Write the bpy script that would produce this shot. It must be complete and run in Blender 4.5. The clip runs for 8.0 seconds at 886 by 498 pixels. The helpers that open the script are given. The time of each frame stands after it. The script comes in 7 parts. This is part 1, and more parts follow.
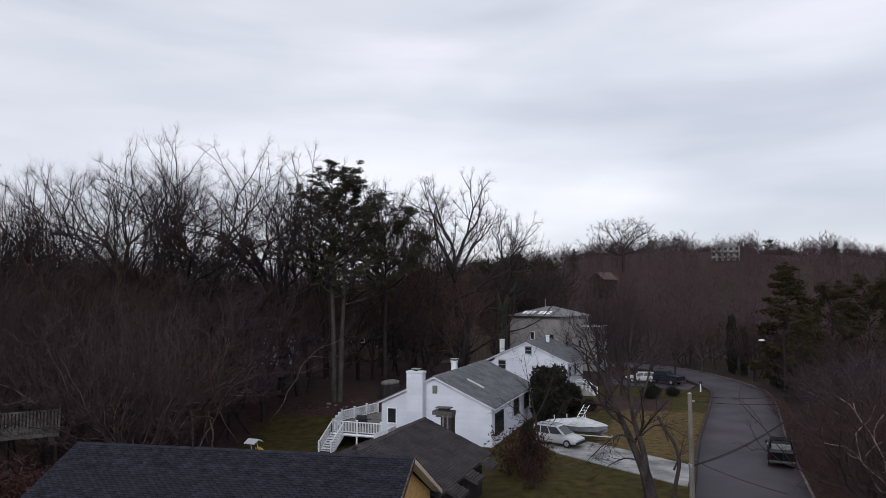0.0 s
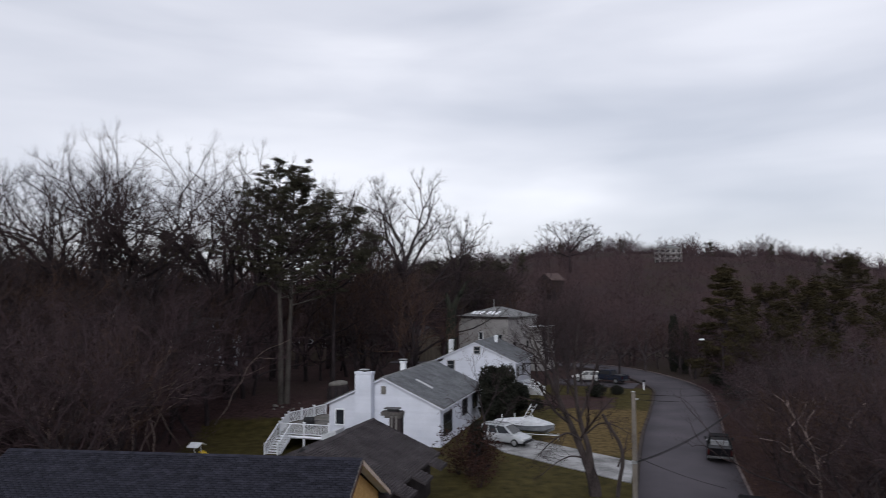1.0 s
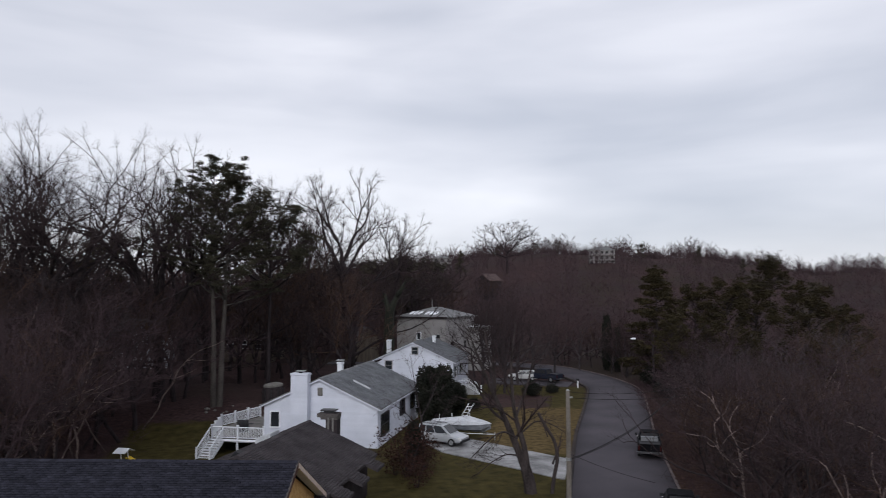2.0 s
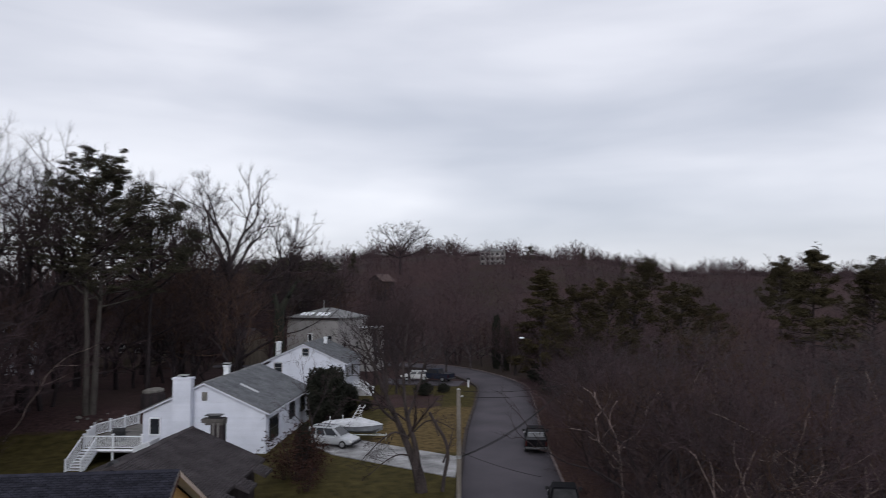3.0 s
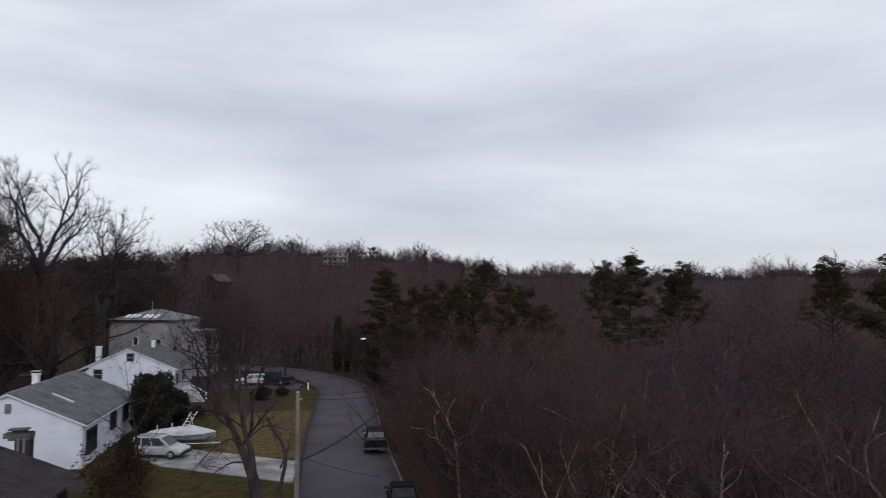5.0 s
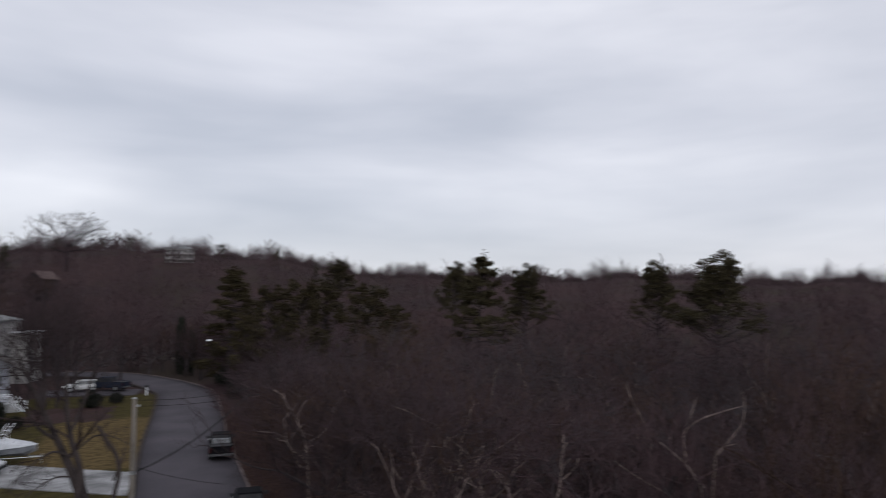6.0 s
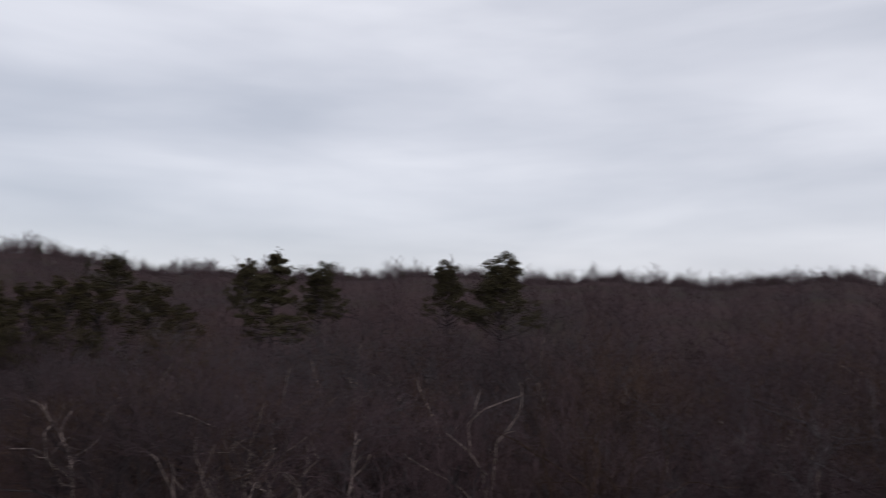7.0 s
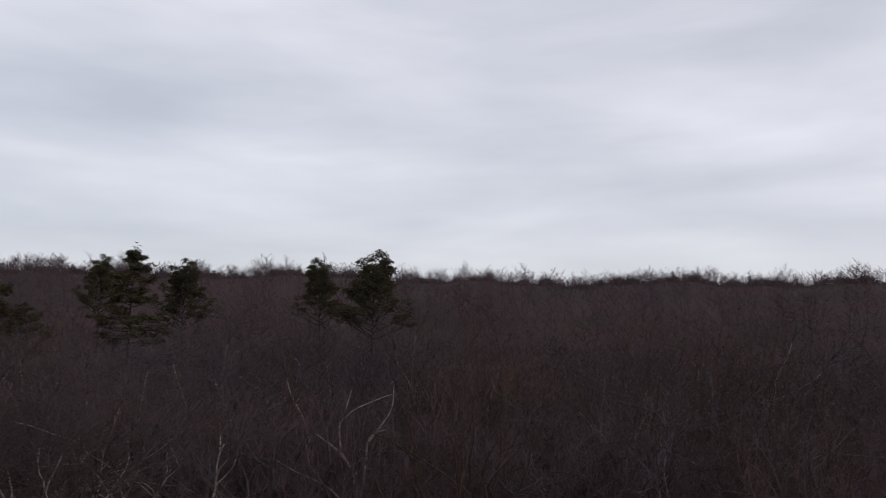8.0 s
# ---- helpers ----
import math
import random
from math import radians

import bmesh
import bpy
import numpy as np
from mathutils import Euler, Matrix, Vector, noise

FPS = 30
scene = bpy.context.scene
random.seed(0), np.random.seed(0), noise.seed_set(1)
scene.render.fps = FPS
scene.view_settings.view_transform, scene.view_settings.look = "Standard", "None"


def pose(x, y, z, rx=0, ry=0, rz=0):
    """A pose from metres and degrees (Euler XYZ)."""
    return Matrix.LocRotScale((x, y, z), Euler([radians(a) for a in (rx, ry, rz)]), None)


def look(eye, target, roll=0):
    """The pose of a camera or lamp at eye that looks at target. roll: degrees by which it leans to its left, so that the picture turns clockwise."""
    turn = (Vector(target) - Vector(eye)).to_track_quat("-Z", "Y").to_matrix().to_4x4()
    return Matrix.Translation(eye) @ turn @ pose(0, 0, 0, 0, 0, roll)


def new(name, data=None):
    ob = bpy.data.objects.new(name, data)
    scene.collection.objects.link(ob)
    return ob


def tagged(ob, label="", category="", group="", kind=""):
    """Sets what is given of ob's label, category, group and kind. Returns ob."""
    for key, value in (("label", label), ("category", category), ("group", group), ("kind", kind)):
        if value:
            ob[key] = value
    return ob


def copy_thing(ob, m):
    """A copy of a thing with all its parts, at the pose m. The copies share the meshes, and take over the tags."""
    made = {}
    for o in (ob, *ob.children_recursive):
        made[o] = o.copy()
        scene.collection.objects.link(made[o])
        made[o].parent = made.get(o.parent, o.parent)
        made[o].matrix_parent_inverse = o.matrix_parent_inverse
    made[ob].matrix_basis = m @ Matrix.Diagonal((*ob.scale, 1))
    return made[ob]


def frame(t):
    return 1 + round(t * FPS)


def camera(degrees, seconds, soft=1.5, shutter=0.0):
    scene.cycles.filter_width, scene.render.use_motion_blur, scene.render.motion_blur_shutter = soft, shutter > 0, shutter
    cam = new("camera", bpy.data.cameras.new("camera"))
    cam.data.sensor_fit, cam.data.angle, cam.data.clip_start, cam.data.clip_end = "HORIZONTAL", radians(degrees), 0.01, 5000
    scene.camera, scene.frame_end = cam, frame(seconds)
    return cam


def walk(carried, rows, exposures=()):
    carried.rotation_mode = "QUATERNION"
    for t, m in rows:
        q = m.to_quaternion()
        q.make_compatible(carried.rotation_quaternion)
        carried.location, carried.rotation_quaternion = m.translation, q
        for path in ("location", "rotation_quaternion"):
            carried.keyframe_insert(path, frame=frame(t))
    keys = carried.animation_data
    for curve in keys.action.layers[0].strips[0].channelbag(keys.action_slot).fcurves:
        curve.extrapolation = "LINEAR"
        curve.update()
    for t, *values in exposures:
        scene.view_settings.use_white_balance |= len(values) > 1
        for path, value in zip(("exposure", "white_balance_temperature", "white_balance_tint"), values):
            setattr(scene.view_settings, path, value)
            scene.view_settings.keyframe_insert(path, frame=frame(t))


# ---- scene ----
# camera: it hovers over the road and turns to the right
EYE = 13.0
cam = camera(65.68, 8.0, soft=0.75, shutter=0.55)
ROWS = [
    (0.0, 0.0, 3.91, 0.08),
    (0.5, 0.55, 3.92, 0.06),
    (1.0, 4.22, 3.94, 0.04),
    (1.2, 5.71, 3.95, 0.03),
    (2.3, 11.55, 3.97, 0.02),
    (2.5, 13.64, 3.98, 0.03),
    (3.0, 18.26, 4.0, 0.06),
    (3.5, 22.21, 3.99, 0.09),
    (4.0, 26.05, 4.02, 0.09),
    (4.2, 27.5, 4.04, 0.06),
    (5.3, 33.65, 4.09, 0.0),
    (5.5, 35.95, 4.1, -0.02),
    (6.0, 43.44, 4.07, -0.1),
    (6.5, 52.07, 4.02, -0.1),
    (7.0, 60.38, 3.95, -0.02),
    (7.5, 67.63, 3.89, -0.02),
    (8.0, 70.94, 3.85, 0.0),
]
walk(cam, [(t, pose(0, 0, EYE, 90 + pitch, roll, -yaw)) for t, yaw, pitch, roll in ROWS], exposures=[(0.0, 0.1), (2.5, 0.04), (4.0, 0.0), (6.0, -0.06), (8.0, -0.1)])

# ---- light: an overcast sky, brighter overhead, and a wide weak sun behind the camera ----
world = bpy.data.worlds.new("overcast_sky")
scene.world = world
world.use_nodes = True
wn, wl = world.node_tree.nodes, world.node_tree.links
wn.clear()


def wmath(op, a, b=None, clamp=False):
    n = wn.new("ShaderNodeMath")
    n.operation, n.use_clamp = op, clamp
    for i, v in enumerate((a, b)):
        if v is None:
            continue
        if isinstance(v, (int, float)):
            n.inputs[i].default_value = v
        else:
            wl.new(v, n.inputs[i])
    return n.outputs[0]


coord = wn.new("ShaderNodeTexCoord")
sep = wn.new("ShaderNodeSeparateXYZ")
wl.new(coord.outputs["Generated"], sep.inputs[0])
high = wmath("MAXIMUM", sep.outputs[2], 0.0)
flat = wmath("ADD", high, 0.16)
comb = wn.new("ShaderNodeCombineXYZ")
wl.new(wmath("DIVIDE", sep.outputs[0], flat), comb.inputs[0])
wl.new(wmath("DIVIDE", sep.outputs[1], flat), comb.inputs[1])


layer = wn.new("ShaderNodeCombineXYZ")
wl.new(sep.outputs[0], layer.inputs[0])
wl.new(sep.outputs[1], layer.inputs[1])
wl.new(wmath("MULTIPLY", high, 4.6), layer.inputs[2])


def cloud(source, scale, detail, rough, shift, warp):
    m = wn.new("ShaderNodeMapping")
    m.inputs["Location"].default_value = shift
    wl.new(source, m.inputs["Vector"])
    n = wn.new("ShaderNodeTexNoise")
    n.inputs["Scale"].default_value, n.inputs["Detail"].default_value, n.inputs["Roughness"].default_value = scale, detail, rough
    n.inputs["Distortion"].default_value = warp
    wl.new(m.outputs[0], n.inputs["Vector"])
    return n.outputs["Fac"]


big = cloud(comb.outputs[0], 0.55, 3.0, 0.5, (3.1, 1.7, 0.4), 0.2)
small = cloud(layer.outputs[0], 2.1, 4.0, 0.48, (0.3, 5.2, 2.4), 0.2)
body = wmath("ADD", wmath("MULTIPLY", big, 0.4), wmath("MULTIPLY", small, 0.6))
ramp = wn.new("ShaderNodeValToRGB")
ramp.color_ramp.elements[0].position, ramp.color_ramp.elements[0].color = 0.33, (0.54, 0.565, 0.65, 1)
ramp.color_ramp.elements[1].position, ramp.color_ramp.elements[1].color = 0.65, (0.855, 0.863, 0.935, 1)
e = ramp.color_ramp.elements.new(0.5)
e.color = (0.69, 0.705, 0.785, 1)
wl.new(body, ramp.inputs[0])
# the pale strip above the horizon
low = wmath("SUBTRACT", 1.0, wmath("MULTIPLY", high, 9.0), True)
pale = wn.new("ShaderNodeMix")
pale.data_type = "RGBA"
wl.new(wmath("MULTIPLY", low, 0.5), pale.inputs["Factor"])
wl.new(ramp.outputs[0], pale.inputs["A"])
pale.inputs["B"].default_value = (0.77, 0.775, 0.84, 1)
# thick cloud is about twice as bright overhead as near the horizon
rise = wmath("ADD", 1.0, wmath("MULTIPLY", wmath("MULTIPLY", wmath("SUBTRACT", high, 0.42), 1.9, True), 0.25))
sky = wn.new("ShaderNodeTexSky")
sky.sky_type, sky.sun_disc, sky.sun_elevation, sky.sun_rotation = "NISHITA", False, radians(22), radians(202)
back_clear = wn.new("ShaderNodeBackground")
back_clear.inputs["Strength"].default_value = 0.012
wl.new(sky.outputs[0], back_clear.inputs["Color"])
back_cloud = wn.new("ShaderNodeBackground")
wl.new(pale.outputs["Result"], back_cloud.inputs["Color"])
wl.new(wmath("MULTIPLY", rise, 0.97), back_cloud.inputs["Strength"])
both = wn.new("ShaderNodeAddShader")
wl.new(back_clear.outputs[0], both.inputs[0])
wl.new(back_cloud.outputs[0], both.inputs[1])
wout = wn.new("ShaderNodeOutputWorld")
wl.new(both.outputs[0], wout.inputs["Surface"])

sun = new("sun", bpy.data.lights.new("sun", "SUN"))
sun.data.energy, sun.data.angle, sun.data.color = 1.25, radians(40), (0.94, 0.96, 1.0)
sun.matrix_world = look((-16, -40, 22), (0, 0, 0))

# ---- materials ----


def surf(name, c1, c2, scale=6.0, rough=0.8, bump=0.15, fine=40.0, spread=0.0, metal=0.0, stretch=(1, 1, 1), coords="Object", spec=0.12):
    """A surface with patches and grain: colour from c1 to c2, relief, and a tint of each object's own."""
    m = bpy.data.materials.new(name)
    m.use_nodes = True
    n, l = m.node_tree.nodes, m.node_tree.links
    b = n["Principled BSDF"]
    b.inputs["Roughness"].default_value, b.inputs["Metallic"].default_value = rough, metal
    b.inputs["Specular IOR Level"].default_value = spec
    tc, mp = n.new("ShaderNodeTexCoord"), n.new("ShaderNodeMapping")
    mp.inputs["Scale"].default_value = stretch
    l.new(tc.outputs[coords], mp.inputs["Vector"])
    big, small = n.new("ShaderNodeTexNoise"), n.new("ShaderNodeTexNoise")
    for t, s, d in ((big, scale, 4.0), (small, fine, 3.0)):
        t.inputs["Scale"].default_value, t.inputs["Detail"].default_value = s, d
        l.new(mp.outputs[0], t.inputs["Vector"])
    mixv = n.new("ShaderNodeMix")
    mixv.inputs["Factor"].default_value = 0.4
    l.new(big.outputs["Fac"], mixv.inputs["A"])
    l.new(small.outputs["Fac"], mixv.inputs["B"])
    r = n.new("ShaderNodeValToRGB")
    r.color_ramp.elements[0].position, r.color_ramp.elements[0].color = 0.36, (*c1, 1)
    r.color_ramp.elements[1].position, r.color_ramp.elements[1].color = 0.64, (*c2, 1)
    l.new(mixv.outputs["Result"], r.inputs[0])
    out = r.outputs[0]
    if spread:
        oi, hs, mr = n.new("ShaderNodeObjectInfo"), n.new("ShaderNodeHueSaturation"), n.new("ShaderNodeMapRange")
        mr.inputs["To Min"].default_value, mr.inputs["To Max"].default_value = 1 - spread, 1 + spread
        l.new(oi.outputs["Random"], mr.inputs["Value"])
        l.new(mr.outputs[0], hs.inputs["Value"])
        l.new(out, hs.inputs["Color"])
        out = hs.outputs[0]
    l.new(out, b.inputs["Base Color"])
    if bump:
        bp = n.new("ShaderNodeBump")
        bp.inputs["Strength"].default_value, bp.inputs["Distance"].default_value = bump, 0.02
        l.new(small.outputs["Fac"], bp.inputs["Height"])
        l.new(bp.outputs[0], b.inputs["Normal"])
    return m


def island(m, amount):
    """Vary a material from piece to piece of one joined mesh."""
    n, l = m.node_tree.nodes, m.node_tree.links
    b = n["Principled BSDF"]
    src = b.inputs["Base Color"].links[0].from_socket
    g, mr, hs = n.new("ShaderNodeNewGeometry"), n.new("ShaderNodeMapRange"), n.new("ShaderNodeHueSaturation")
    mr.inputs["To Min"].default_value, mr.inputs["To Max"].default_value = 1 - amount, 1 + amount
    l.new(g.outputs["Random Per Island"], mr.inputs["Value"])
    l.new(mr.outputs[0], hs.inputs["Value"])
    l.new(src, hs.inputs["Color"])
    l.new(hs.outputs[0], b.inputs["Base Color"])
    return m


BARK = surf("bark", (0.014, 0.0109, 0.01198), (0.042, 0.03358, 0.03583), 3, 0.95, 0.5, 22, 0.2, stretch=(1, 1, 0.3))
TWIG = surf("twig_bark", (0.031, 0.0205, 0.0225), (0.067, 0.045, 0.0495), 1.2, 0.95, 0, 8, 0.22)
OAK_TWIG = surf("oak_twig_bark", (0.0188, 0.0132, 0.0138), (0.048, 0.0347, 0.0358), 1.2, 0.95, 0, 8, 0.22)
TWIG_RED = surf("reddish_twig_bark", (0.035, 0.0222, 0.0238), (0.072, 0.0462, 0.049), 0.5, 0.95, 0, 6, 0.22)
GREY_BARK = surf("grey_brown_bark", (0.0216, 0.01737, 0.01832), (0.0684, 0.05697, 0.06029), 2, 0.95, 0.4, 18, 0.25, stretch=(1, 1, 0.4))
FORK_BARK = surf("lawn_tree_bark", (0.017, 0.0135, 0.0135), (0.053, 0.043, 0.042), 2, 0.95, 0.4, 18, 0.25, stretch=(1, 1, 0.4))
TWIG_BROWN = surf("warm_brown_twig_bark", (0.032, 0.0192, 0.0145), (0.07, 0.0425, 0.032), 1.2, 0.95, 0, 8, 0.3)
PALE_BARK = surf("pale_bark", (0.045, 0.034, 0.031), (0.25, 0.192, 0.175), 1.6, 0.9, 0.2, 12, 0.12)
NEEDLE = island(surf("dark_pine_needles", (0.025, 0.0235, 0.0165), (0.058, 0.053, 0.034), 0.9, 0.8, 0, 7, 0.12), 0.35)
NEEDLE_OLIVE = island(surf("olive_pine_needles", (0.022, 0.0185, 0.0095), (0.051, 0.0395, 0.0195), 0.7, 0.8, 0, 7, 0.15), 0.35)
NEEDLE_MID = island(surf("green_pine_needles", (0.024, 0.0205, 0.0112), (0.058, 0.0475, 0.0245), 0.9, 0.8, 0, 7, 0.12), 0.35)
DRY_LEAF = island(surf("dry_brown_leaves", (0.024, 0.012, 0.0105), (0.062, 0.03, 0.024), 0.8, 0.9, 0, 9, 0.15), 0.4)
EVERGREEN = island(surf("dark_evergreen_leaves", (0.00945, 0.01104, 0.009), (0.0252, 0.02576, 0.019), 1.0, 0.75, 0, 8, 0.1), 0.4)
ASPHALT = surf("worn_asphalt", (0.044, 0.04, 0.0465), (0.077, 0.0685, 0.0775), 0.2, 0.9, 0.25, 30)
CONCRETE = surf("pale_concrete", (0.09, 0.0885, 0.0885), (0.34, 0.338, 0.339), 0.6, 0.9, 0.2, 25)
KERB_DARK = surf("dark_kerb_stone", (0.021, 0.0165, 0.0155), (0.055, 0.044, 0.041), 1.2, 0.9, 0.2, 25)
PINE_BARK = surf("grey_pine_bark", (0.04, 0.035, 0.032), (0.09, 0.08, 0.073), 2, 0.95, 0.5, 18, stretch=(1, 1, 0.3))
DARK_METAL = surf("dark_steel", (0.05, 0.05, 0.053), (0.09, 0.09, 0.095), 3, 0.5, 0.05, 30, metal=0.5)
KERB = surf("kerb_concrete", (0.0735, 0.0564, 0.05459), (0.1575, 0.1269, 0.1236), 1.2, 0.9, 0.2, 25)
SIDING = surf("white_vinyl_siding", (0.494, 0.515, 0.582), (0.609, 0.627, 0.698), 0.6, 0.55, 0.05, 18, 0.025)
SIDING_GREY = surf("grey_siding", (0.205, 0.196, 0.195), (0.3, 0.287, 0.284), 0.5, 0.7, 0.08, 18)
TRIM = surf("white_painted_trim", (0.69, 0.71, 0.75), (0.8, 0.815, 0.845), 2, 0.5, 0.05, 30, 0.02)
BRICK_WHITE = surf("white_painted_brick", (0.5742, 0.6, 0.6386), (0.7425, 0.76, 0.7931), 1.5, 0.8, 0.3, 26)
SHINGLE_BLUE = surf("blue_black_shingle", (0.0115, 0.0118, 0.0175), (0.029, 0.029, 0.0405), 2.2, 0.92, 0.35, 90, 0.2)
SHINGLE_BROWN = surf("weathered_brown_shingle", (0.03136, 0.0273, 0.02912), (0.0728, 0.063, 0.0672), 0.7, 0.93, 0.35, 60, 0.1)
SHINGLE_GREY = surf("grey_shingle", (0.1, 0.102, 0.104), (0.18, 0.18, 0.182), 0.8, 0.93, 0.3, 60, 0.1)
OSB = surf("oriented_strand_board", (0.42, 0.24, 0.085), (0.66, 0.43, 0.19), 5, 0.85, 0.15, 45, 0.06, stretch=(1, 3, 1))
GLASS = surf("dark_window_glass", (0.012, 0.014, 0.017), (0.03, 0.033, 0.038), 0.8, 0.12, 0, 20, spec=0.3)
DARK_PAINT = surf("black_painted_wood", (0.016, 0.016, 0.018), (0.035, 0.035, 0.038), 3, 0.6, 0.05, 30)
DECK_WOOD = surf("grey_deck_boards", (0.10, 0.095, 0.09), (0.19, 0.18, 0.17), 2, 0.85, 0.15, 30, 0.12)
OLD_WOOD = surf("weathered_wood", (0.1, 0.088, 0.076), (0.2, 0.178, 0.158), 1.4, 0.9, 0.3, 25, 0.08, stretch=(1, 1, 0.25))
METAL = surf("galvanised_metal", (0.30, 0.31, 0.32), (0.46, 0.47, 0.48), 3, 0.4, 0.05, 30, metal=0.8)
OLIVE = surf("olive_painted_wood", (0.20, 0.21, 0.12), (0.32, 0.33, 0.2), 4, 0.7, 0.05, 30)
RAKE = surf("raw_pine_board", (0.42, 0.33, 0.27), (0.58, 0.48, 0.41), 3, 0.8, 0.1, 30)
BROWN_TRIM = surf("red_brown_trim", (0.06, 0.03, 0.024), (0.11, 0.058, 0.045), 3, 0.8, 0.1, 30)
DARK_WALL = surf("dark_stained_wall", (0.0189, 0.01504, 0.01648), (0.042, 0.03384, 0.03605), 1.5, 0.85, 0.15, 20)
BROWN_BRICK = surf("brown_brick", (0.05, 0.045, 0.043), (0.11, 0.1, 0.095), 3, 0.9, 0.4, 22)
SHINGLE_BLUE_MANY = island(surf("blue_black_shingles", (0.0115, 0.0118, 0.0175), (0.029, 0.029, 0.0405), 2.2, 0.92, 0.35, 90), 0.22)
SHINGLE_GREY_MANY = island(surf("grey_shingles", (0.095, 0.1, 0.109), (0.168, 0.173, 0.184), 0.8, 0.93, 0.3, 60), 0.13)
SHINGLE_BROWN_MANY = island(surf("weathered_brown_shingles", (0.03136, 0.0273, 0.02912), (0.0728, 0.063, 0.0672), 0.7, 0.93, 0.35, 60), 0.12)
PATIO_CLOTH = surf("beige_canvas", (0.11, 0.104, 0.097), (0.19, 0.18, 0.165), 2, 0.9, 0.1, 30)
BLACK_CAR = surf("black_car_paint", (0.0045, 0.0045, 0.0055), (0.009, 0.009, 0.011), 2, 0.7, 0, 30, spec=0.03)
BLUE_CAR = surf("dark_blue_car_paint", (0.012, 0.015, 0.026), (0.02, 0.024, 0.04), 2, 0.7, 0, 30, spec=0.12)
SILVER_CAR = surf("silver_car_paint", (0.341, 0.3534, 0.372), (0.4092, 0.4216, 0.4402), 2, 0.3, 0, 30, metal=0.25, spec=0.5)
WHITE_CAR = surf("white_car_paint", (0.45, 0.45, 0.45), (0.525, 0.525, 0.525), 2, 0.3, 0, 30, spec=0.5)
# pale grey for the rear window's painted reflection and the number plate
GLARE_AND_PLATE = surf("pale_grey_glare_and_plate", (0.13, 0.135, 0.145), (0.2, 0.205, 0.215), 3, 0.7, 0.1, 30)
TARP = surf("pale_grey_tarpaulin", (0.34, 0.35, 0.37), (0.52, 0.53, 0.55), 1.4, 0.6, 0.5, 7)
HULL = surf("grey_boat_hull", (0.13, 0.14, 0.155), (0.22, 0.23, 0.25), 2, 0.4, 0.05, 20)
RED_LENS = surf("red_lamp_lens", (0.03, 0.007, 0.007), (0.05, 0.01, 0.01), 4, 0.25, 0, 30)
CLEAR_LENS = surf("clear_lamp_lens", (0.5, 0.5, 0.5), (0.65, 0.65, 0.65), 4, 0.2, 0, 30)
YELLOW = surf("yellow_plastic", (0.55, 0.40, 0.04), (0.7, 0.52, 0.07), 3, 0.5, 0, 30)
TAN_WOOD = surf("tan_weathered_boards", (0.07, 0.058, 0.047), (0.15, 0.125, 0.1), 1.5, 0.9, 0.3, 25, 0.15, stretch=(1, 1, 0.25))
STONE = surf("pale_field_stone", (0.088, 0.0825, 0.077), (0.1815, 0.1705, 0.1595), 3, 0.9, 0.4, 15, 0.2)
BEIGE_WALL = surf("beige_siding", (0.24, 0.225, 0.20), (0.34, 0.32, 0.29), 0.8, 0.8, 0.1, 18)
PINK_ROOF = surf("faded_red_shingle", (0.05, 0.036, 0.035), (0.1, 0.07, 0.066), 0.8, 0.9, 0.2, 40)
WIRE = surf("black_cable", (0.012, 0.012, 0.013), (0.02, 0.02, 0.02), 3, 0.7, 0, 20)
RUBBER = surf("black_rubber", (0.012, 0.012, 0.012), (0.03, 0.03, 0.03), 4, 0.85, 0.05, 30)


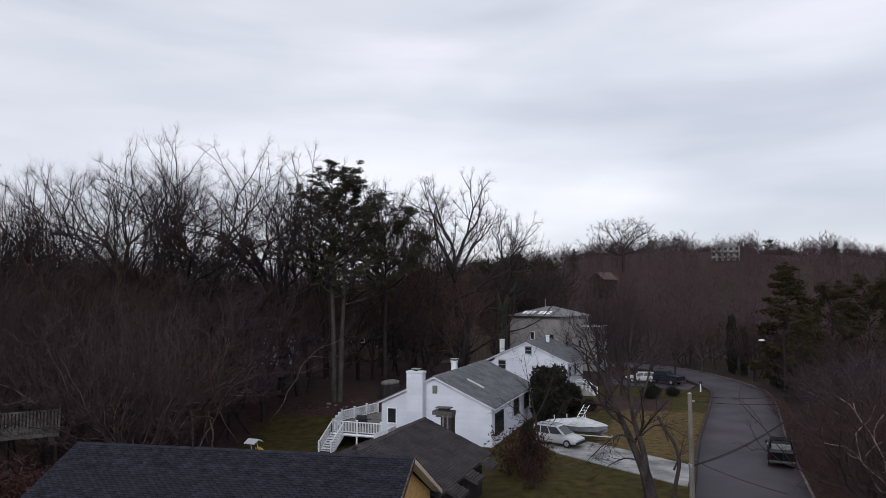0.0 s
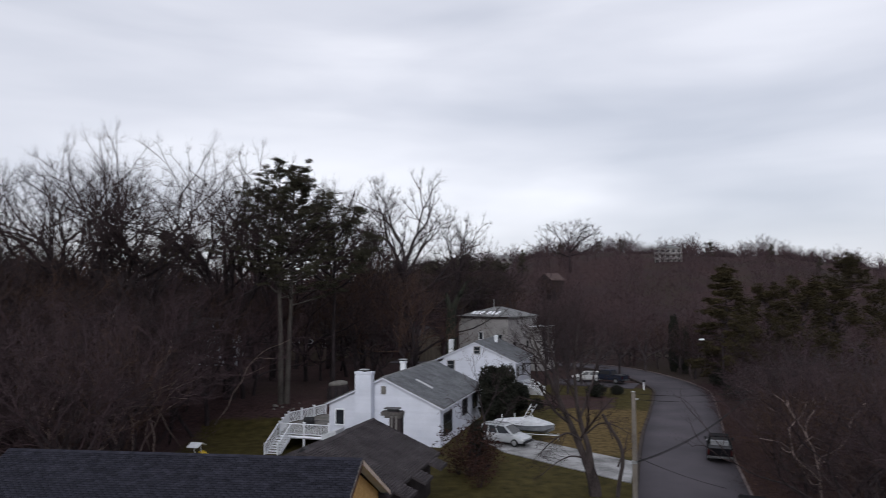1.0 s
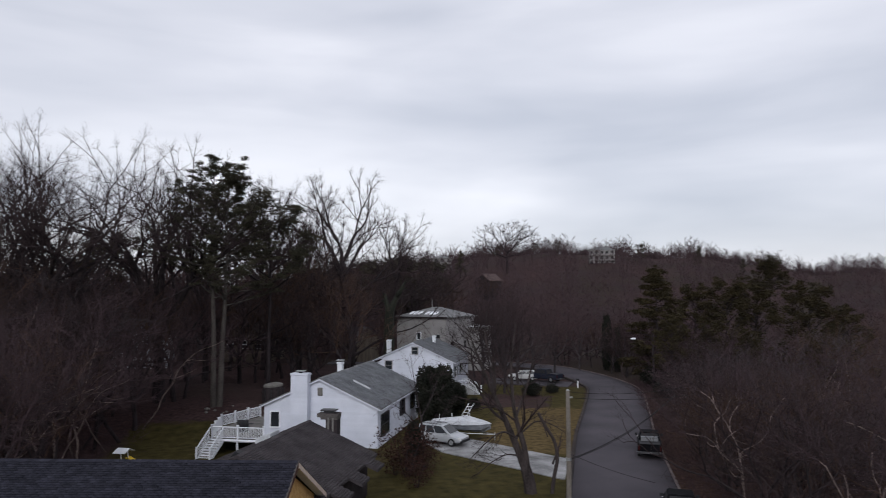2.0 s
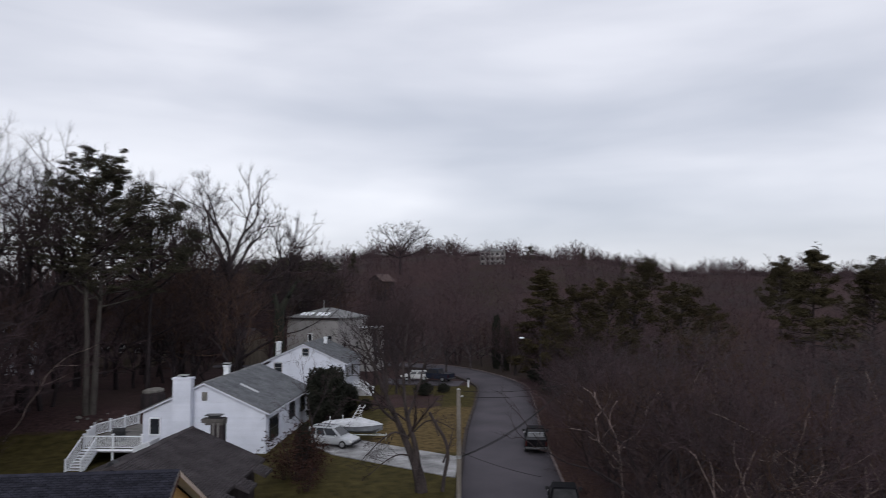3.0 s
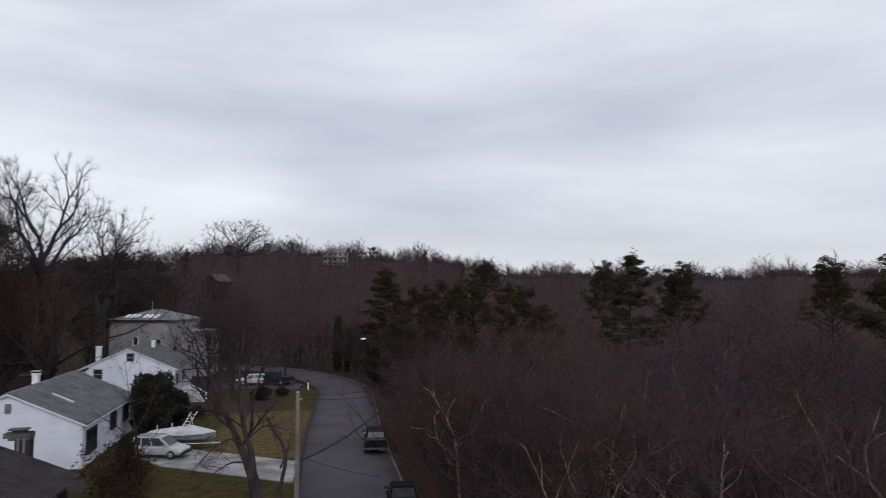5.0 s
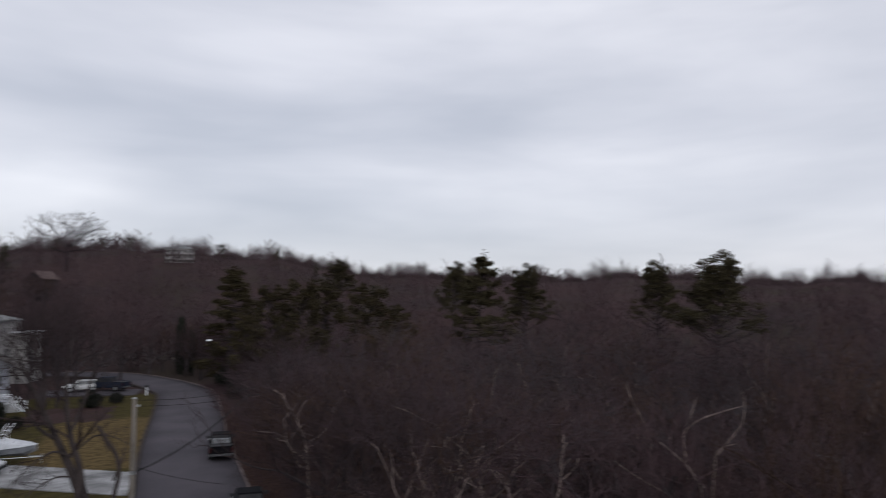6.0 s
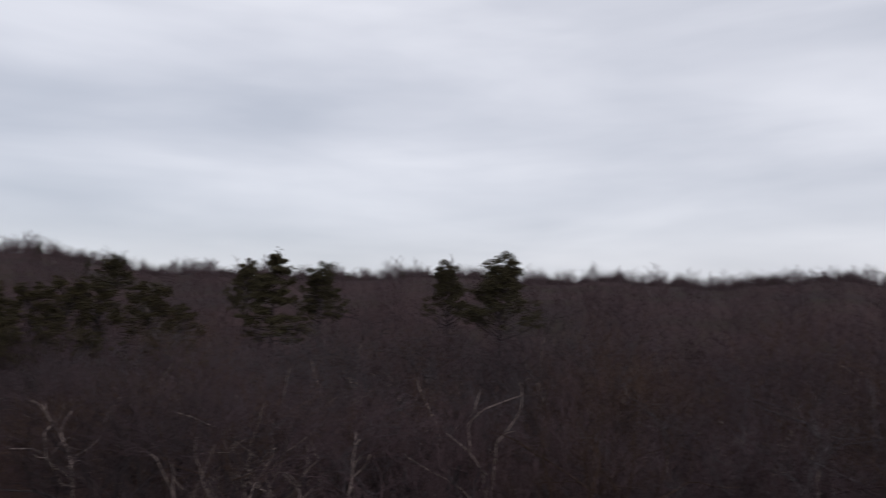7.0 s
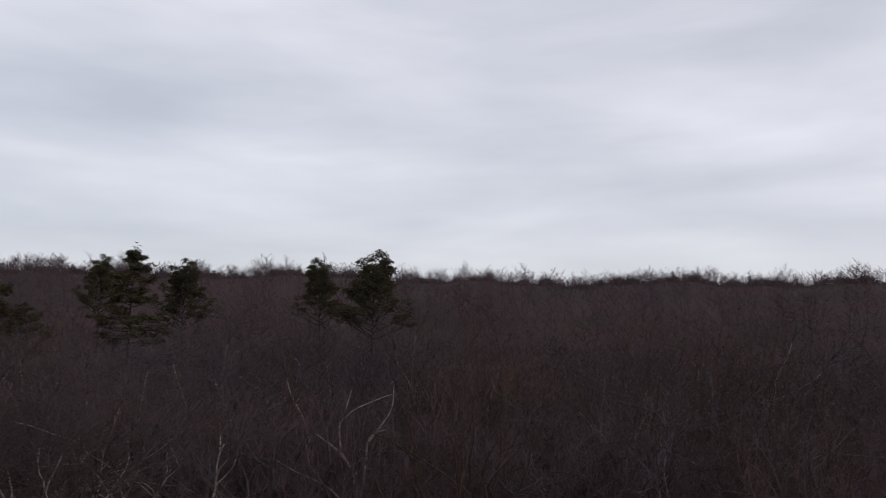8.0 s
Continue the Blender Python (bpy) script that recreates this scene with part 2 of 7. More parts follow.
def ground_material():
    """Lawn by the houses, leaf litter under the trees."""
    m = bpy.data.materials.new("lawn_and_leaf_litter")
    m.use_nodes = True
    n, l = m.node_tree.nodes, m.node_tree.links
    b = n["Principled BSDF"]
    b.inputs["Roughness"].default_value, b.inputs["Specular IOR Level"].default_value = 0.95, 0.05
    tc = n.new("ShaderNodeTexCoord")

    def nz(scale, detail):
        t = n.new("ShaderNodeTexNoise")
        t.inputs["Scale"].default_value, t.inputs["Detail"].default_value = scale, detail
        l.new(tc.outputs["Object"], t.inputs["Vector"])
        return t.outputs["Fac"]

    def ramp(v, lo, hi, a, c):
        r = n.new("ShaderNodeValToRGB")
        r.color_ramp.elements[0].position, r.color_ramp.elements[0].color = lo, (*a, 1)
        r.color_ramp.elements[1].position, r.color_ramp.elements[1].color = hi, (*c, 1)
        l.new(v, r.inputs[0])
        return r.outputs[0]

    def mix(f, a, c):
        x = n.new("ShaderNodeMix")
        x.data_type = "RGBA"
        for s, v in (("Factor", f), ("A", a), ("B", c)):
            if isinstance(v, float):
                x.inputs[s].default_value = v
            else:
                l.new(v, x.inputs[s])
        return x.outputs["Result"]

    litter = mix(nz(7.0, 5.0), ramp(nz(0.35, 4.0), 0.35, 0.65, (0.019, 0.0126, 0.0142), (0.043, 0.0275, 0.0295)), ramp(nz(2.5, 6.0), 0.3, 0.7, (0.0185, 0.0122, 0.0134), (0.085, 0.0475, 0.042)))
    # broad patches: bare earth, moss and old leaves under the woods
    earth = ramp(nz(0.045, 4.0), 0.4, 0.6, (0.024, 0.0195, 0.0202), (0.0285, 0.0255, 0.017))
    patch = ramp(nz(0.028, 5.0), 0.42, 0.6, (0.0, 0.0, 0.0), (0.65, 0.65, 0.65))
    litter = mix(patch, litter, earth)
    green = ramp(nz(1.1, 6.0), 0.3, 0.7, (0.024, 0.0205, 0.0075), (0.060, 0.0485, 0.017))
    straw = ramp(nz(1.7, 6.0), 0.3, 0.7, (0.047, 0.034, 0.015), (0.118, 0.083, 0.037))
    dry = n.new("ShaderNodeVertexColor")
    dry.layer_name = "cover"
    parts = n.new("ShaderNodeSeparateColor")
    l.new(dry.outputs["Color"], parts.inputs[0])

    def edge(v):
        a, c, d = n.new("ShaderNodeMath"), n.new("ShaderNodeMath"), n.new("ShaderNodeMapRange")
        a.operation, a.inputs[1].default_value = "SUBTRACT", 0.5
        l.new(nz(0.9, 5.0), a.inputs[0])
        c.operation = "ADD"
        l.new(v, c.inputs[0])
        l.new(a.outputs[0], c.inputs[1])
        d.inputs["From Min"].default_value, d.inputs["From Max"].default_value = 0.35, 0.65
        l.new(c.outputs[0], d.inputs["Value"])
        return d.outputs[0]

    drift = ramp(nz(3.0, 6.0), 0.3, 0.7, (0.017, 0.0105, 0.009), (0.074, 0.043, 0.032))
    litter = mix(edge(parts.outputs[2]), litter, drift)
    col = mix(edge(parts.outputs[0]), litter, mix(edge(parts.outputs[1]), green, straw))
    l.new(col, b.inputs["Base Color"])
    bp = n.new("ShaderNodeBump")
    bp.inputs["Strength"].default_value, bp.inputs["Distance"].default_value = 0.6, 0.08
    l.new(nz(9.0, 4.0), bp.inputs["Height"])
    l.new(bp.outputs[0], b.inputs["Normal"])
    return m


GROUND = ground_material()

# ---- mesh helpers ----


def arrays(name, verts, faces, mats, smooth=False):
    """A mesh from arrays of vertices and of equally sided faces."""
    me = bpy.data.meshes.new(name)
    verts, faces = np.asarray(verts, np.float32), np.asarray(faces, np.int32)
    k = faces.shape[1]
    me.vertices.add(len(verts))
    me.vertices.foreach_set("co", verts.ravel())
    me.loops.add(faces.size)
    me.loops.foreach_set("vertex_index", faces.ravel())
    me.polygons.add(len(faces))
    me.polygons.foreach_set("loop_start", np.arange(0, faces.size, k, dtype=np.int32))
    me.polygons.foreach_set("loop_total", np.full(len(faces), k, np.int32))
    if smooth:
        me.polygons.foreach_set("use_smooth", np.ones(len(faces), bool))
    me.update(calc_edges=True)
    me.validate()
    for m in mats if isinstance(mats, (list, tuple)) else [mats]:
        me.materials.append(m)
    return me


def finish(name, bm, material):
    me = bpy.data.meshes.new(name)
    bmesh.ops.recalc_face_normals(bm, faces=bm.faces)
    bm.to_mesh(me)
    bm.free()
    me.materials.append(material)
    return me


def part(name, bm, material, parent, label="", at=None):
    """One mesh object under a thing or under a part of it."""
    ob = new(name, finish(name, bm, material) if isinstance(bm, bmesh.types.BMesh) else bm)
    ob.parent = parent
    if at is not None:
        ob.matrix_basis = at
    return tagged(ob, label)


def thing(name, m, label, category, group="", kind=""):
    ob = new(name)
    ob.matrix_basis = m
    return tagged(ob, label, category, group, kind)


def box(x0, x1, y0, y1, z0, z1, bevel=0.0, bm=None):
    bm = bm or bmesh.new()
    vs = bmesh.ops.create_cube(bm, size=1)["verts"]
    for v in vs:
        v.co = ((x0 + x1) / 2 + v.co.x * (x1 - x0), (y0 + y1) / 2 + v.co.y * (y1 - y0), (z0 + z1) / 2 + v.co.z * (z1 - z0))
    if bevel:
        bmesh.ops.bevel(bm, geom=list({e for v in vs for e in v.link_edges}), offset=bevel, segments=2, affect="EDGES", profile=0.7)
    return bm


def prism(outline, depth, axis="y", start=0.0, bm=None):
    """An outline of (a, b) pairs pushed along an axis: (x, z) along y, (y, z) along x, (x, y) along z."""
    bm = bm or bmesh.new()

    def at(a, b, d):
        return {"y": (a, d, b), "x": (d, a, b), "z": (a, b, d)}[axis]

    lo = [bm.verts.new(at(a, b, start)) for a, b in outline]
    hi = [bm.verts.new(at(a, b, start + depth)) for a, b in outline]
    bm.faces.new(lo)
    bm.faces.new(hi[::-1])
    for i in range(len(lo)):
        j = (i + 1) % len(lo)
        bm.faces.new((lo[j], lo[i], hi[i], hi[j]))
    return bm


def tube(points, radii, sides=8, bm=None, caps=True):
    """A round bar through points."""
    bm = bm or bmesh.new()
    pts = [Vector(p) for p in points]
    if isinstance(radii, (int, float)):
        radii = [radii] * len(pts)
    radii = [float(r) for r in radii]
    rings = []
    for i, p in enumerate(pts):
        d = (pts[min(i + 1, len(pts) - 1)] - pts[max(i - 1, 0)]).normalized()
        side = d.cross(Vector((0.31, 0.95, 0.05)) if abs(d.z) > 0.8 else Vector((0, 0, 1))).normalized()
        up = d.cross(side)
        rings.append([bm.verts.new(p + radii[i] * (math.cos(a) * side + math.sin(a) * up)) for a in (2 * math.pi * k / sides for k in range(sides))])
    for a, b in zip(rings, rings[1:]):
        for k in range(sides):
            bm.faces.new((a[k], a[(k + 1) % sides], b[(k + 1) % sides], b[k]))
    if caps:
        bm.faces.new(rings[0])
        bm.faces.new(rings[-1])
    return bm


def smoothstep(a, b, v):
    t = np.clip((np.asarray(v, float) - a) / (b - a), 0, 1)
    return t * t * (3 - 2 * t)

# ---- the ground: yards at road level, a wooded hollow beyond the road, hills in the distance ----
ROAD_DIR, ROAD_SIDE = np.array([0.363, 0.932]), np.array([0.932, -0.363])


def height(x, y):
    x, y = np.asarray(x, float), np.asarray(y, float)
    r, az = np.hypot(x, y), np.degrees(np.arctan2(x, y))
    s = (x - 18.5) * ROAD_SIDE[0] + (y - 41.6) * ROAD_SIDE[1]
    z = -7.5 * smoothstep(6, 36, s) * (1 - smoothstep(130, 280, r))
    z = z - 1.0 * smoothstep(0, -8, x) * smoothstep(36, 48, y) * (1 - smoothstep(68, 80, y))
    z = z + 1.2 * smoothstep(2, -8, x) * smoothstep(70, 82, y)
    amp = np.interp(az, [-180, -60, -30, -5, 3, 10, 22, 30, 36, 45, 60, 90, 130, 180], [8, 9, 12, 18, 27, 36, 38, 33, 28, 25, 22.5, 19, 14, 8])
    amp = amp + 1.4 * np.sin(az * 0.43 + 1.0) + 0.9 * np.sin(az * 1.13) + 0.6 * np.sin(az * 2.7 + 0.5)
    z = z + amp * smoothstep(120, 430, r)
    bump = np.sin(x * 0.071 + 1.3) * np.cos(y * 0.063) * 0.35 + np.sin(x * 0.017 - y * 0.021) * 1.1
    return z + bump * smoothstep(90, 200, np.maximum(r, 60 + np.maximum(s, 0)))


def steps(fine0, fine1, fine, far):
    a = list(np.arange(fine0, fine1 + 0.1, fine))
    d, v = fine, fine1
    while v < far:
        d *= 1.16
        v += d
        a.append(v)
    d, v = fine, fine0
    while v > -far:
        d *= 1.16
        v -= d
        a.insert(0, v)
    return np.array(a)


gx, gy = steps(-40, 70, 1.4, 4200), steps(10, 140, 1.4, 4200)
GX, GY = np.meshgrid(gx, gy)
GZ = height(GX, GY)
idx = np.arange(GX.size).reshape(GX.shape)
quads = np.stack([idx[:-1, :-1], idx[:-1, 1:], idx[1:, 1:], idx[1:, :-1]], -1).reshape(-1, 4)
gme = arrays("ground", np.stack([GX, GY, GZ], -1).reshape(-1, 3), quads, GROUND, True)
S = (GX - 18.5) * ROAD_SIDE[0] + (GY - 41.6) * ROAD_SIDE[1]
U = (GX - 18.5) * ROAD_DIR[0] + (GY - 41.6) * ROAD_DIR[1]
lawn = smoothstep(-24, -18, S) * (1 - smoothstep(-3.4, -2.0, S)) * smoothstep(-30, -20, U) * (1 - smoothstep(54, 60, U))
lawn = np.maximum(lawn, smoothstep(-21, -18, GX) * (1 - smoothstep(-9, -6, GX)) * smoothstep(56, 60, GY) * (1 - smoothstep(73, 77, GY)))
lawn = np.where((U > 36) & (U < 47) & (S > -16) & (S < -7), lawn * 0.3, lawn)
straw = smoothstep(11, 15, U) * (1 - smoothstep(34, 40, U)) * smoothstep(-15, -9, S)
leaves = smoothstep(3.0, 3.6, S) * (1 - smoothstep(4.8, 7.0, S)) * smoothstep(-40, -30, U) * (1 - smoothstep(50, 60, U))
cover = gme.color_attributes.new("cover", "FLOAT_COLOR", "POINT")
cover.data.foreach_set("color", np.stack([lawn, straw, leaves, 0 * lawn + 1], -1).reshape(-1).astype(np.float32))
ground = tagged(new("ground", gme), "brown leaf litter and winter lawn over low hills", "ground", kind="structure")


def spline(points, n=14):
    p = [np.array(q, float) for q in points]
    p = [2 * p[0] - p[1], *p, 2 * p[-1] - p[-2]]
    out = []
    for a, b, c, d in zip(p, p[1:], p[2:], p[3:]):
        for t in np.arange(n) / n:
            out.append(0.5 * (2 * b + (c - a) * t + (2 * a - 5 * b + 4 * c - d) * t**2 + (3 * b - a - 3 * c + d) * t**3))
    return np.array(out + [p[-2]])


CENTRE = spline([(-22.0, -62.0), (-8.7, -28.2), (3.0, 1.8), (11.2, 22.9), (18.5, 41.6), (25.9, 60.3), (31.0, 72.0), (35.2, 81.7), (39.1, 91.3), (40.4, 98.0), (40.9, 107.0), (39.9, 118.0), (36.4, 125.5), (29.0, 131.0), (15.0, 135.0), (-6.0, 137.0), (-30.0, 137.0)])
TANGENT = np.gradient(CENTRE, axis=0)
TANGENT /= np.linalg.norm(TANGENT, axis=1)[:, None]
RIGHT = np.stack([TANGENT[:, 1], -TANGENT[:, 0]], 1)
ROAD_Z = 0.10


def strip(name, offsets, material, label, category):
    """A band along the road: (offset to the right, height above the road) pairs across it, closed below."""
    rows = []
    for off, dz in offsets:
        q = CENTRE + off * RIGHT
        rows.append(np.concatenate([q, np.full((len(q), 1), ROAD_Z + dz)], 1))
    v = np.stack(rows, 1)
    n, k = v.shape[:2]
    ids = np.arange(n * k).reshape(n, k)
    f = np.stack([ids[:-1], np.roll(ids[:-1], -1, 1), np.roll(ids[1:], -1, 1), ids[1:]], -1).reshape(-1, 4)
    me = arrays(name, v.reshape(-1, 3), f[:, ::-1], material, True)
    return tagged(new(name, me), label, category, kind="structure")


strip("road", [(-3.45, -0.6), (-3.45, 0.0), (-1.7, 0.05), (0.0, 0.07), (1.7, 0.05), (3.55, 0.0), (3.55, -0.6)], ASPHALT, "worn grey asphalt road that bends away between woods", "road")
strip("kerb_left", [(-3.75, -0.6), (-3.75, 0.07), (-3.72, 0.1), (-3.5, 0.1), (-3.45, 0.06), (-3.45, -0.6)], KERB_DARK, "low dark brown kerb along the asphalt road", "kerb")
strip("kerb_right", [(3.55, -0.6), (3.55, 0.06), (3.58, 0.1), (3.7, 0.1), (3.73, 0.07), (3.73, -0.6)], KERB, "low pale concrete kerb below the wooded bank", "kerb")


def slab(name, corners, z0, z1, material, label, category):
    return tagged(new(name, finish(name, prism(corners, z1 - z0, "z", z0), material)), label, category, kind="structure")


slab("driveway", [(9.4, 57.6), (16.6, 47.6), (19.0, 53.5), (12.4, 63.0), (7.6, 64.5)], -0.3, 0.07, CONCRETE, "pale concrete driveway from the road to the white house", "driveway")
slab("driveway_2", [(24.0, 102.0), (33.9, 95.5), (36.6, 100.6), (26.0, 108.0)], -0.3, 0.07, ASPHALT, "dark asphalt driveway beside the bend of the road", "driveway")

# ---- houses ----


def boards_flat(parent, x0, x1, y, z0, z1, cut, material, step=0.2, name="siding_board"):
    """Lapped boards on a wall that faces -y: cut(z) gives the run of the wall at that height."""
    z = z0
    while z < z1 - 0.02:
        h = min(step, z1 - z)
        a0, b0 = cut(z)
        a1, b1 = cut(z + h)
        a0, b0, a1, b1 = max(a0, x0), min(b0, x1), max(a1, x0), min(b1, x1)
        if b0 - a0 > 0.1 and b1 - a1 > -0.01:
            bm = bmesh.new()
            lo = [bm.verts.new(c) for c in ((a0, y, z), (b0, y, z), (b1, y, z + h), (a1, y, z + h))]
            hi = [bm.verts.new(c) for c in ((a0, y - 0.046, z), (b0, y - 0.046, z), (b1, y - 0.008, z + h), (a1, y - 0.008, z + h))]
            for q in ((0, 1), (1, 2), (2, 3), (3, 0)):
                bm.faces.new((lo[q[0]], lo[q[1]], hi[q[1]], hi[q[0]]))
            bm.faces.new(hi)
            bm.faces.new(lo[::-1])
            part(name, bm, material, parent)
        z += step




def window(parent, at, w, h, shutters=False, panes=2, frame_mat=None):
    """A window on a wall that faces -y, centred at the pose."""
    fm = frame_mat or TRIM
    bm = box(-w / 2 - 0.09, -w / 2, -0.09, 0.05, -h / 2 - 0.09, h / 2 + 0.09)
    box(w / 2, w / 2 + 0.09, -0.09, 0.05, -h / 2 - 0.09, h / 2 + 0.09, bm=bm)
    box(-w / 2, w / 2, -0.09, 0.05, h / 2, h / 2 + 0.09, bm=bm)
    box(-w / 2, w / 2, -0.11, 0.05, -h / 2 - 0.09, -h / 2, bm=bm)
    win = part("window", bm, fm, parent, at=at)
    ph = h / panes
    for i in range(panes):
        part("pane", box(-w / 2, w / 2, -0.045, -0.02, -h / 2 + i * ph + 0.03, -h / 2 + (i + 1) * ph - 0.03), GLASS, win, "dark reflecting glass")
    for i in range(1, panes):
        part("sash_bar", box(-w / 2, w / 2, -0.06, 0.0, -h / 2 + i * ph - 0.03, -h / 2 + i * ph + 0.03), fm, win)
    if shutters:
        for sx in (-1, 1):
            x0 = sx * (w / 2 + 0.1)
            bm = box(min(x0, x0 + sx * 0.42), max(x0, x0 + sx * 0.42), -0.1, -0.05, -h / 2 - 0.06, h / 2 + 0.06)
            for k in range(9):
                zk = -h / 2 + 0.05 + k * (h - 0.1) / 9
                box(min(x0, x0 + sx * 0.42) + 0.05, max(x0, x0 + sx * 0.42) - 0.05, -0.115, -0.1, zk, zk + 0.06, bm=bm)
            part("shutter", bm, DARK_PAINT, win, "black louvred shutter")
    return win


def gable_shell(name, m, label, w, l, eave, ridge, over, wall_mat, roof_mat, base=-1.6, board=0.2, group=""):
    """A house with its ridge along y: x from -w to 0, y from 0 to l."""
    house = thing(name, m, label, "house", group)
    mid = -w / 2
    slope = (ridge - eave) / (w / 2)
    part("wall", prism([(-w + 0.03, base), (-0.03, base), (-0.03, eave - 0.02), (mid, ridge - 0.02), (-w + 0.03, eave - 0.02)], l - 0.06, "y", 0.03), wall_mat, house)

    def cut(z):
        e = max(0.0, (z - eave) / slope)
        return -w + e, -e

    if board:
        boards_flat(house, -w, 0, 0.03, base, ridge - 0.05, cut, wall_mat, board)
    for sx in (0, 1):
        edge = -w - over if sx == 0 else over
        ze = eave - slope * over
        t = 0.16
        ol = [(edge, ze), (mid, ridge), (mid, ridge + t), (edge, ze + t)]
        part("roof_slope", prism(ol, l + 2 * over * 0.7, "y", -over * 0.7), roof_mat, house)
    part("ridge_cap", prism([(mid - 0.16, ridge + 0.16 - 0.16 * slope), (mid + 0.16, ridge + 0.16 - 0.16 * slope), (mid + 0.16, ridge + 0.2 - 0.16 * slope), (mid, ridge + 0.205), (mid - 0.16, ridge + 0.2 - 0.16 * slope)], l + 2 * over * 0.7, "y", -over * 0.7), roof_mat, house)
    return house, mid, slope


def rake_trim(house, w, l, eave, ridge, over, mat):
    mid, slope = -w / 2, (ridge - eave) / (w / 2)
    for y in (-over * 0.7 - 0.025, l + over * 0.7):
        for sx in (0, 1):
            e = -w - over if sx == 0 else over
            ze = eave - slope * over
            part("rake_board", prism([(e, ze - 0.05), (mid, ridge - 0.05), (mid, ridge + 0.07), (e, ze + 0.07)], 0.025, "y", y), mat, house)
    for e in (-w - over, over):
        ze = eave - slope * over
        part("gutter", box(e - 0.05, e + 0.05, -over * 0.7, l + over * 0.7, ze - 0.05, ze + 0.04), mat, house)


def siding_mesh(l, z0, z1, step, material, x=0.0):
    """Boards along y on a wall that faces +x."""
    out = []
    z = z0
    while z < z1 - 0.02:
        h = min(step, z1 - z)
        out.append(prism([(x - 0.03, z), (x + 0.046, z), (x + 0.008, z + h), (x - 0.03, z + h)], l, "y", 0.0))
        z += step
    return out


def chimney(parent, x0, x1, y0, y1, z0, z1, mat, cap=True):
    c = part("chimney", box(x0, x1, y0, y1, z0, z1, 0.02), mat, parent, "white chimney with a metal cap")
    part("crown", box(x0 - 0.06, x1 + 0.06, y0 - 0.06, y1 + 0.06, z1 - 0.1, z1 + 0.08, 0.02), mat, c)
    if cap:
        cx, cy = (x0 + x1) / 2, (y0 + y1) / 2
        part("flue", tube([(cx, cy, z1), (cx, cy, z1 + 0.22)], 0.17, 10), DARK_PAINT, c)
        part("cap", box(cx - 0.38, cx + 0.38, cy - 0.32, cy + 0.32, z1 + 0.22, z1 + 0.3, 0.02), METAL, c, "grey metal cap")
    return c


def face_right(y, z):
    """A pose for what hangs on a wall that faces +x."""
    return pose(0.03, y, z, 0, 0, 90)


def tabs(u_len, v_len, course=0.16, tab=0.33, seed=1, thick=0.022):
    """Shingle tabs over a slope: u along the eave, v up the slope, each a thin wedge."""
    rng = np.random.default_rng(seed)
    out = []
    for k in range(int(v_len / course)):
        n = int(u_len / tab) + 1
        u0 = np.arange(n) * tab - (0.5 * tab if k % 2 else 0.0)
        u1 = np.minimum(u0 + tab - 0.008, u_len)
        u0 = np.maximum(u0, 0)
        ok = u1 - u0 > 0.03
        u0, u1 = u0[ok], u1[ok]
        v0 = k * course + rng.uniform(-0.006, 0.006, len(u0))
        v1 = np.full(len(u0), min((k + 1) * course + 0.02, v_len))
        t = thick * rng.uniform(0.7, 1.3, len(u0))
        z = 0 * u0
        c = [(u0, v0, z), (u1, v0, z), (u1, v1, z), (u0, v1, z), (u0, v0, t + 0.004), (u1, v0, t + 0.004), (u1, v1, z + 0.004), (u0, v1, z + 0.004)]
        out.append(np.stack([np.stack(q, -1) for q in c], 1))
    return np.concatenate(out)


WEDGE = np.array([(4, 5, 6, 7), (0, 1, 5, 4), (1, 2, 6, 5), (2, 3, 7, 6), (3, 0, 4, 7)])


def tab_mesh(v, material):
    f = (np.arange(len(v))[:, None, None] * 8 + WEDGE[None]).reshape(-1, 4)
    return arrays("shingles", v.reshape(-1, 3), f, material)


def slope_pose(eave, along, up):
    """Where a slope's u, v and outward axes lie in the house."""
    u, v = Vector(along).normalized(), Vector(up).normalized()
    m = Matrix((u, v, u.cross(v))).transposed().to_4x4()
    m.translation = eave
    return m


def lay_tabs(house, w, l, eave, ridge, over, material, seed, both=True):
    mid, slope = -w / 2, (ridge - eave) / (w / 2)
    run, ze, t = w / 2 + over, eave - slope * over, 0.164
    v_len, u_len = run * math.hypot(1, slope), l + 1.4 * over
    for sx, edge, y0, dy in ((1, over, -0.7 * over, 1), (-1, -w - over, l + 0.7 * over, -1)):
        if sx < 0 and not both:
            continue
        ob = part("shingles", tab_mesh(tabs(u_len, v_len, seed=seed + sx), material), None, house, "courses of lapped shingle tabs", slope_pose((edge, y0, ze + t), (0, dy, 0), (-sx, 0, slope)))
        tagged(ob, kind="stuff")


# the white house beyond the driveway
WH = pose(4.17, 59.97, 0, 0, 0, -19.8)
white_house, wmid, wslope = gable_shell("white_house", WH, "white vinyl-sided house with grey shingle roof and deck", 10.4, 15.9, 3.4, 5.75, 0.35, SIDING, SHINGLE_GREY, -1.8)
rake_trim(white_house, 10.4, 15.9, 3.4, 5.75, 0.35, SIDING)
for b in siding_mesh(15.9, -0.4, 3.3, 0.2, SIDING):
    part("siding_board", b, SIDING, white_house)
chimney(white_house, -7.62, -6.1, -0.75, 0.0, -1.6, 6.25, SIDING)
boards_flat(white_house, -7.62, -6.1, -0.75, -1.4, 6.1, lambda z: (-7.62, -6.1), SIDING)
chimney(white_house, -7.2, -6.7, 10.2, 10.75, 4.0, 6.2, BRICK_WHITE)
window(white_house, pose(-9.35, 0.0, 2.2), 0.78, 1.3, panes=1)
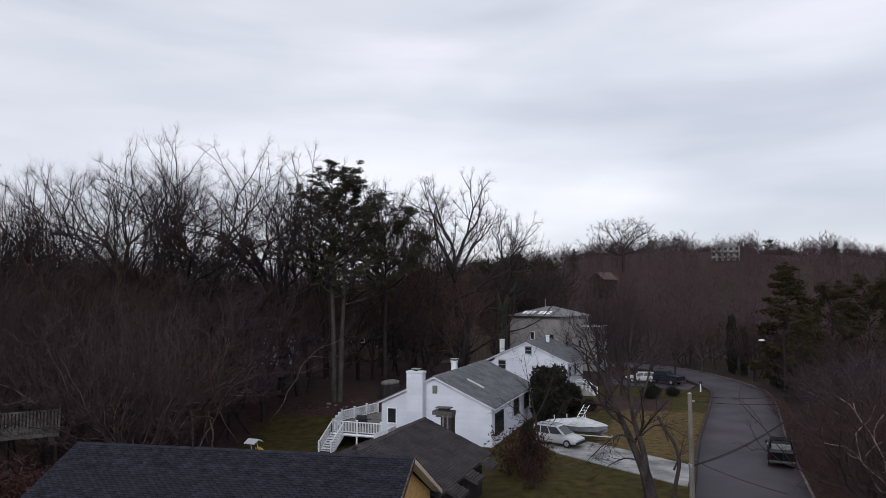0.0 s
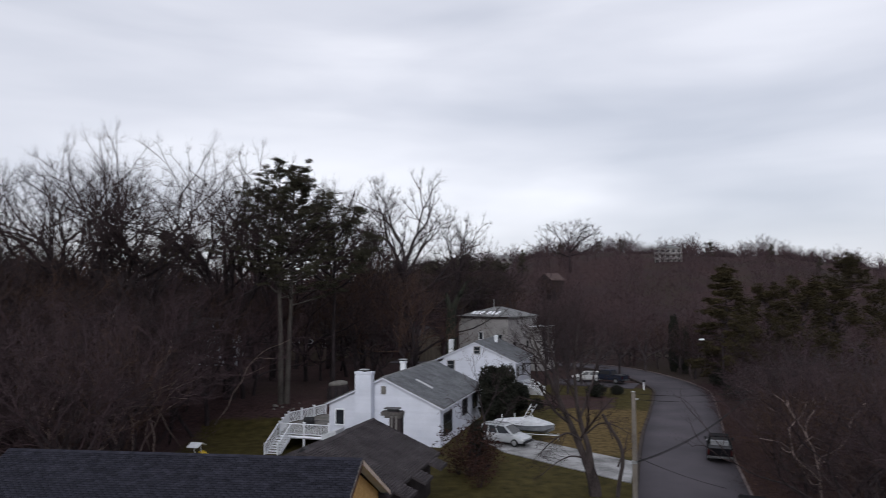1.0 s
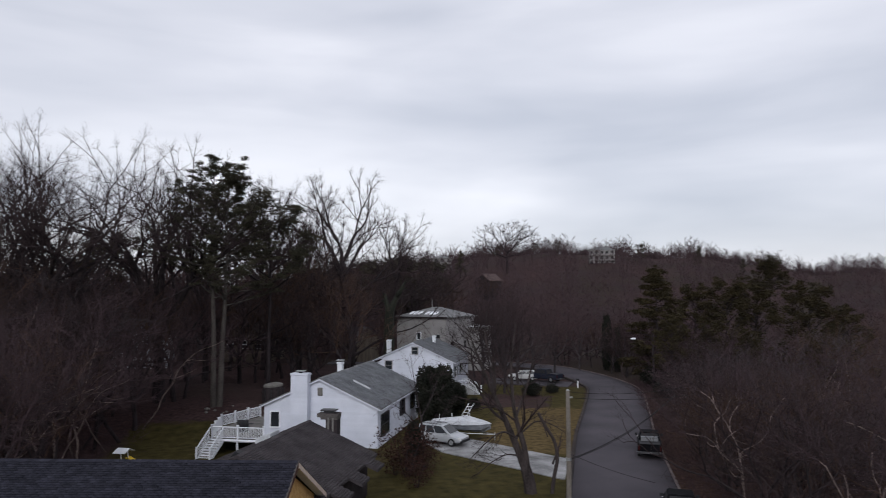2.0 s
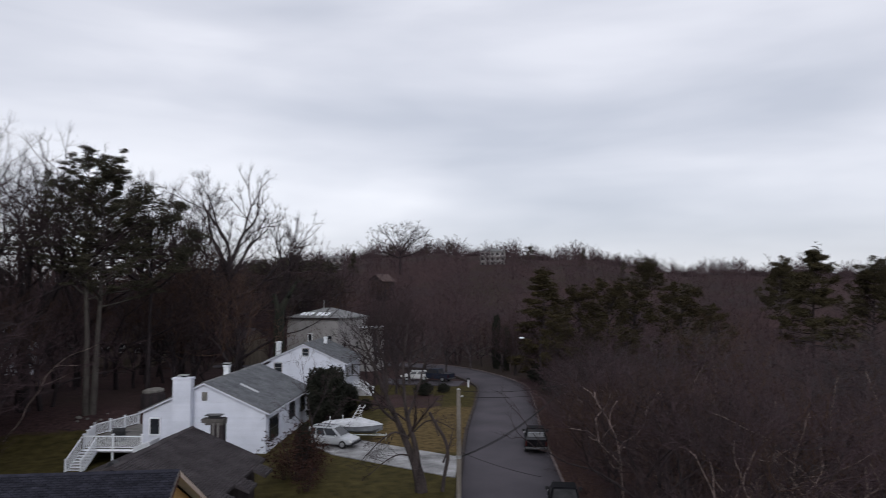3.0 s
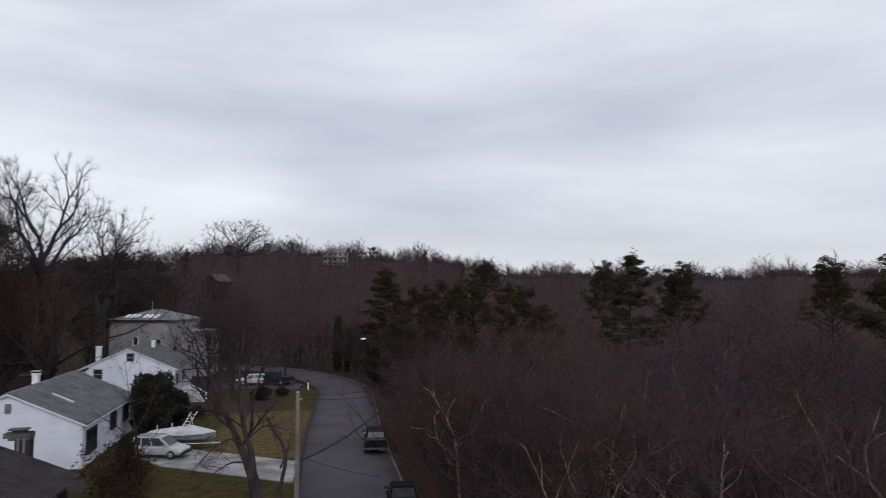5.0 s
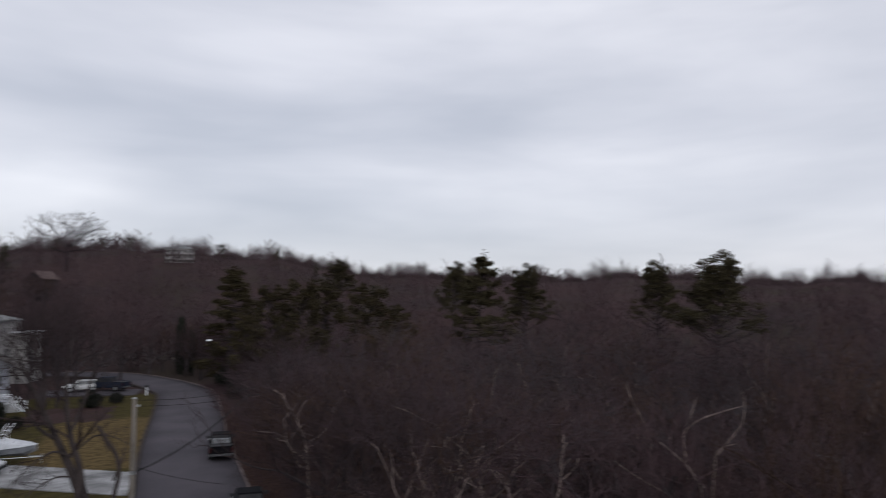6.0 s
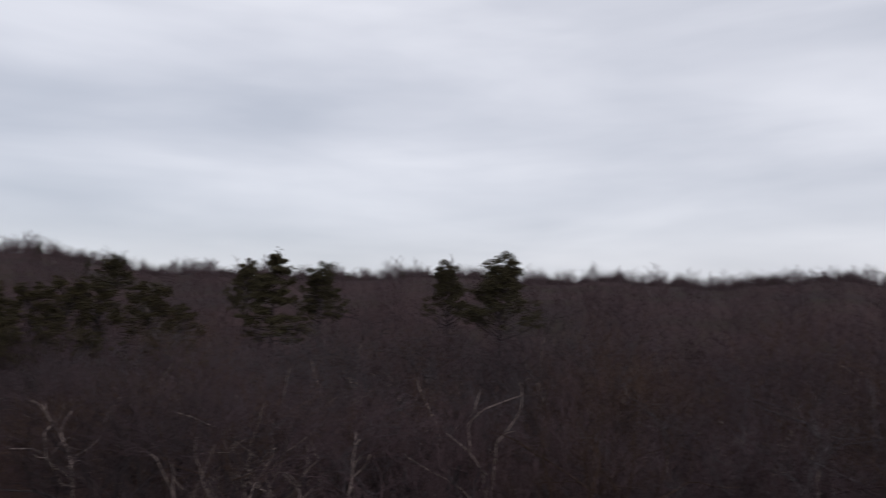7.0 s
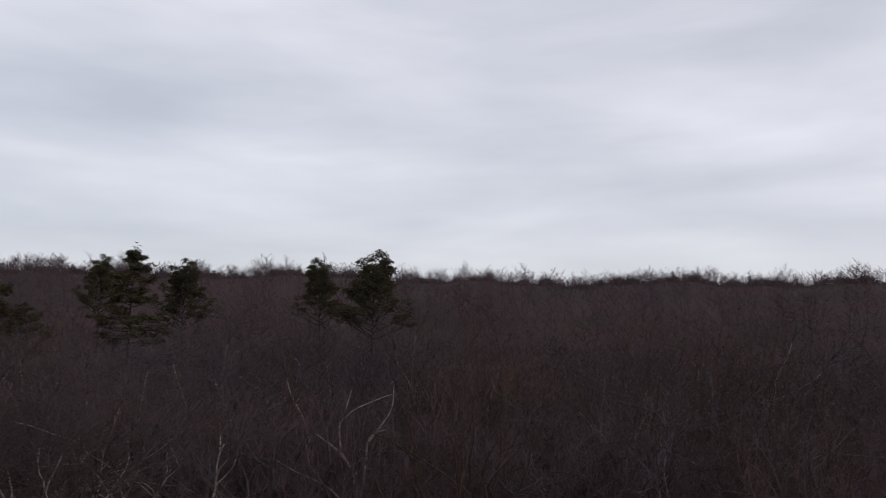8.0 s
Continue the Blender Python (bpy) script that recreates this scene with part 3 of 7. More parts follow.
vent = part("gable_vent", box(-5.42, -4.98, -0.07, 0.03, 4.35, 5.05, 0.01), PATIO_CLOTH, white_house, "olive louvred gable vent")
for k in range(6):
    part("slat", prism([(-0.1, 4.4 + k * 0.1), (-0.065, 4.43 + k * 0.1), (-0.065, 4.48 + k * 0.1)], 0.36, "x", -5.38), PATIO_CLOTH, vent)
window(white_house, face_right(2.3, 1.75), 2.6, 1.75, frame_mat=DARK_PAINT)
window(white_house, face_right(8.6, 2.2), 1.05, 1.35, True, frame_mat=DARK_PAINT)
window(white_house, face_right(13.0, 2.2), 1.05, 1.35, True, frame_mat=DARK_PAINT)
lay_tabs(white_house, 10.4, 15.9, 3.4, 5.75, 0.35, SHINGLE_GREY_MANY, 3)
part("skylight", prism([(-1.9, 4.38), (-3.5, 5.12), (-3.5, 5.27), (-1.9, 4.53)], 0.32, "y", 4.0), TARP, white_house, "long pale metal skylight")

# the second white house
WH2 = pose(15.73, 87.4, 1.3, 0, 0, -20.5) @ Matrix.Scale(0.92, 4)
far_house, _, _ = gable_shell("white_house", WH2, "white-sided house with grey roof and front stair", 11.6, 13.0, 3.6, 6.2, 0.35, SIDING, SHINGLE_GREY, -2.4, 0.25)
rake_trim(far_house, 11.6, 13.0, 3.6, 6.2, 0.35, SIDING)
window(far_house, pose(-5.5, 0.0, 5.1), 0.8, 0.95, frame_mat=SIDING_GREY)
window(far_house, pose(-9.3, 0.0, 3.0), 0.95, 1.2, frame_mat=SIDING_GREY)
window(far_house, face_right(1.6, 2.2), 1.0, 1.4, True)
window(far_house, face_right(6.0, 2.2), 1.0, 1.4, True)
chimney(far_house, -10.5, -9.9, 3.0, 3.6, 3.0, 6.3, BRICK_WHITE, False)
chimney(far_house, -4.7, -4.25, 8.0, 8.5, 4.6, 6.7, BRICK_WHITE, False)

lay_tabs(far_house, 11.6, 13.0, 3.6, 6.2, 0.35, SHINGLE_GREY_MANY, 6, False)
part("side_porch", prism([(-15.0, 2.55), (-11.55, 3.35), (-11.55, 3.5), (-15.0, 2.7)], 7.0, "y", 1.5), SHINGLE_GREY, far_house, "low porch roof")
for y in (1.7, 4.9, 8.2):
    part("porch_post", box(-14.8, -14.65, y, y + 0.15, -2.4, 2.6), TRIM, far_house)
# the front stair with white rails
LZ = -0.4
stair = part("front_stair", box(0.05, 1.5, 4.2, 6.6, -2.0, LZ, 0.02), CONCRETE, far_house, "front stair with white rails")
for k in range(5):
    part("step", box(1.5 + 0.3 * k, 1.8 + 0.3 * k, 4.3, 6.5, -2.0, LZ - 0.19 * (k + 1), 0.01), CONCRETE, stair)
for y in (4.25, 6.5):
    part("hand_rail", tube([(0.1, y, LZ + 0.95), (1.5, y, LZ + 0.95), (3.0, y, LZ - 0.1)], 0.05, 6), TRIM, stair, "white hand rail")
    for x in np.arange(0.15, 3.01, 0.19):
        z = LZ + 0.95 - max(0.0, (x - 1.5) * 0.7)
        part("baluster", box(x - 0.025, x + 0.025, y - 0.025, y + 0.025, z - 0.95, z), TRIM, stair)
    part("newel", box(2.94, 3.08, y - 0.07, y + 0.07, -1.6, LZ + 0.05, 0.01), TRIM, stair)

# the big grey house behind
GH = pose(11.8, 121.4, 1.2, 0, 0, -38)
GW, GD, GE, GR = 9.8, 11.0, 8.15, 9.95
grey_house = thing("grey_house", GH, "large grey house with a shallow hipped roof", "house")
part("wall", box(0, GW, 0, GD, -2, GE), SIDING_GREY, grey_house)
bm = bmesh.new()
ev = [bm.verts.new((x, y, z)) for z in (GE, GE + 0.18) for x, y in ((-0.4, -0.4), (GW + 0.4, -0.4), (GW + 0.4, GD + 0.4), (-0.4, GD + 0.4))]
tp = [bm.verts.new(c) for c in ((GW / 2, 4.2, GR), (GW / 2, 6.8, GR))]
for q in ((ev[4], ev[5], tp[0]), (ev[5], ev[6], tp[1], tp[0]), (ev[6], ev[7], tp[1]), (ev[7], ev[4], tp[0], tp[1]), (ev[3], ev[2], ev[1], ev[0]), *[(ev[i], ev[(i + 1) % 4], ev[(i + 1) % 4 + 4], ev[i + 4]) for i in range(4)]):
    bm.faces.new(q)
roof = part("roof", bm, SHINGLE_GREY, grey_house)
gsl = (GR - GE - 0.18) / 4.6
for k in range(6):
    x0 = 2.1 + 0.86 * k + (0.55 if k > 2 else 0.0)
    part("skylight", prism([(y, GE + 0.18 + gsl * (y + 0.4) + e) for y, e in ((0.55, -0.05), (1.75, -0.05), (1.75, 0.1), (0.55, 0.1))], 0.55, "x", x0), TRIM, roof, "pale roof light")
part("vent_pipe", tube([(GW / 2 - 0.3, 4.4, GR - 0.3), (GW / 2 - 0.3, 4.4, GR + 1.3)], 0.06, 8), METAL, roof)
part("fascia", box(-0.42, GW + 0.42, -0.44, -0.402, GE - 0.06, GE + 0.18), DARK_WALL, roof, "dark eaves board")
wing = part("wing", box(GW - 2.0, 12.0, 8.5, 13.5, -2, 6.3), SIDING_GREY, grey_house)
part("wing_roof", box(GW - 2.2, 12.4, 8.1, 13.9, 6.3, 6.5, 0.03), TRIM, wing, "pale flat roof edge")
part("wing_window", box(11.98, 12.03, 9.6, 10.8, 4.0, 5.2), GLASS, wing)
window(grey_house, pose(4.5, 0.0, 5.0), 0.7, 1.2, panes=1, frame_mat=TRIM)
window(grey_house, pose(8.2, 0.0, 4.7), 0.9, 1.2, frame_mat=SIDING_GREY)
for y, z in ((2.2, 3.4), (7.0, 3.4)):
    window(grey_house, pose(GW, y, z, 0, 0, 90), 0.9, 1.2, frame_mat=SIDING_GREY)

# the new house in the foreground: blue-black shingles, bare boards on its gable
NH = pose(-1.26, 30.6, 0, 0, 0, 79)
NL, NS, NE, NR = 16.75, 6.2, 2.8, 5.8
new_house = thing("new_house", NH, "unfinished house with blue-black shingle roof and bare board gable", "house")
nsl = (NR - NE) / NS
part("wall", prism([(-NS + 0.6, -1.5), (NS - 0.6, -1.5), (NS - 0.6, NE + 0.2), (0, NR - 0.2), (-NS + 0.6, NE + 0.2)], NL - 1.0, "y", 0.5), OSB, new_house)
# sheathing boards on the gable, and on the rest of that wall
row, zc = 0, -1.2
while zc < NR - 0.5:
    x = -NS + 0.65 - (0.6 if row % 2 else 0.0)
    while x < NS - 0.65:
        x0, x1 = max(x, -NS + 0.65), min(x + 2.43, NS - 0.65)
        z1 = min(zc + 1.21, NR - 0.3)

        def lid(v):
            return min(z1, NR - 0.3 - nsl * abs(v))

        xs = [x0] + ([0.0] if x0 < 0 < x1 else []) + [x1]
        xs += [s * (NR - 0.3 - z1) / nsl for s in (-1, 1) if x0 < s * (NR - 0.3 - z1) / nsl < x1]
        xs = sorted(set(xs))
        top = [(v, lid(v)) for v in xs if lid(v) > zc + 0.02]
        if len(top) > 1 and x1 - x0 > 0.1:
            part("sheathing_board", prism([(top[0][0], zc), (top[-1][0], zc)] + top[::-1], 0.012, "y", 0.484 - 0.003 * (row % 2)), OSB, new_house)
        x += 2.44
    zc += 1.22
    row += 1
for sx in (-1, 1):
    e = sx * NS
    part("roof_slope", prism([(e, NE), (0, NR), (0, NR + 0.14), (e, NE + 0.14)], NL, "y", 0.0), SHINGLE_BLUE, new_house)
    part("rake_board", prism([(e, NE - 0.12), (0, NR - 0.12), (0, NR + 0.11), (e, NE + 0.11)], 0.03, "y", -0.033), BROWN_TRIM if sx < 0 else RAKE, new_house, "wooden rake board")
    part("soffit", prism([(e, NE - 0.03), (0, NR - 0.03), (0, NR - 0.004), (e, NE - 0.004)], 0.48, "y", 0.0), TRIM, new_house)
part("drip_edge", prism([(-NS, NE + 0.142), (0, NR + 0.142), (NS, NE + 0.142), (NS, NE + 0.155), (0, NR + 0.155), (-NS, NE + 0.155)], 0.06, "y", -0.04), BROWN_BRICK, new_house)
# a black panel gives the unlit inside of a window hole
part("window_opening", box(1.6, 3.0, 0.46, 0.52, 0.9, 2.3), DARK_PAINT, new_house, "black panel standing for a dark window hole in the boards")
v_len = NS * math.hypot(1, nsl)
near = slope_pose((-NS, NL, NE + 0.144), (0, -1, 0), (1, 0, nsl))
far = slope_pose((NS, 0, NE + 0.144), (0, 1, 0), (-1, 0, nsl))
V = tabs(NL, v_len, 0.14, 0.33, 11, 0.028)
pick = (V[:, :, 1].mean(1) > v_len - 2.95) & (V[:, :, 1].mean(1) < v_len - 2.1)
tagged(part("shingles", tab_mesh(V[~pick], SHINGLE_BLUE_MANY), None, new_house, "courses of blue-black shingle tabs", near), kind="stuff")
tagged(part("shingles", tab_mesh(tabs(NL, v_len, 0.14, 0.33, 12, 0.028), SHINGLE_BLUE_MANY), None, new_house, "courses of blue-black shingle tabs", far), kind="stuff")
whole = None
for q in V[pick][:300]:
    c = q.mean(0)
    if abs(q[1, 0] - q[0, 0] - 0.322) < 0.002:
        if whole is None:
            whole = arrays("shingle", q - c, WEDGE, SHINGLE_BLUE)
        me = whole
    else:
        me = arrays("shingle", q - c, WEDGE, SHINGLE_BLUE)
    part("shingle", me, None, new_house, at=near @ Matrix.Translation(Vector(c.tolist())))
y = 0.0
while y < NL - 0.05:
    d = min(0.25, NL - y)
    part("ridge_shingle", prism([(-0.15, NR + 0.16 - 0.15 * nsl), (0, NR + 0.165), (0.15, NR + 0.16 - 0.15 * nsl), (0.15, NR + 0.185 - 0.15 * nsl), (0, NR + 0.192), (-0.15, NR + 0.185 - 0.15 * nsl)], d - 0.01, "y", y), SHINGLE_BLUE, new_house)
    y += 0.25

# the old brown-roofed house between the two
BL, BW = 10.6, 11.4
BH = pose(-1.27, 48.0, 0, 0, 0, -19.0) @ Matrix.Translation((BW / 2, -BL, 0))
brown_house = thing("brown_roofed_house", BH, "low house with a weathered brown shingle roof and stepped eave", "house")
BE, BR = 2.05, 4.5
bsl = (BR - BE) / (BW / 2)
part("wall", prism([(-BW + 0.7, -1.6), (-1.5, -1.6), (-1.5, BE + 0.1), (-BW / 2, BR - 0.25), (-BW + 0.7, BE + 0.1)], BL - 0.8, "y", 0.4), DARK_WALL, brown_house)
for sx in (0, 1):
    e = -BW - 0.5 if sx == 0 else -0.95
    ze = BE - 0.5 * bsl if sx == 0 else BE + 0.95 * bsl
    part("roof_slope", prism([(e, ze), (-BW / 2, BR), (-BW / 2, BR + 0.14), (e, ze + 0.14)], BL, "y", 0), SHINGLE_BROWN, brown_house)
# the eave steps out in three places
for y in (1.2, 4.4, 7.8):
    part("eave_tab", prism([(-0.15, BE + 0.15 * bsl), (-0.95, BE + 0.95 * bsl), (-0.95, BE + 0.95 * bsl + 0.14), (-0.15, BE + 0.15 * bsl + 0.14)], 1.6, "y", y), SHINGLE_BROWN, brown_house)
    tagged(part("shingles", tab_mesh(tabs(1.6, 0.8 * math.hypot(1, bsl), 0.16, 0.33, 31, 0.035), SHINGLE_BROWN_MANY), None, brown_house, "courses of worn brown shingle tabs", slope_pose((-0.15, y, BE + 0.15 * bsl + 0.144), (0, 1, 0), (-1, 0, bsl))), kind="stuff")
bv = (BW / 2 - 0.95) * math.hypot(1, bsl)
tagged(part("shingles", tab_mesh(tabs(BL, bv, 0.16, 0.33, 21, 0.035), SHINGLE_BROWN_MANY), None, brown_house, "courses of worn brown shingle tabs", slope_pose((-0.95, 0, BE + 0.95 * bsl + 0.144), (0, 1, 0), (-1, 0, bsl))), kind="stuff")
bv = (BW / 2 + 0.5) * math.hypot(1, bsl)
tagged(part("shingles", tab_mesh(tabs(BL, bv, 0.16, 0.33, 22, 0.035), SHINGLE_BROWN_MANY), None, brown_house, "courses of worn brown shingle tabs", slope_pose((-BW - 0.5, BL, BE - 0.5 * bsl + 0.144), (0, -1, 0), (1, 0, bsl))), kind="stuff")
part("ridge_cap", prism([(-BW / 2 - 0.17, BR + 0.16 - 0.17 * bsl), (-BW / 2, BR + 0.165), (-BW / 2 + 0.17, BR + 0.16 - 0.17 * bsl), (-BW / 2 + 0.17, BR + 0.19 - 0.17 * bsl), (-BW / 2, BR + 0.196), (-BW / 2 - 0.17, BR + 0.19 - 0.17 * bsl)], BL, "y", 0), SHINGLE_BROWN, brown_house)
part("skylight", prism([(-BW / 2 - 1.2, BR - bsl * 1.2 + 0.1), (-BW / 2 - 2.2, BR - bsl * 2.2 + 0.1), (-BW / 2 - 2.2, BR - bsl * 2.2 + 0.5), (-BW / 2 - 1.2, BR - bsl * 1.2 + 0.42)], 1.4, "y", 7.0), TARP, brown_house, "pale raised roof light")
part("roof_vent", prism([(-BW / 2 - 0.9, BR - bsl * 0.9 + 0.1), (-BW / 2 - 0.55, BR - bsl * 0.55 + 0.42), (-BW / 2 - 0.2, BR - bsl * 0.2 + 0.1)], 0.5, "y", 0.9), DARK_PAINT, brown_house, "small dark roof vent")
# stack coloured dark in place of the shaded recess below its slab
stack = part("chimney", box(-4.55, -3.75, BL + 0.02, BL + 0.75, -1.5, 5.15, 0.02), DARK_WALL, brown_house, "dark brown brick chimney with a hooded cap")
part("corbel", box(-5.15, -3.7, BL - 0.04, BL + 0.8, 4.86, 5.12, 0.02), BROWN_BRICK, stack, "weathered grey capping slab")
# pale strips drawn in for bright reflections in that dark opening
for x in (-4.42, -4.1):
    part("brick_pier", box(x, x + 0.12, BL - 0.02, BL + 0.04, 3.2, 4.86), DECK_WOOD, stack)
part("corbel_step", box(-4.9, -3.72, BL - 0.012, BL + 0.78, 4.72, 4.86, 0.01), BROWN_BRICK, stack)
part("hood", box(-4.95, -3.9, BL + 0.05, BL + 0.72, 5.28, 5.36, 0.02), DARK_METAL, stack)
part("flue", box(-4.75, -4.05, BL + 0.15, BL + 0.6, 5.1, 5.3), DARK_PAINT, stack)

# ---- trees ----


def tubes(P, R, sides, spike=False):
    """Triangular or rounder bars along many polylines at once: P (n, k, 3), R (n, k); a spike ends in one point."""
    n, k = R.shape
    T = np.gradient(P, axis=1)
    T /= np.linalg.norm(T, axis=2, keepdims=True) + 1e-9
    ref = np.where(np.abs(T[:, :1, 2:3]) > 0.9, np.array([1.0, 0, 0]), np.array([0, 0, 1.0]))
    A = np.cross(T, np.broadcast_to(ref, T.shape))
    A /= np.linalg.norm(A, axis=2, keepdims=True) + 1e-9
    B = np.cross(T, A)
    ang = np.arange(sides) * 2 * np.pi / sides
    V = P[:, :, None] + R[:, :, None, None] * (np.cos(ang)[None, None, :, None] * A[:, :, None] + np.sin(ang)[None, None, :, None] * B[:, :, None])
    ids = np.arange(n * k * sides).reshape(n, k, sides)
    if spike and k == 2:
        foot = np.arange(n * sides).reshape(n, sides)
        V = np.concatenate([V[:, 0].reshape(-1, 3), P[:, 1]])
        tip = np.broadcast_to((n * sides + np.arange(n))[:, None], (n, sides))
        return V, np.stack([foot, np.roll(foot, -1, 1), tip], -1).reshape(-1, 3)
    F = np.stack([ids[:, :-1], np.roll(ids[:, :-1], -1, 2), np.roll(ids[:, 1:], -1, 2), ids[:, 1:]], -1).reshape(-1, 4)
    return V.reshape(-1, 3), np.concatenate([F[:, [0, 1, 2]], F[:, [0, 2, 3]]])


def unit(v):
    return v / (np.linalg.norm(v, axis=-1, keepdims=True) + 1e-9)


def grow(rng, P0, D, L, R0, segs, wander, lift, tip=0.35, heart=None, pull=0.0):
    """Bent, tapering branches from their feet."""
    n = len(L)
    pts, d = [P0], D
    for i in range(segs):
        d = unit(d + wander * rng.normal(size=(n, 3)) + np.array([0, 0, lift]))
        if pull:
            d = unit(d + pull * unit(pts[-1] - heart))
        pts.append(pts[-1] + d * (L / segs)[:, None])
    P = np.stack(pts, 1)
    R = R0[:, None] * np.linspace(1, tip, segs + 1)[None]
    return P, R


def sprout(rng, P, R, L, count, lo, hi, angle, ratio, thin):
    """Children along the branches."""
    n, k = R.shape
    u = lo + (hi - lo) * (np.arange(count)[None] + rng.random((n, count))) / count
    f = u * (k - 1)
    i = np.minimum(f.astype(int), k - 2)
    w = (f - i)[..., None]
    rows = np.arange(n)[:, None]
    a, b = P[rows, i], P[rows, i + 1]
    foot = a + (b - a) * w
    T = unit(b - a)
    side = unit(np.cross(T, unit(rng.normal(size=T.shape))))
    ang = np.radians(angle) * (0.7 + 0.6 * rng.random((n, count)))[..., None]
    D = np.cos(ang) * T + np.sin(ang) * side
    rad = (R[rows, i] * (1 - w[..., 0]) + R[rows, i + 1] * w[..., 0]) * thin
    length = L[:, None] * ratio * (1.15 - 0.55 * u) * (0.75 + 0.5 * rng.random((n, count)))
    return foot.reshape(-1, 3), D.reshape(-1, 3), length.reshape(-1), rad.reshape(-1)


def bare_tree_meshes(seed, tall, plan, twig_r, fork=0.45, lean=0.0, stem=0.022, first=0.35, sides=(8, 6, 4, 3), segs=(7, 5, 3, 2, 1), wander=0.12):
    """A leafless tree: trunk and limbs in one mesh, the finer branches in another. plan: (count, angle, ratio, lift) for each order."""
    rng = np.random.default_rng(seed)
    d0 = unit(np.array([[lean * rng.normal(), lean * rng.normal(), 1.0]]))
    L = np.array([tall * fork])
    P, R = grow(rng, np.array([[0.0, 0, -0.4]]), d0, L, np.array([tall * stem]), segs[0], 0.06, 0.05, 0.3)
    big, fine = [(P, R, sides[0])], []
    lo = first
    for order, (count, angle, ratio, lift) in enumerate(plan):
        foot, D, L, rad = sprout(rng, P, R, L, count, lo, 1.0, angle, ratio, 0.66)
        last = order == len(plan) - 1
        rad = np.maximum(rad, twig_r * (1.0 if last else 1.3))
        P, R = grow(rng, foot, D, L, rad, segs[min(order + 1, len(segs) - 1)] if not last else segs[-1], wander, lift, 0.4 if not last else 0.3)
        (big if order < 1 else fine).append((P, R, sides[min(order + 1, 3)]))
        lo = 0.2 if order < 1 else 0.35
    out = []
    for group in (big, fine):
        vs, fs, base = [], [], 0
        for p, r, s in group:
            v, f = tubes(p, r, s, r.shape[1] == 2)
            vs.append(v)
            fs.append(f + base)
            base += len(v)
        out.append((np.concatenate(vs), np.concatenate(fs)))
    return out


def colonise(seed, tall, base, wide, count, step, kill, twig_r, twigs=2, twig_len=0.8, shell=0.3, lean=0.04, stray=0.12, sag=0.0, power=2.35, limb_r=0.05, slant=(0.0, 0.0), reach=4.0, out=0.25, broom=0, broom_len=0.55, fan=0.5):
    """A leafless tree that grows towards free room in an egg-shaped crown: limbs in one mesh, finer branches in another."""
    rng = np.random.default_rng(seed)
    q = unit(rng.normal(size=(count, 3))) * rng.random((count, 1)) ** shell
    mid, half = (base + 1) / 2 * tall, (1 - base) / 2 * tall
    room = np.array([0, 0, mid]) + q * np.array([wide, wide, half])
    # the crown is fuller above than below, with a few lobes
    room[:, :2] *= (0.8 + 0.25 * (room[:, 2:] - base * tall) / (tall - base * tall))
    swell = 1 + 0.16 * np.sin(3 * np.arctan2(q[:, 1], q[:, 0]) + seed) + 0.1 * np.sin(5 * q[:, 2] + seed)
    room[:, :2] *= swell[:, None]
    room[:, :2] += np.array(slant) * (room[:, 2:] / tall) ** 0.8
    stem = max(3, int(base * tall / step))
    slope = np.array([lean * rng.normal() + slant[0] / tall, lean * rng.normal() + slant[1] / tall, 1.0])
    pos = [np.array([0.0, 0.0, -0.4])]
    for k in range(stem):
        pos.append(pos[-1] + step * unit(slope + 0.09 * rng.normal(size=3)))
    N = np.array(pos)
    parent = np.arange(-1, len(N) - 1)
    head = np.vstack([[0, 0, 1.0], unit(N[1:] - N[:-1])])
    near = np.linalg.norm(room[:, None] - N[None], axis=2)
    who, dist = near.argmin(1), near.min(1)
    idle = np.zeros(len(room), int)
    for turn in range(160):
        live = dist < max(reach, dist.min() + 0.01)
        if not live.any():
            break
        pullers = np.unique(who[live])
        sums = np.zeros((len(N), 3))
        np.add.at(sums, who[live], unit(room[live] - N[who[live]]))
        d = unit(sums[pullers])
        away = unit(N[pullers] - np.array([slant[0] * 0.6, slant[1] * 0.6, base * tall]))
        d = unit(d + 0.35 * head[pullers] + out * away + stray * rng.normal(size=d.shape) + np.array([0, 0, -sag]))
        fresh = N[pullers] + d * step
        start = len(N)
        N = np.vstack([N, fresh])
        head = np.vstack([head, d])
        parent = np.concatenate([parent, pullers])
        near = np.linalg.norm(room[:, None] - fresh[None], axis=2)
        b, m = near.argmin(1), near.min(1)
        better = m < dist
        who = np.where(better, b + start, who)
        dist = np.where(better, m, dist)
        idle = np.where(better | ~live, 0, idle + 1)
        keep = (dist > kill) & (idle < 5)
        room, who, dist, idle = room[keep], who[keep], dist[keep], idle[keep]
        if not len(room):
            break
    # thickness from the tips down
    n = len(N)
    kids = np.bincount(parent[1:], minlength=n)
    load = np.where(kids == 0, 1.0, 0.0)
    for k in range(n - 1, 0, -1):
        load[parent[k]] += load[k]
    rad = twig_r * np.maximum(load, 1) ** (1 / power)
    # take the kinks out
    for _ in range(2):
        M = N.copy()
        M[1:] = 0.6 * N[1:] + 0.4 * N[parent[1:]]
        N = np.where((kids > 0)[:, None] & (np.arange(n) > stem)[:, None], M, N)
    child = np.arange(1, n)
    a, b = N[parent[child]], N[child]
    # a side branch leaves its limb at its own thickness
    ra, rb = np.minimum(rad[parent[child]], rad[child] * 1.25), rad[child]
    big, fine = [], []
    P = np.stack([a, b + 0.25 * rb[:, None] * unit(b - a)], 1)
    Rr = np.stack([ra, rb], 1)
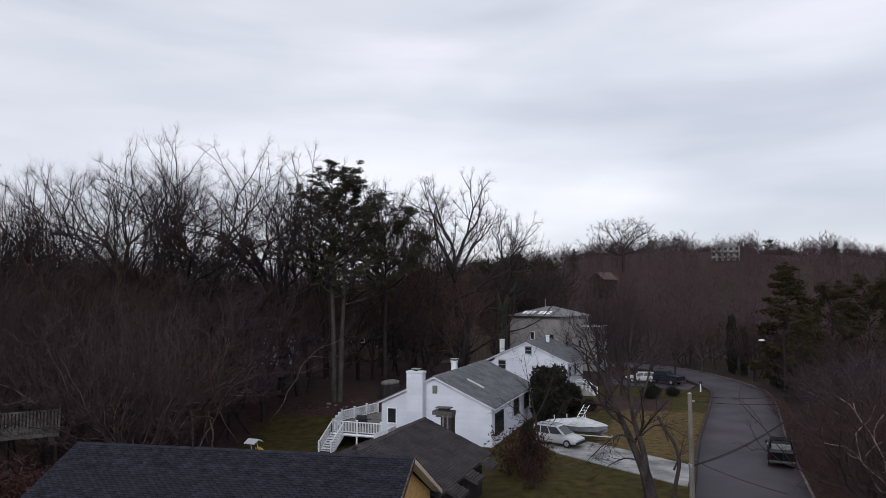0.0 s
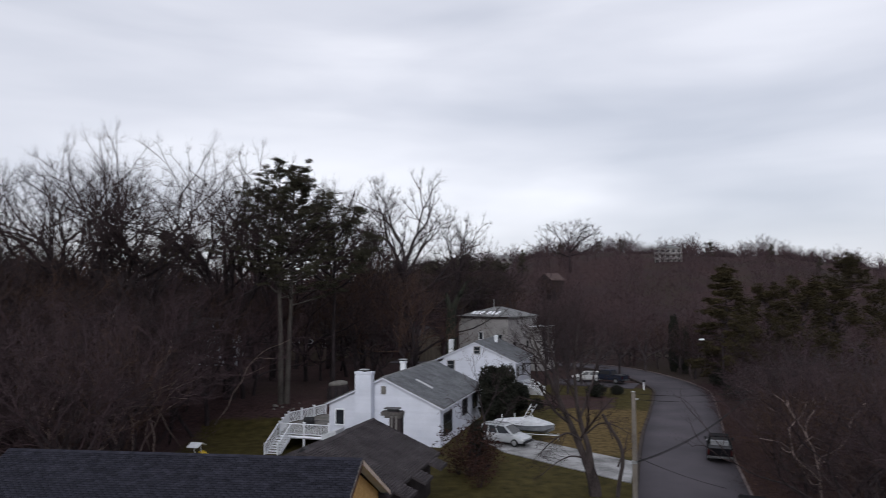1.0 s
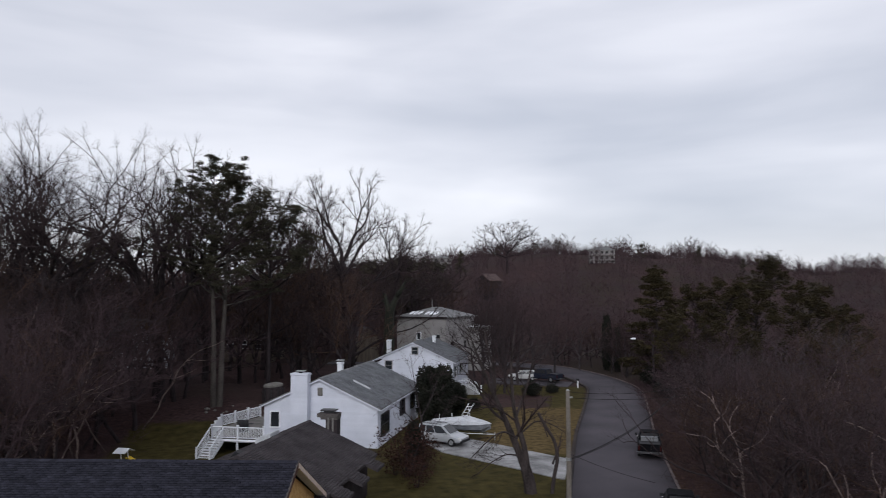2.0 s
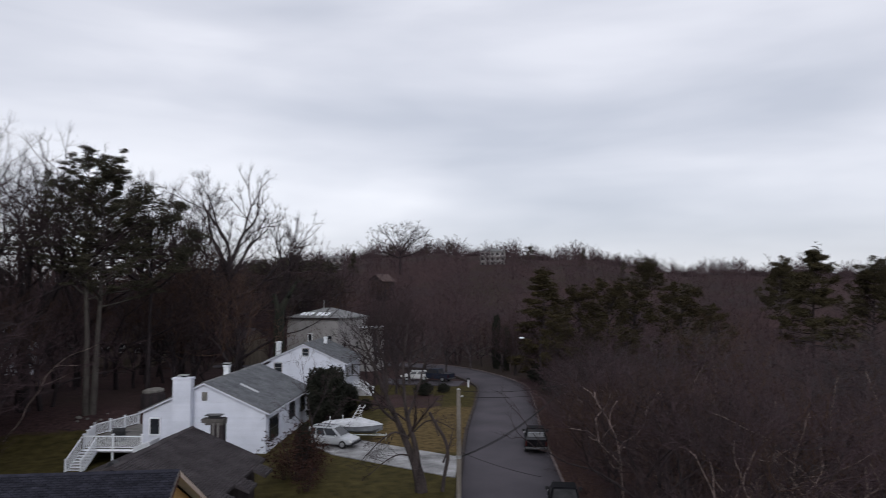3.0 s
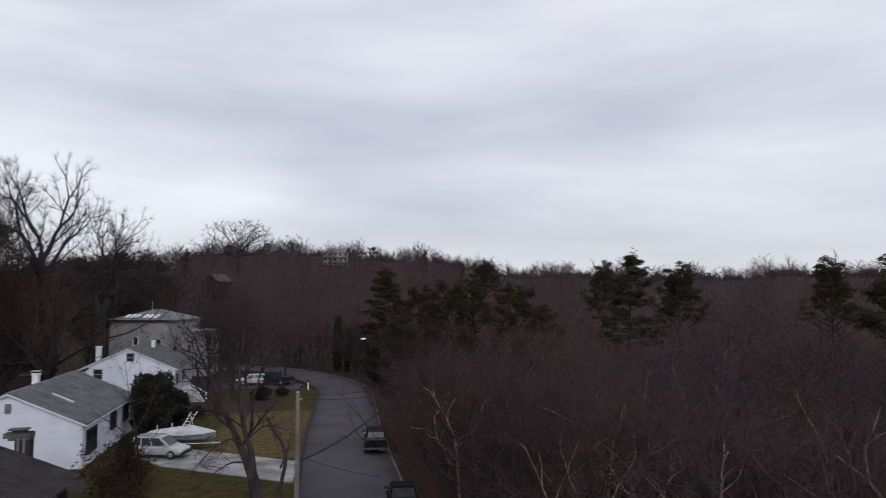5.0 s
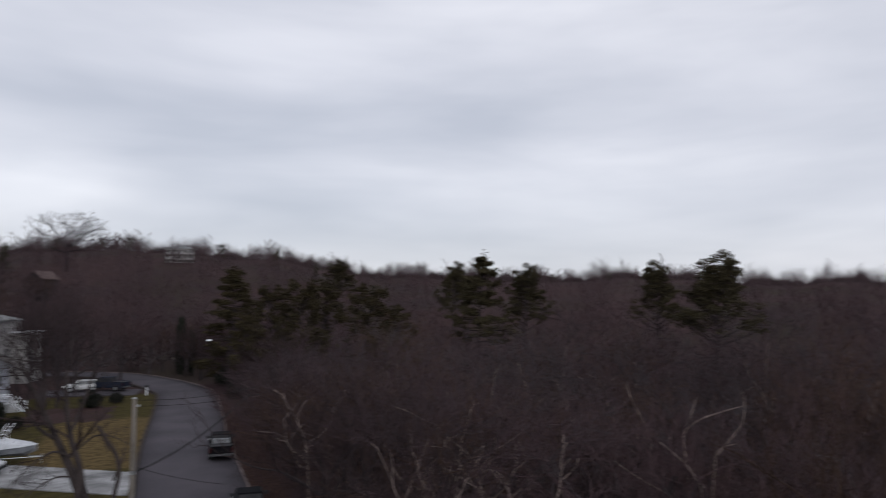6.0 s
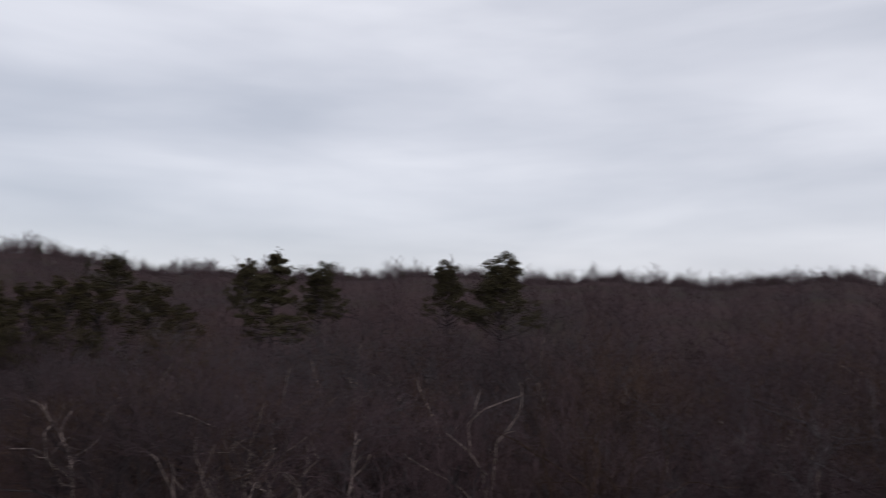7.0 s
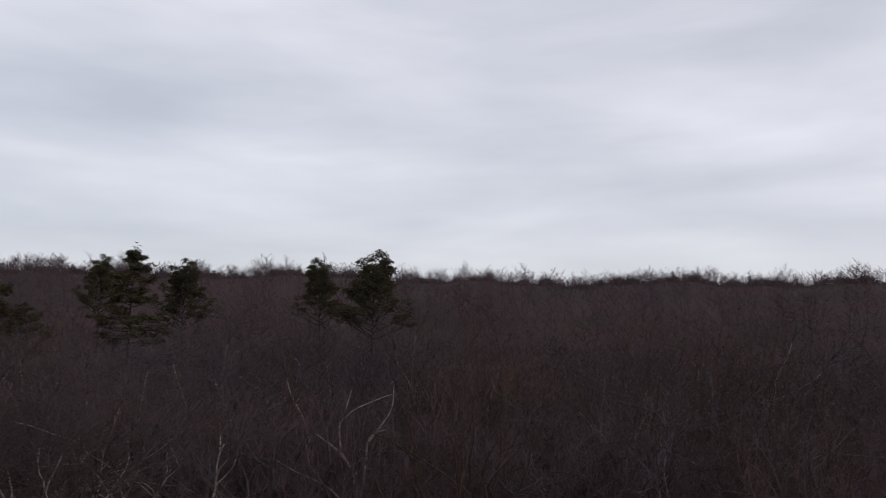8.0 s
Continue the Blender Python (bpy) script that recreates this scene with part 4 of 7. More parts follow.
    for lo, hi, sides in ((0, limb_r * 0.5, 3), (limb_r * 0.5, limb_r, 4), (limb_r, limb_r * 2.4, 5), (limb_r * 2.4, 9, 8)):
        pick = (rb >= lo) & (rb < hi)
        if pick.any():
            (fine if hi <= limb_r else big).append((P[pick], Rr[pick], sides))
    tips = np.nonzero(load <= 3)[0]
    tips = tips[tips > stem]
    if twigs:
        f = np.repeat(N[tips], twigs, 0)
        away = unit(f - np.array([slant[0] * 0.6, slant[1] * 0.6, base * tall]))
        D = unit(0.6 * np.repeat(head[tips], twigs, 0) + 0.6 * away + fan * rng.normal(size=f.shape))
        L = twig_len * rng.uniform(0.5, 1.4, len(f))
        tp, tr = grow(rng, f, D, L, np.full(len(f), twig_r * 0.8), 1, 0.15, 0.03, 0.35)
        fine.append((tp, tr * 1.15, 2.5))
        if broom:
            # the finest twigs, each one narrow three-cornered blade
            bf, bd, bl, br = sprout(rng, tp, tr, L, broom, 0.15, 1.0, 34, broom_len, 0.75)
            side = unit(np.cross(bd, rng.normal(size=bd.shape))) * np.maximum(br, twig_r * 0.55)[:, None]
            last = np.stack([bf - side, bf + side, bf + unit(bd + np.array([0, 0, 0.2])) * bl[:, None]], 1).reshape(-1, 3)
    out = []
    for group in (big, fine):
        vs, fs, base_i = [], [], 0
        for p, r, c in group:
            v, f = tubes(p, r, int(c + 0.5), c == 2.5)
            vs.append(v)
            fs.append(f + base_i)
            base_i += len(v)
        if group is fine and twigs and broom:
            vs.append(last)
            fs.append(np.arange(len(last)).reshape(-1, 3) + base_i)
        out.append((np.concatenate(vs), np.concatenate(fs)))
    return out


def ramify(seed, tall, base, mains, spread, levels, girth, shrink=0.8, thin=0.57, fork=27, twigs=3, twig_len=0.9, twig_r=0.011, blades=5, rise=0.05, lean=0.03, wander=0.1, side=0.85, start=0.7):
    """A leafless tree that forks again and again from a short trunk: limbs in one mesh, finer branches and twigs in another."""
    rng = np.random.default_rng(seed)
    P, R = grow(rng, np.array([[0.0, 0, -0.4]]), unit(np.array([[lean * rng.normal(), lean * rng.normal(), 1.0]])), np.array([tall * base + 0.4]), np.array([girth]), 5, 0.05, 0.05, 0.72)
    big, fine = [(P, R, 9)], []
    # the main limbs leave the upper trunk on all sides, one of them going on upwards
    az = np.arange(mains) * 2.399 + rng.random() * 6 + 0.4 * rng.normal(size=mains)
    out = np.radians(spread) * np.linspace(1.15, 0.3, mains) * rng.uniform(0.85, 1.15, mains)
    at = np.linspace(start, 1.0, mains)
    f = at * 5
    i = np.minimum(f.astype(int), 4)
    foot = P[0, i] + (P[0, i + 1] - P[0, i]) * (f - i)[:, None]
    D = np.stack([np.sin(out) * np.cos(az), np.sin(out) * np.sin(az), np.cos(out)], 1)
    room = tall * (1 - base)
    L = np.full(mains, room * (1 - shrink) / (1 - shrink ** (levels + 0.6)) * 1.12) * np.linspace(1.12, 0.94, mains) * rng.uniform(0.94, 1.06, mains)
    rad = np.full(mains, girth * 0.6) * rng.uniform(0.8, 1.1, mains)
    for level in range(levels):
        segs = 4 if level < 2 else 3 if level < 4 else 2
        P, R = grow(rng, foot, D, L, np.maximum(rad, twig_r * 1.5), segs, wander, rise, 0.7)
        (big if level < 2 else fine).append((P, R, (7, 6, 5, 4, 3, 3, 3, 3)[level]))
        end = unit(P[:, -1] - P[:, -2])
        turn = unit(np.cross(end, rng.normal(size=end.shape)))
        kids = []
        for s, share in ((1, 1.0), (-1, 0.92)):
            a = np.radians(fork) * rng.uniform(0.6, 1.3, (len(L), 1))
            kids.append((P[:, -1], unit(np.cos(a) * end + s * np.sin(a) * turn), L * shrink * share * rng.uniform(0.88, 1.12, len(L)), R[:, -1] * thin / 0.7))
        pick = rng.random(len(L)) < side
        a = np.radians(fork * 1.7) * rng.uniform(0.7, 1.2, (pick.sum(), 1))
        mid = P[pick, segs // 2]
        other = unit(np.cross(end[pick], turn[pick]) * rng.choice([-1, 1], (pick.sum(), 1)))
        kids.append((mid, unit(np.cos(a) * end[pick] + np.sin(a) * other), L[pick] * shrink * 0.85, R[pick, segs // 2] * thin * 0.8))
        foot, D, L, rad = (np.concatenate(q) for q in zip(*kids))
        D = unit(np.where(D[:, 2:] < -0.1, D + np.array([0, 0, 0.35]), D))
    # twigs at all the ends, and the finest ones as narrow three-cornered blades
    foot, D = np.repeat(foot, twigs, 0), np.repeat(D, twigs, 0)
    D = unit(D + 0.4 * rng.normal(size=D.shape) + np.array([0, 0, 0.12]))
    L = twig_len * rng.uniform(0.6, 1.3, len(foot))
    tp, tr = grow(rng, foot, D, L, np.full(len(foot), twig_r), 1, 0.1, 0.03, 0.35)
    fine.append((tp, tr, 2.5))
    bf, bd, bl, br = sprout(rng, tp, tr, L, blades, 0.1, 1.0, 32, 0.6, 0.75)
    across = unit(np.cross(bd, rng.normal(size=bd.shape))) * np.maximum(br, twig_r * 0.5)[:, None]
    last = np.stack([bf - across, bf + across, bf + unit(bd + np.array([0, 0, 0.15])) * bl[:, None]], 1).reshape(-1, 3)
    meshes = []
    for group in (big, fine):
        vs, fs, n = [], [], 0
        for p, r, c in group:
            v, f = tubes(p, r, int(c + 0.5), c == 2.5)
            vs.append(v)
            fs.append(f + n)
            n += len(v)
        if group is fine:
            vs.append(last)
            fs.append(np.arange(len(last)).reshape(-1, 3) + n)
        meshes.append((np.concatenate(vs), np.concatenate(fs)))
    return meshes


def bare_tree(name, label, meshes, bark=None, twig=None):
    (tv, tf), (cv, cf) = meshes
    tree = thing(name, pose(0, 0, -500), label, "tree")
    part("trunk", arrays("trunk", tv, tf, bark or BARK, True), None, tree)
    part("crown", arrays("crown", cv, cf, twig or TWIG), None, tree, "leafless branches and fine twigs")
    return tree, float(np.percentile(cv[:, 2], 99.5))


def tufts(rng, C, size, blades, flat=0.6, broad=0.16):
    """Bunches of narrow needles round points: three-cornered blades."""
    n = len(C)
    D = rng.normal(size=(n, blades, 3))
    D[..., 2] = D[..., 2] * flat + 0.25
    D = unit(D)
    W = unit(np.cross(D, rng.normal(size=D.shape)))
    s = size * (0.6 + 0.8 * rng.random((n, blades, 1)))
    a = C[:, None] + W * s * broad
    b = C[:, None] - W * s * broad
    c = C[:, None] + D * s
    V = np.stack([a, b, c], 2).reshape(-1, 3)
    return V, np.arange(len(V)).reshape(-1, 3)


def pine(name, label, seed, tall, crown_from, reach, whorls, limbs, mat, top="flat", tuft=0.42, stems=1, bare=0.25, reps=2):
    """A pine: straight trunk, whorled limbs, needles in bunches on their outer parts."""
    rng = np.random.default_rng(seed)
    big, centres = [], []
    for s in range(stems):
        off = np.array([[0.3 * (s - (stems - 1) / 2) * 1.6, 0.1 * s, -0.4]])
        dd = unit(np.array([[0.02 * (s * 2 - 1) if stems > 1 else 0.02 * rng.normal(), 0.01, 1.0]]))
        P, R = grow(rng, off, dd, np.array([tall + 0.4]), np.array([tall * (0.0105 if stems > 1 else 0.016)]), 12, 0.015, 0.03, 0.12)
        big.append((P, R, 8))
        us = np.repeat(crown_from + (1 - crown_from) * (np.arange(whorls) / whorls) ** 0.9, limbs) + 0.028 * rng.normal(size=whorls * limbs)
        us = np.clip(us, 0, 0.99)
        f = us * 12
        i = np.minimum(f.astype(int), 11)
        foot = P[0, i] + (P[0, i + 1] - P[0, i]) * (f - i)[:, None]
        az = rng.random(len(us)) * 2 * np.pi
        v = (us - crown_from) / (1 - crown_from)
        if top == "cone":
            L = reach * (1.02 - v) ** 0.8 * (0.7 + 0.5 * rng.random(len(us)))
            rise = 0.05 + 0.3 * v
        elif top == "round":
            L = reach * np.sqrt(np.clip(1.05 - (2 * v - 0.8) ** 2, 0.12, 1)) * (0.65 + 0.5 * rng.random(len(us)))
            rise = 0.12 + 0.4 * v
        else:
            L = reach * (1.0 - 0.8 * v) * (0.45 + 0.75 * rng.random(len(us)))
            L = L * np.clip(0.45 + 5 * v, 0.45, 1)
            rise = 0.1 + 0.45 * v
        D = unit(np.stack([np.cos(az), np.sin(az), rise], 1))
        lp, lr = grow(rng, foot, D, L, 0.022 * L + 0.02, 4, 0.1, 0.06, 0.3)
        big.append((lp, lr, 5))
        sf, sd, sl, sr = sprout(rng, lp, lr, L, 5, bare + 0.1, 1.0, 48, 0.42, 0.6)
        sp, sr = grow(rng, sf, sd, sl, np.maximum(sr, 0.014), 3, 0.15, 0.08, 0.4)
        big.append((sp, sr, 3))
        for q in (lp[:, 2:], sp[:, 1:]):
            c = q.reshape(-1, 3)
            centres.append(np.repeat(c, reps, 0) + rng.normal(size=(len(c) * reps, 3)) * np.array([0.34, 0.34, 0.12]))
        tip = P[0, -1] + rng.normal(size=(14, 3)) * np.array([0.3, 0.3, 0.35])
        centres.append(tip)
    vs, fs, base = [], [], 0
    for p, r, s in big:
        v, f = tubes(p, r, s)
        vs.append(v)
        fs.append(f + base)
        base += len(v)
    tree = thing(name, pose(0, 0, -500), label, "tree")
    part("trunk", arrays("trunk", np.concatenate(vs), np.concatenate(fs), PINE_BARK if stems > 1 else BARK, True), None, tree)
    nv, nf = tufts(rng, np.concatenate(centres), tuft, 7)
    part("needles", arrays("needles", nv, nf, mat), None, tree, "bunched needles")
    return tree, float(nv[:, 2].max())


def pad_pine(name, label, seed, tall, mat, shape, limbs, reach, low, pads, pad, needle, stems=1, blades=5, bark=None, broad=0.14):
    """A pine with clear tiers: limbs leave the trunk between low and the top, and carry flat pads or long plumes of needles.
    shape: dome, round, tiers or plume; pads: how many on a limb; pad: (radius, thickness, bunches)."""
    rng = np.random.default_rng(seed)
    wood, centres = [], []
    for k in range(stems):
        off = np.array([[0.5 * (k - (stems - 1) / 2), 0.12 * k, -0.4]])
        d0 = unit(np.array([[0.012 * (2 * k - 1) if stems > 1 else 0.02 * rng.normal(), 0.01, 1.0]]))
        top = tall * (1.0 if k == 0 else 0.93)
        P, R = grow(rng, off, d0, np.array([top + 0.2]), np.array([tall * (0.0105 if stems > 1 else 0.014)]), 12, 0.015, 0.03, 0.1)
        wood.append((P, R, 8))
        v = (np.arange(limbs) + rng.random(limbs)) / limbs
        u = low + (0.985 - low) * v
        f = u * 12
        i = np.minimum(f.astype(int), 11)
        foot = P[0, i] + (P[0, i + 1] - P[0, i]) * (f - i)[:, None]
        az = np.arange(limbs) * 2.4 + rng.normal(size=limbs) * 0.35
        odd = 0.7 + 0.45 * rng.random(limbs)
        if shape == "dome":
            # limbs fan out from low on the trunk to a closed dome
            L, rise = reach * (1.1 - 0.42 * v) * odd, 0.34 + 0.95 * v
        elif shape == "round":
            L, rise = reach * (1.05 - 0.5 * v) * odd, 0.2 + 1.4 * v
        elif shape == "tiers":
            L, rise = reach * (1.03 - v) ** 0.75 * odd, -0.05 + 0.35 * v
        else:
            L, rise = reach * (1.0 - 0.62 * v) * odd * np.clip(0.6 + 2 * v, 0.6, 1), 0.12 + 0.95 * v ** 1.3
        D = unit(np.stack([np.cos(az), np.sin(az), rise], 1))
        lp, lr = grow(rng, foot, D, L, 0.016 * L + 0.025, 5, 0.09, 0.03 if shape == "tiers" else 0.1, 0.25)
        wood.append((lp, lr, 5))
        sf, sd, sl, sr = sprout(rng, lp, lr, L, 4, 0.66 if shape == "dome" else 0.35, 1.0, 42, 0.38, 0.6)
        sp, sr = grow(rng, sf, sd, sl, np.maximum(sr, 0.014), 3, 0.12, 0.08, 0.4)
        wood.append((sp, sr, 3))
        radius, thick, bunches = pad
        # where the pads sit: along the outer part of each limb and at the ends of its side branches
        w = np.linspace(0.72 if shape == "dome" else 0.5, 1.0, pads)
        for q, at in ((lp, w), (sp, np.array([0.75, 1.0]))):
            g = at * (q.shape[1] - 1)
            j = np.minimum(g.astype(int), q.shape[1] - 2)
            c = (q[:, j] + (q[:, j + 1] - q[:, j]) * (g - j)[None, :, None]).reshape(-1, 3)
            size = rng.uniform(0.65, 1.25, (len(c), 1, 1))
            ball = unit(rng.normal(size=(len(c), bunches, 3))) * rng.random((len(c), bunches, 1)) ** 0.45
            centres.append((c[:, None] + ball * size * np.array([radius, radius, thick]) + np.array([0, 0, thick * 0.5])).reshape(-1, 3))
        tip = P[0, -1] + rng.normal(size=(bunches * 2, 3)) * np.array([radius * 0.5, radius * 0.5, radius * 0.55])
        centres.append(tip)
    vs, fs, base = [], [], 0
    for p, r, sides in wood:
        v, f = tubes(p, r, sides)
        vs.append(v)
        fs.append(f + base)
        base += len(v)
    tree = thing(name, pose(0, 0, -500), label, "tree")
    part("trunk", arrays("trunk", np.concatenate(vs), np.concatenate(fs), bark or BARK, True), None, tree)
    nv, nf = tufts(rng, np.concatenate(centres), needle, blades, broad=broad)
    part("needles", arrays("needles", nv, nf, mat), None, tree, "bunched needles")
    return tree, float(np.percentile(nv[:, 2], 99.9))


def plant(proto, x, y, tall, turn=None, z=None, wide=1.0, label="", group=""):
    """Set a copy of a tree with its foot on the ground, grown to a height."""
    tree, h = proto
    k = tall / h
    turn = random.uniform(0, 360) if turn is None else turn
    z = float(height(x, y)) if z is None else z
    ob = copy_thing(tree, pose(x, y, z, 0, 0, turn) @ Matrix.Diagonal((k * wide, k * wide, k, 1)))
    return tagged(ob, label, group=group)


def polar(az, r):
    return r * math.sin(radians(az)), r * math.cos(radians(az))


def top_at(x, y, elev):
    """The height of a tree on this spot whose top stands so many degrees above the eye's level."""
    return EYE + math.tan(radians(elev)) * math.hypot(x, y) - float(height(x, y))


OAKS = [bare_tree("oak_tree", "tall leafless oak with a broad rounded crown of grey twigs", ramify(10 + i, 26, (0.3, 0.34, 0.27)[i], (8, 9, 8)[i], (48, 52, 44)[i], 5, (0.5, 0.56, 0.46)[i], twigs=3, twig_len=1.15, twig_r=0.0105, blades=6, side=0.62, wander=0.13), twig=OAK_TWIG) for i in range(3)]
VASE = bare_tree("elm_tree", "tall leafless tree with an open spreading crown", ramify(21, 26, 0.56, 9, 78, 4, 0.42, shrink=0.78, twigs=4, twig_len=1.0, twig_r=0.0135, blades=6, fork=25, side=0.9, start=0.55, wander=0.13), twig=OAK_TWIG)
LONE = bare_tree("elm_tree", "leafless round-crowned tree standing out on the hill's crest", ramify(24, 22, 0.4, 8, 62, 4, 0.36, twigs=3, twig_len=1.3, twig_r=0.03, blades=4, fork=28, side=0.7), twig=OAK_TWIG)
# darker and greyer barks alternate, standing in for shaded gaps and highlights
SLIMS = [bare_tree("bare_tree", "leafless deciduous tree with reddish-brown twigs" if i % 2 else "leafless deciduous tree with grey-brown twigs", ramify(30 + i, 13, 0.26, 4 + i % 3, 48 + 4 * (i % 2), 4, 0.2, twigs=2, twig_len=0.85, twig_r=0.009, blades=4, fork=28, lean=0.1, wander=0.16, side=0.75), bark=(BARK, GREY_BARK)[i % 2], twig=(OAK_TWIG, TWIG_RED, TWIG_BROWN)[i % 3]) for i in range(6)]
TANGLES = [bare_tree("bare_tree", "low spreading leafless tree with tangled dark twigs", colonise(40 + i, 12, 0.26, 5.4, 380, 0.5, 0.7, 0.0105, 2, 0.85, shell=0.45, lean=0.3, stray=0.55, sag=0.1, limb_r=0.035, power=2.0, broom=4, broom_len=0.75, fan=0.6), bark=BARK, twig=(OAK_TWIG, TWIG, TWIG_BROWN)[i]) for i in range(3)]
PALES = [bare_tree("pale_barked_tree", "leafless tree with pale mottled bark on crooked limbs", colonise(50 + i, 10, 0.3, 5.6, 170, 0.5, 0.8, 0.0115, 2, 0.9, shell=0.4, lean=0.3, stray=0.55, sag=0.08, limb_r=0.018, power=2.55, broom=3), PALE_BARK, (TWIG, GREY_BARK, TWIG)[i]) for i in range(3)]
# a tree whose limbs reach far out to one side, over the road
REACHER = bare_tree("pale_barked_tree", "leafless tree with long pale limbs reaching out over the bank", colonise(57, 8, 0.3, 4.2, 130, 0.5, 0.8, 0.011, 2, 0.9, shell=0.5, lean=0.1, stray=0.35, sag=0.14, limb_r=0.015, power=2.5, slant=(-6.0, 0.5), reach=7, broom=3), PALE_BARK, TWIG)
WHITE_PINE = pad_pine("white_pine", "tall twin-stemmed white pine with open tiers of needles", 70, 28, NEEDLE, "plume", 30, 7.8, 0.45, 6, (0.5, 0.17, 30), 0.2, 2, 6, PINE_BARK, 0.1)
ROUND_PINE = pad_pine("pitch_pine", "pitch pine with an umbrella crown of dark needles", 71, 18, NEEDLE, "dome", 15, 6.6, 0.62, 3, (0.85, 0.34, 56), 0.2, 1, 6, None, 0.1)
DARK_PINE = pad_pine("pitch_pine", "dark green pitch pine with a broad rounded crown", 76, 18, NEEDLE_MID, "round", 30, 6.4, 0.46, 3, (0.9, 0.45, 26), 0.3)
TIER_PINE = pad_pine("conifer", "dark green conifer with level tiers of needles", 77, 16, NEEDLE_MID, "tiers", 34, 4.6, 0.3, 3, (0.8, 0.3, 14), 0.36)
OLIVE_PINE = pad_pine("pitch_pine", "olive-green pitch pine with a ragged rounded crown", 72, 16, NEEDLE_OLIVE, "dome", 24, 4.8, 0.36, 3, (0.8, 0.36, 14), 0.32)
CONE_PINE = pad_pine("conifer", "dark pointed conifer with drooping tiers of needles", 73, 16, NEEDLE_OLIVE, "tiers", 40, 4.6, 0.16, 3, (0.75, 0.26, 14), 0.32)

ROAD_PTS = CENTRE[::4]


def off_road(x, y):
    return float(np.min(np.hypot(ROAD_PTS[:, 0] - x, ROAD_PTS[:, 1] - y)))


HILL_PINE = pine("pitch_pine", "dark rounded pine on the far hill", 74, 14, 0.4, 4.0, 5, 5, NEEDLE, "round", 0.7, 1, 0.3, 1)
HILL_CONE = pine("conifer", "dark pointed conifer on the far hill", 75, 14, 0.15, 3.6, 7, 4, NEEDLE, "cone", 0.7, 1, 0.2, 1)

# left: big oaks behind the houses (bearing, distance, degrees of the top above the eye's level, width)
for az, r, el, k, w in [(-36.0, 84, 8.2, 0, 1.0), (-31.8, 82, 8.7, 1, 0.85), (-29.4, 96, 6.4, 2, 0.9), (-26.4, 80, 10.0, 0, 0.95), (-22.6, 80, 11.7, 1, 1.05), (-18.4, 82, 11.2, 2, 1.05), (-12.9, 84, 11.2, 1, 1.15), (-9.6, 104, 10.0, 2, 0.9), (-5.2, 116, 9.6, 0, 0.9), (-2.4, 118, 7.2, 1, 0.85), (-39, 80, 8, 2, 1.0)]:
    x, y = polar(az, r)
    plant(OAKS[k], x, y, top_at(x, y, el), az * 37, wide=w)
x, y = polar(2.0, 112)
plant(VASE, x, y, top_at(x, y, 10.3), 20, wide=0.95)
x, y = polar(14.7, 290)
plant(LONE, x, y, top_at(x, y, 6.3), 75, wide=1.3)
for az, r, el, k in [(4.8, 126, 7.1, 1), (7.2, 150, 4.6, 2), (-1.4, 138, 5.6, 0)]:
    x, y = polar(az, r)
    plant(VASE if k == 1 else OAKS[k], x, y, top_at(x, y, el), az * 51, wide=0.75)
x, y = polar(-8.7, 80)
plant(WHITE_PINE, x, y, top_at(x, y, 11.0), 0, wide=1.25)
x, y = polar(-4.8, 86)
plant(ROUND_PINE, x, y, top_at(x, y, 8.6), 40, wide=1.15)
# evergreens that fill the ground behind the oaks
for az, r, el in [(-17.0, 98, 5.0), (-26.0, 104, 2.5)]:
    x, y = polar(az, r)
    plant(OLIVE_PINE, x, y, top_at(x, y, el))
for k in range(30):
    x, y = polar(-1.5 + 0.36 * k, 150 + (k * 37) % 55)
    plant(SLIMS[k % 6] if k % 7 else HILL_PINE, x, y, top_at(x, y, 2.6 + 0.9 * math.sin(k * 1.9) + 0.6 * math.sin(k * 0.7)), k * 53, wide=1.2)
# left thicket and yards
rng = random.Random(4)
for az in np.arange(-36, 2.5, 1.35):
    for r0 in (47, 55, 63, 72, 80, 90, 102, 114):
        a, r = az + rng.uniform(-0.8, 0.8), r0 + rng.uniform(-4, 4)
        x, y = polar(a, r)
        if x > -19 and y < 66 or (x > -16.5 and y < 90) or (a < -26 and r < 52) or (a > -14 and rng.random() < 0.3):
            continue
        cap = rng.uniform(-4.5, 0.5) if r < 60 else rng.uniform(-1.5, 3.4) if r < 84 else rng.uniform(1.5, 5.4) - (1.2 if a > -20 else 0.3)
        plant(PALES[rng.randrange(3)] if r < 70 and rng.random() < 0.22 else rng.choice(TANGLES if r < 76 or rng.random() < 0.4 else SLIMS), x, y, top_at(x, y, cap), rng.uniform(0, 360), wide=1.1)
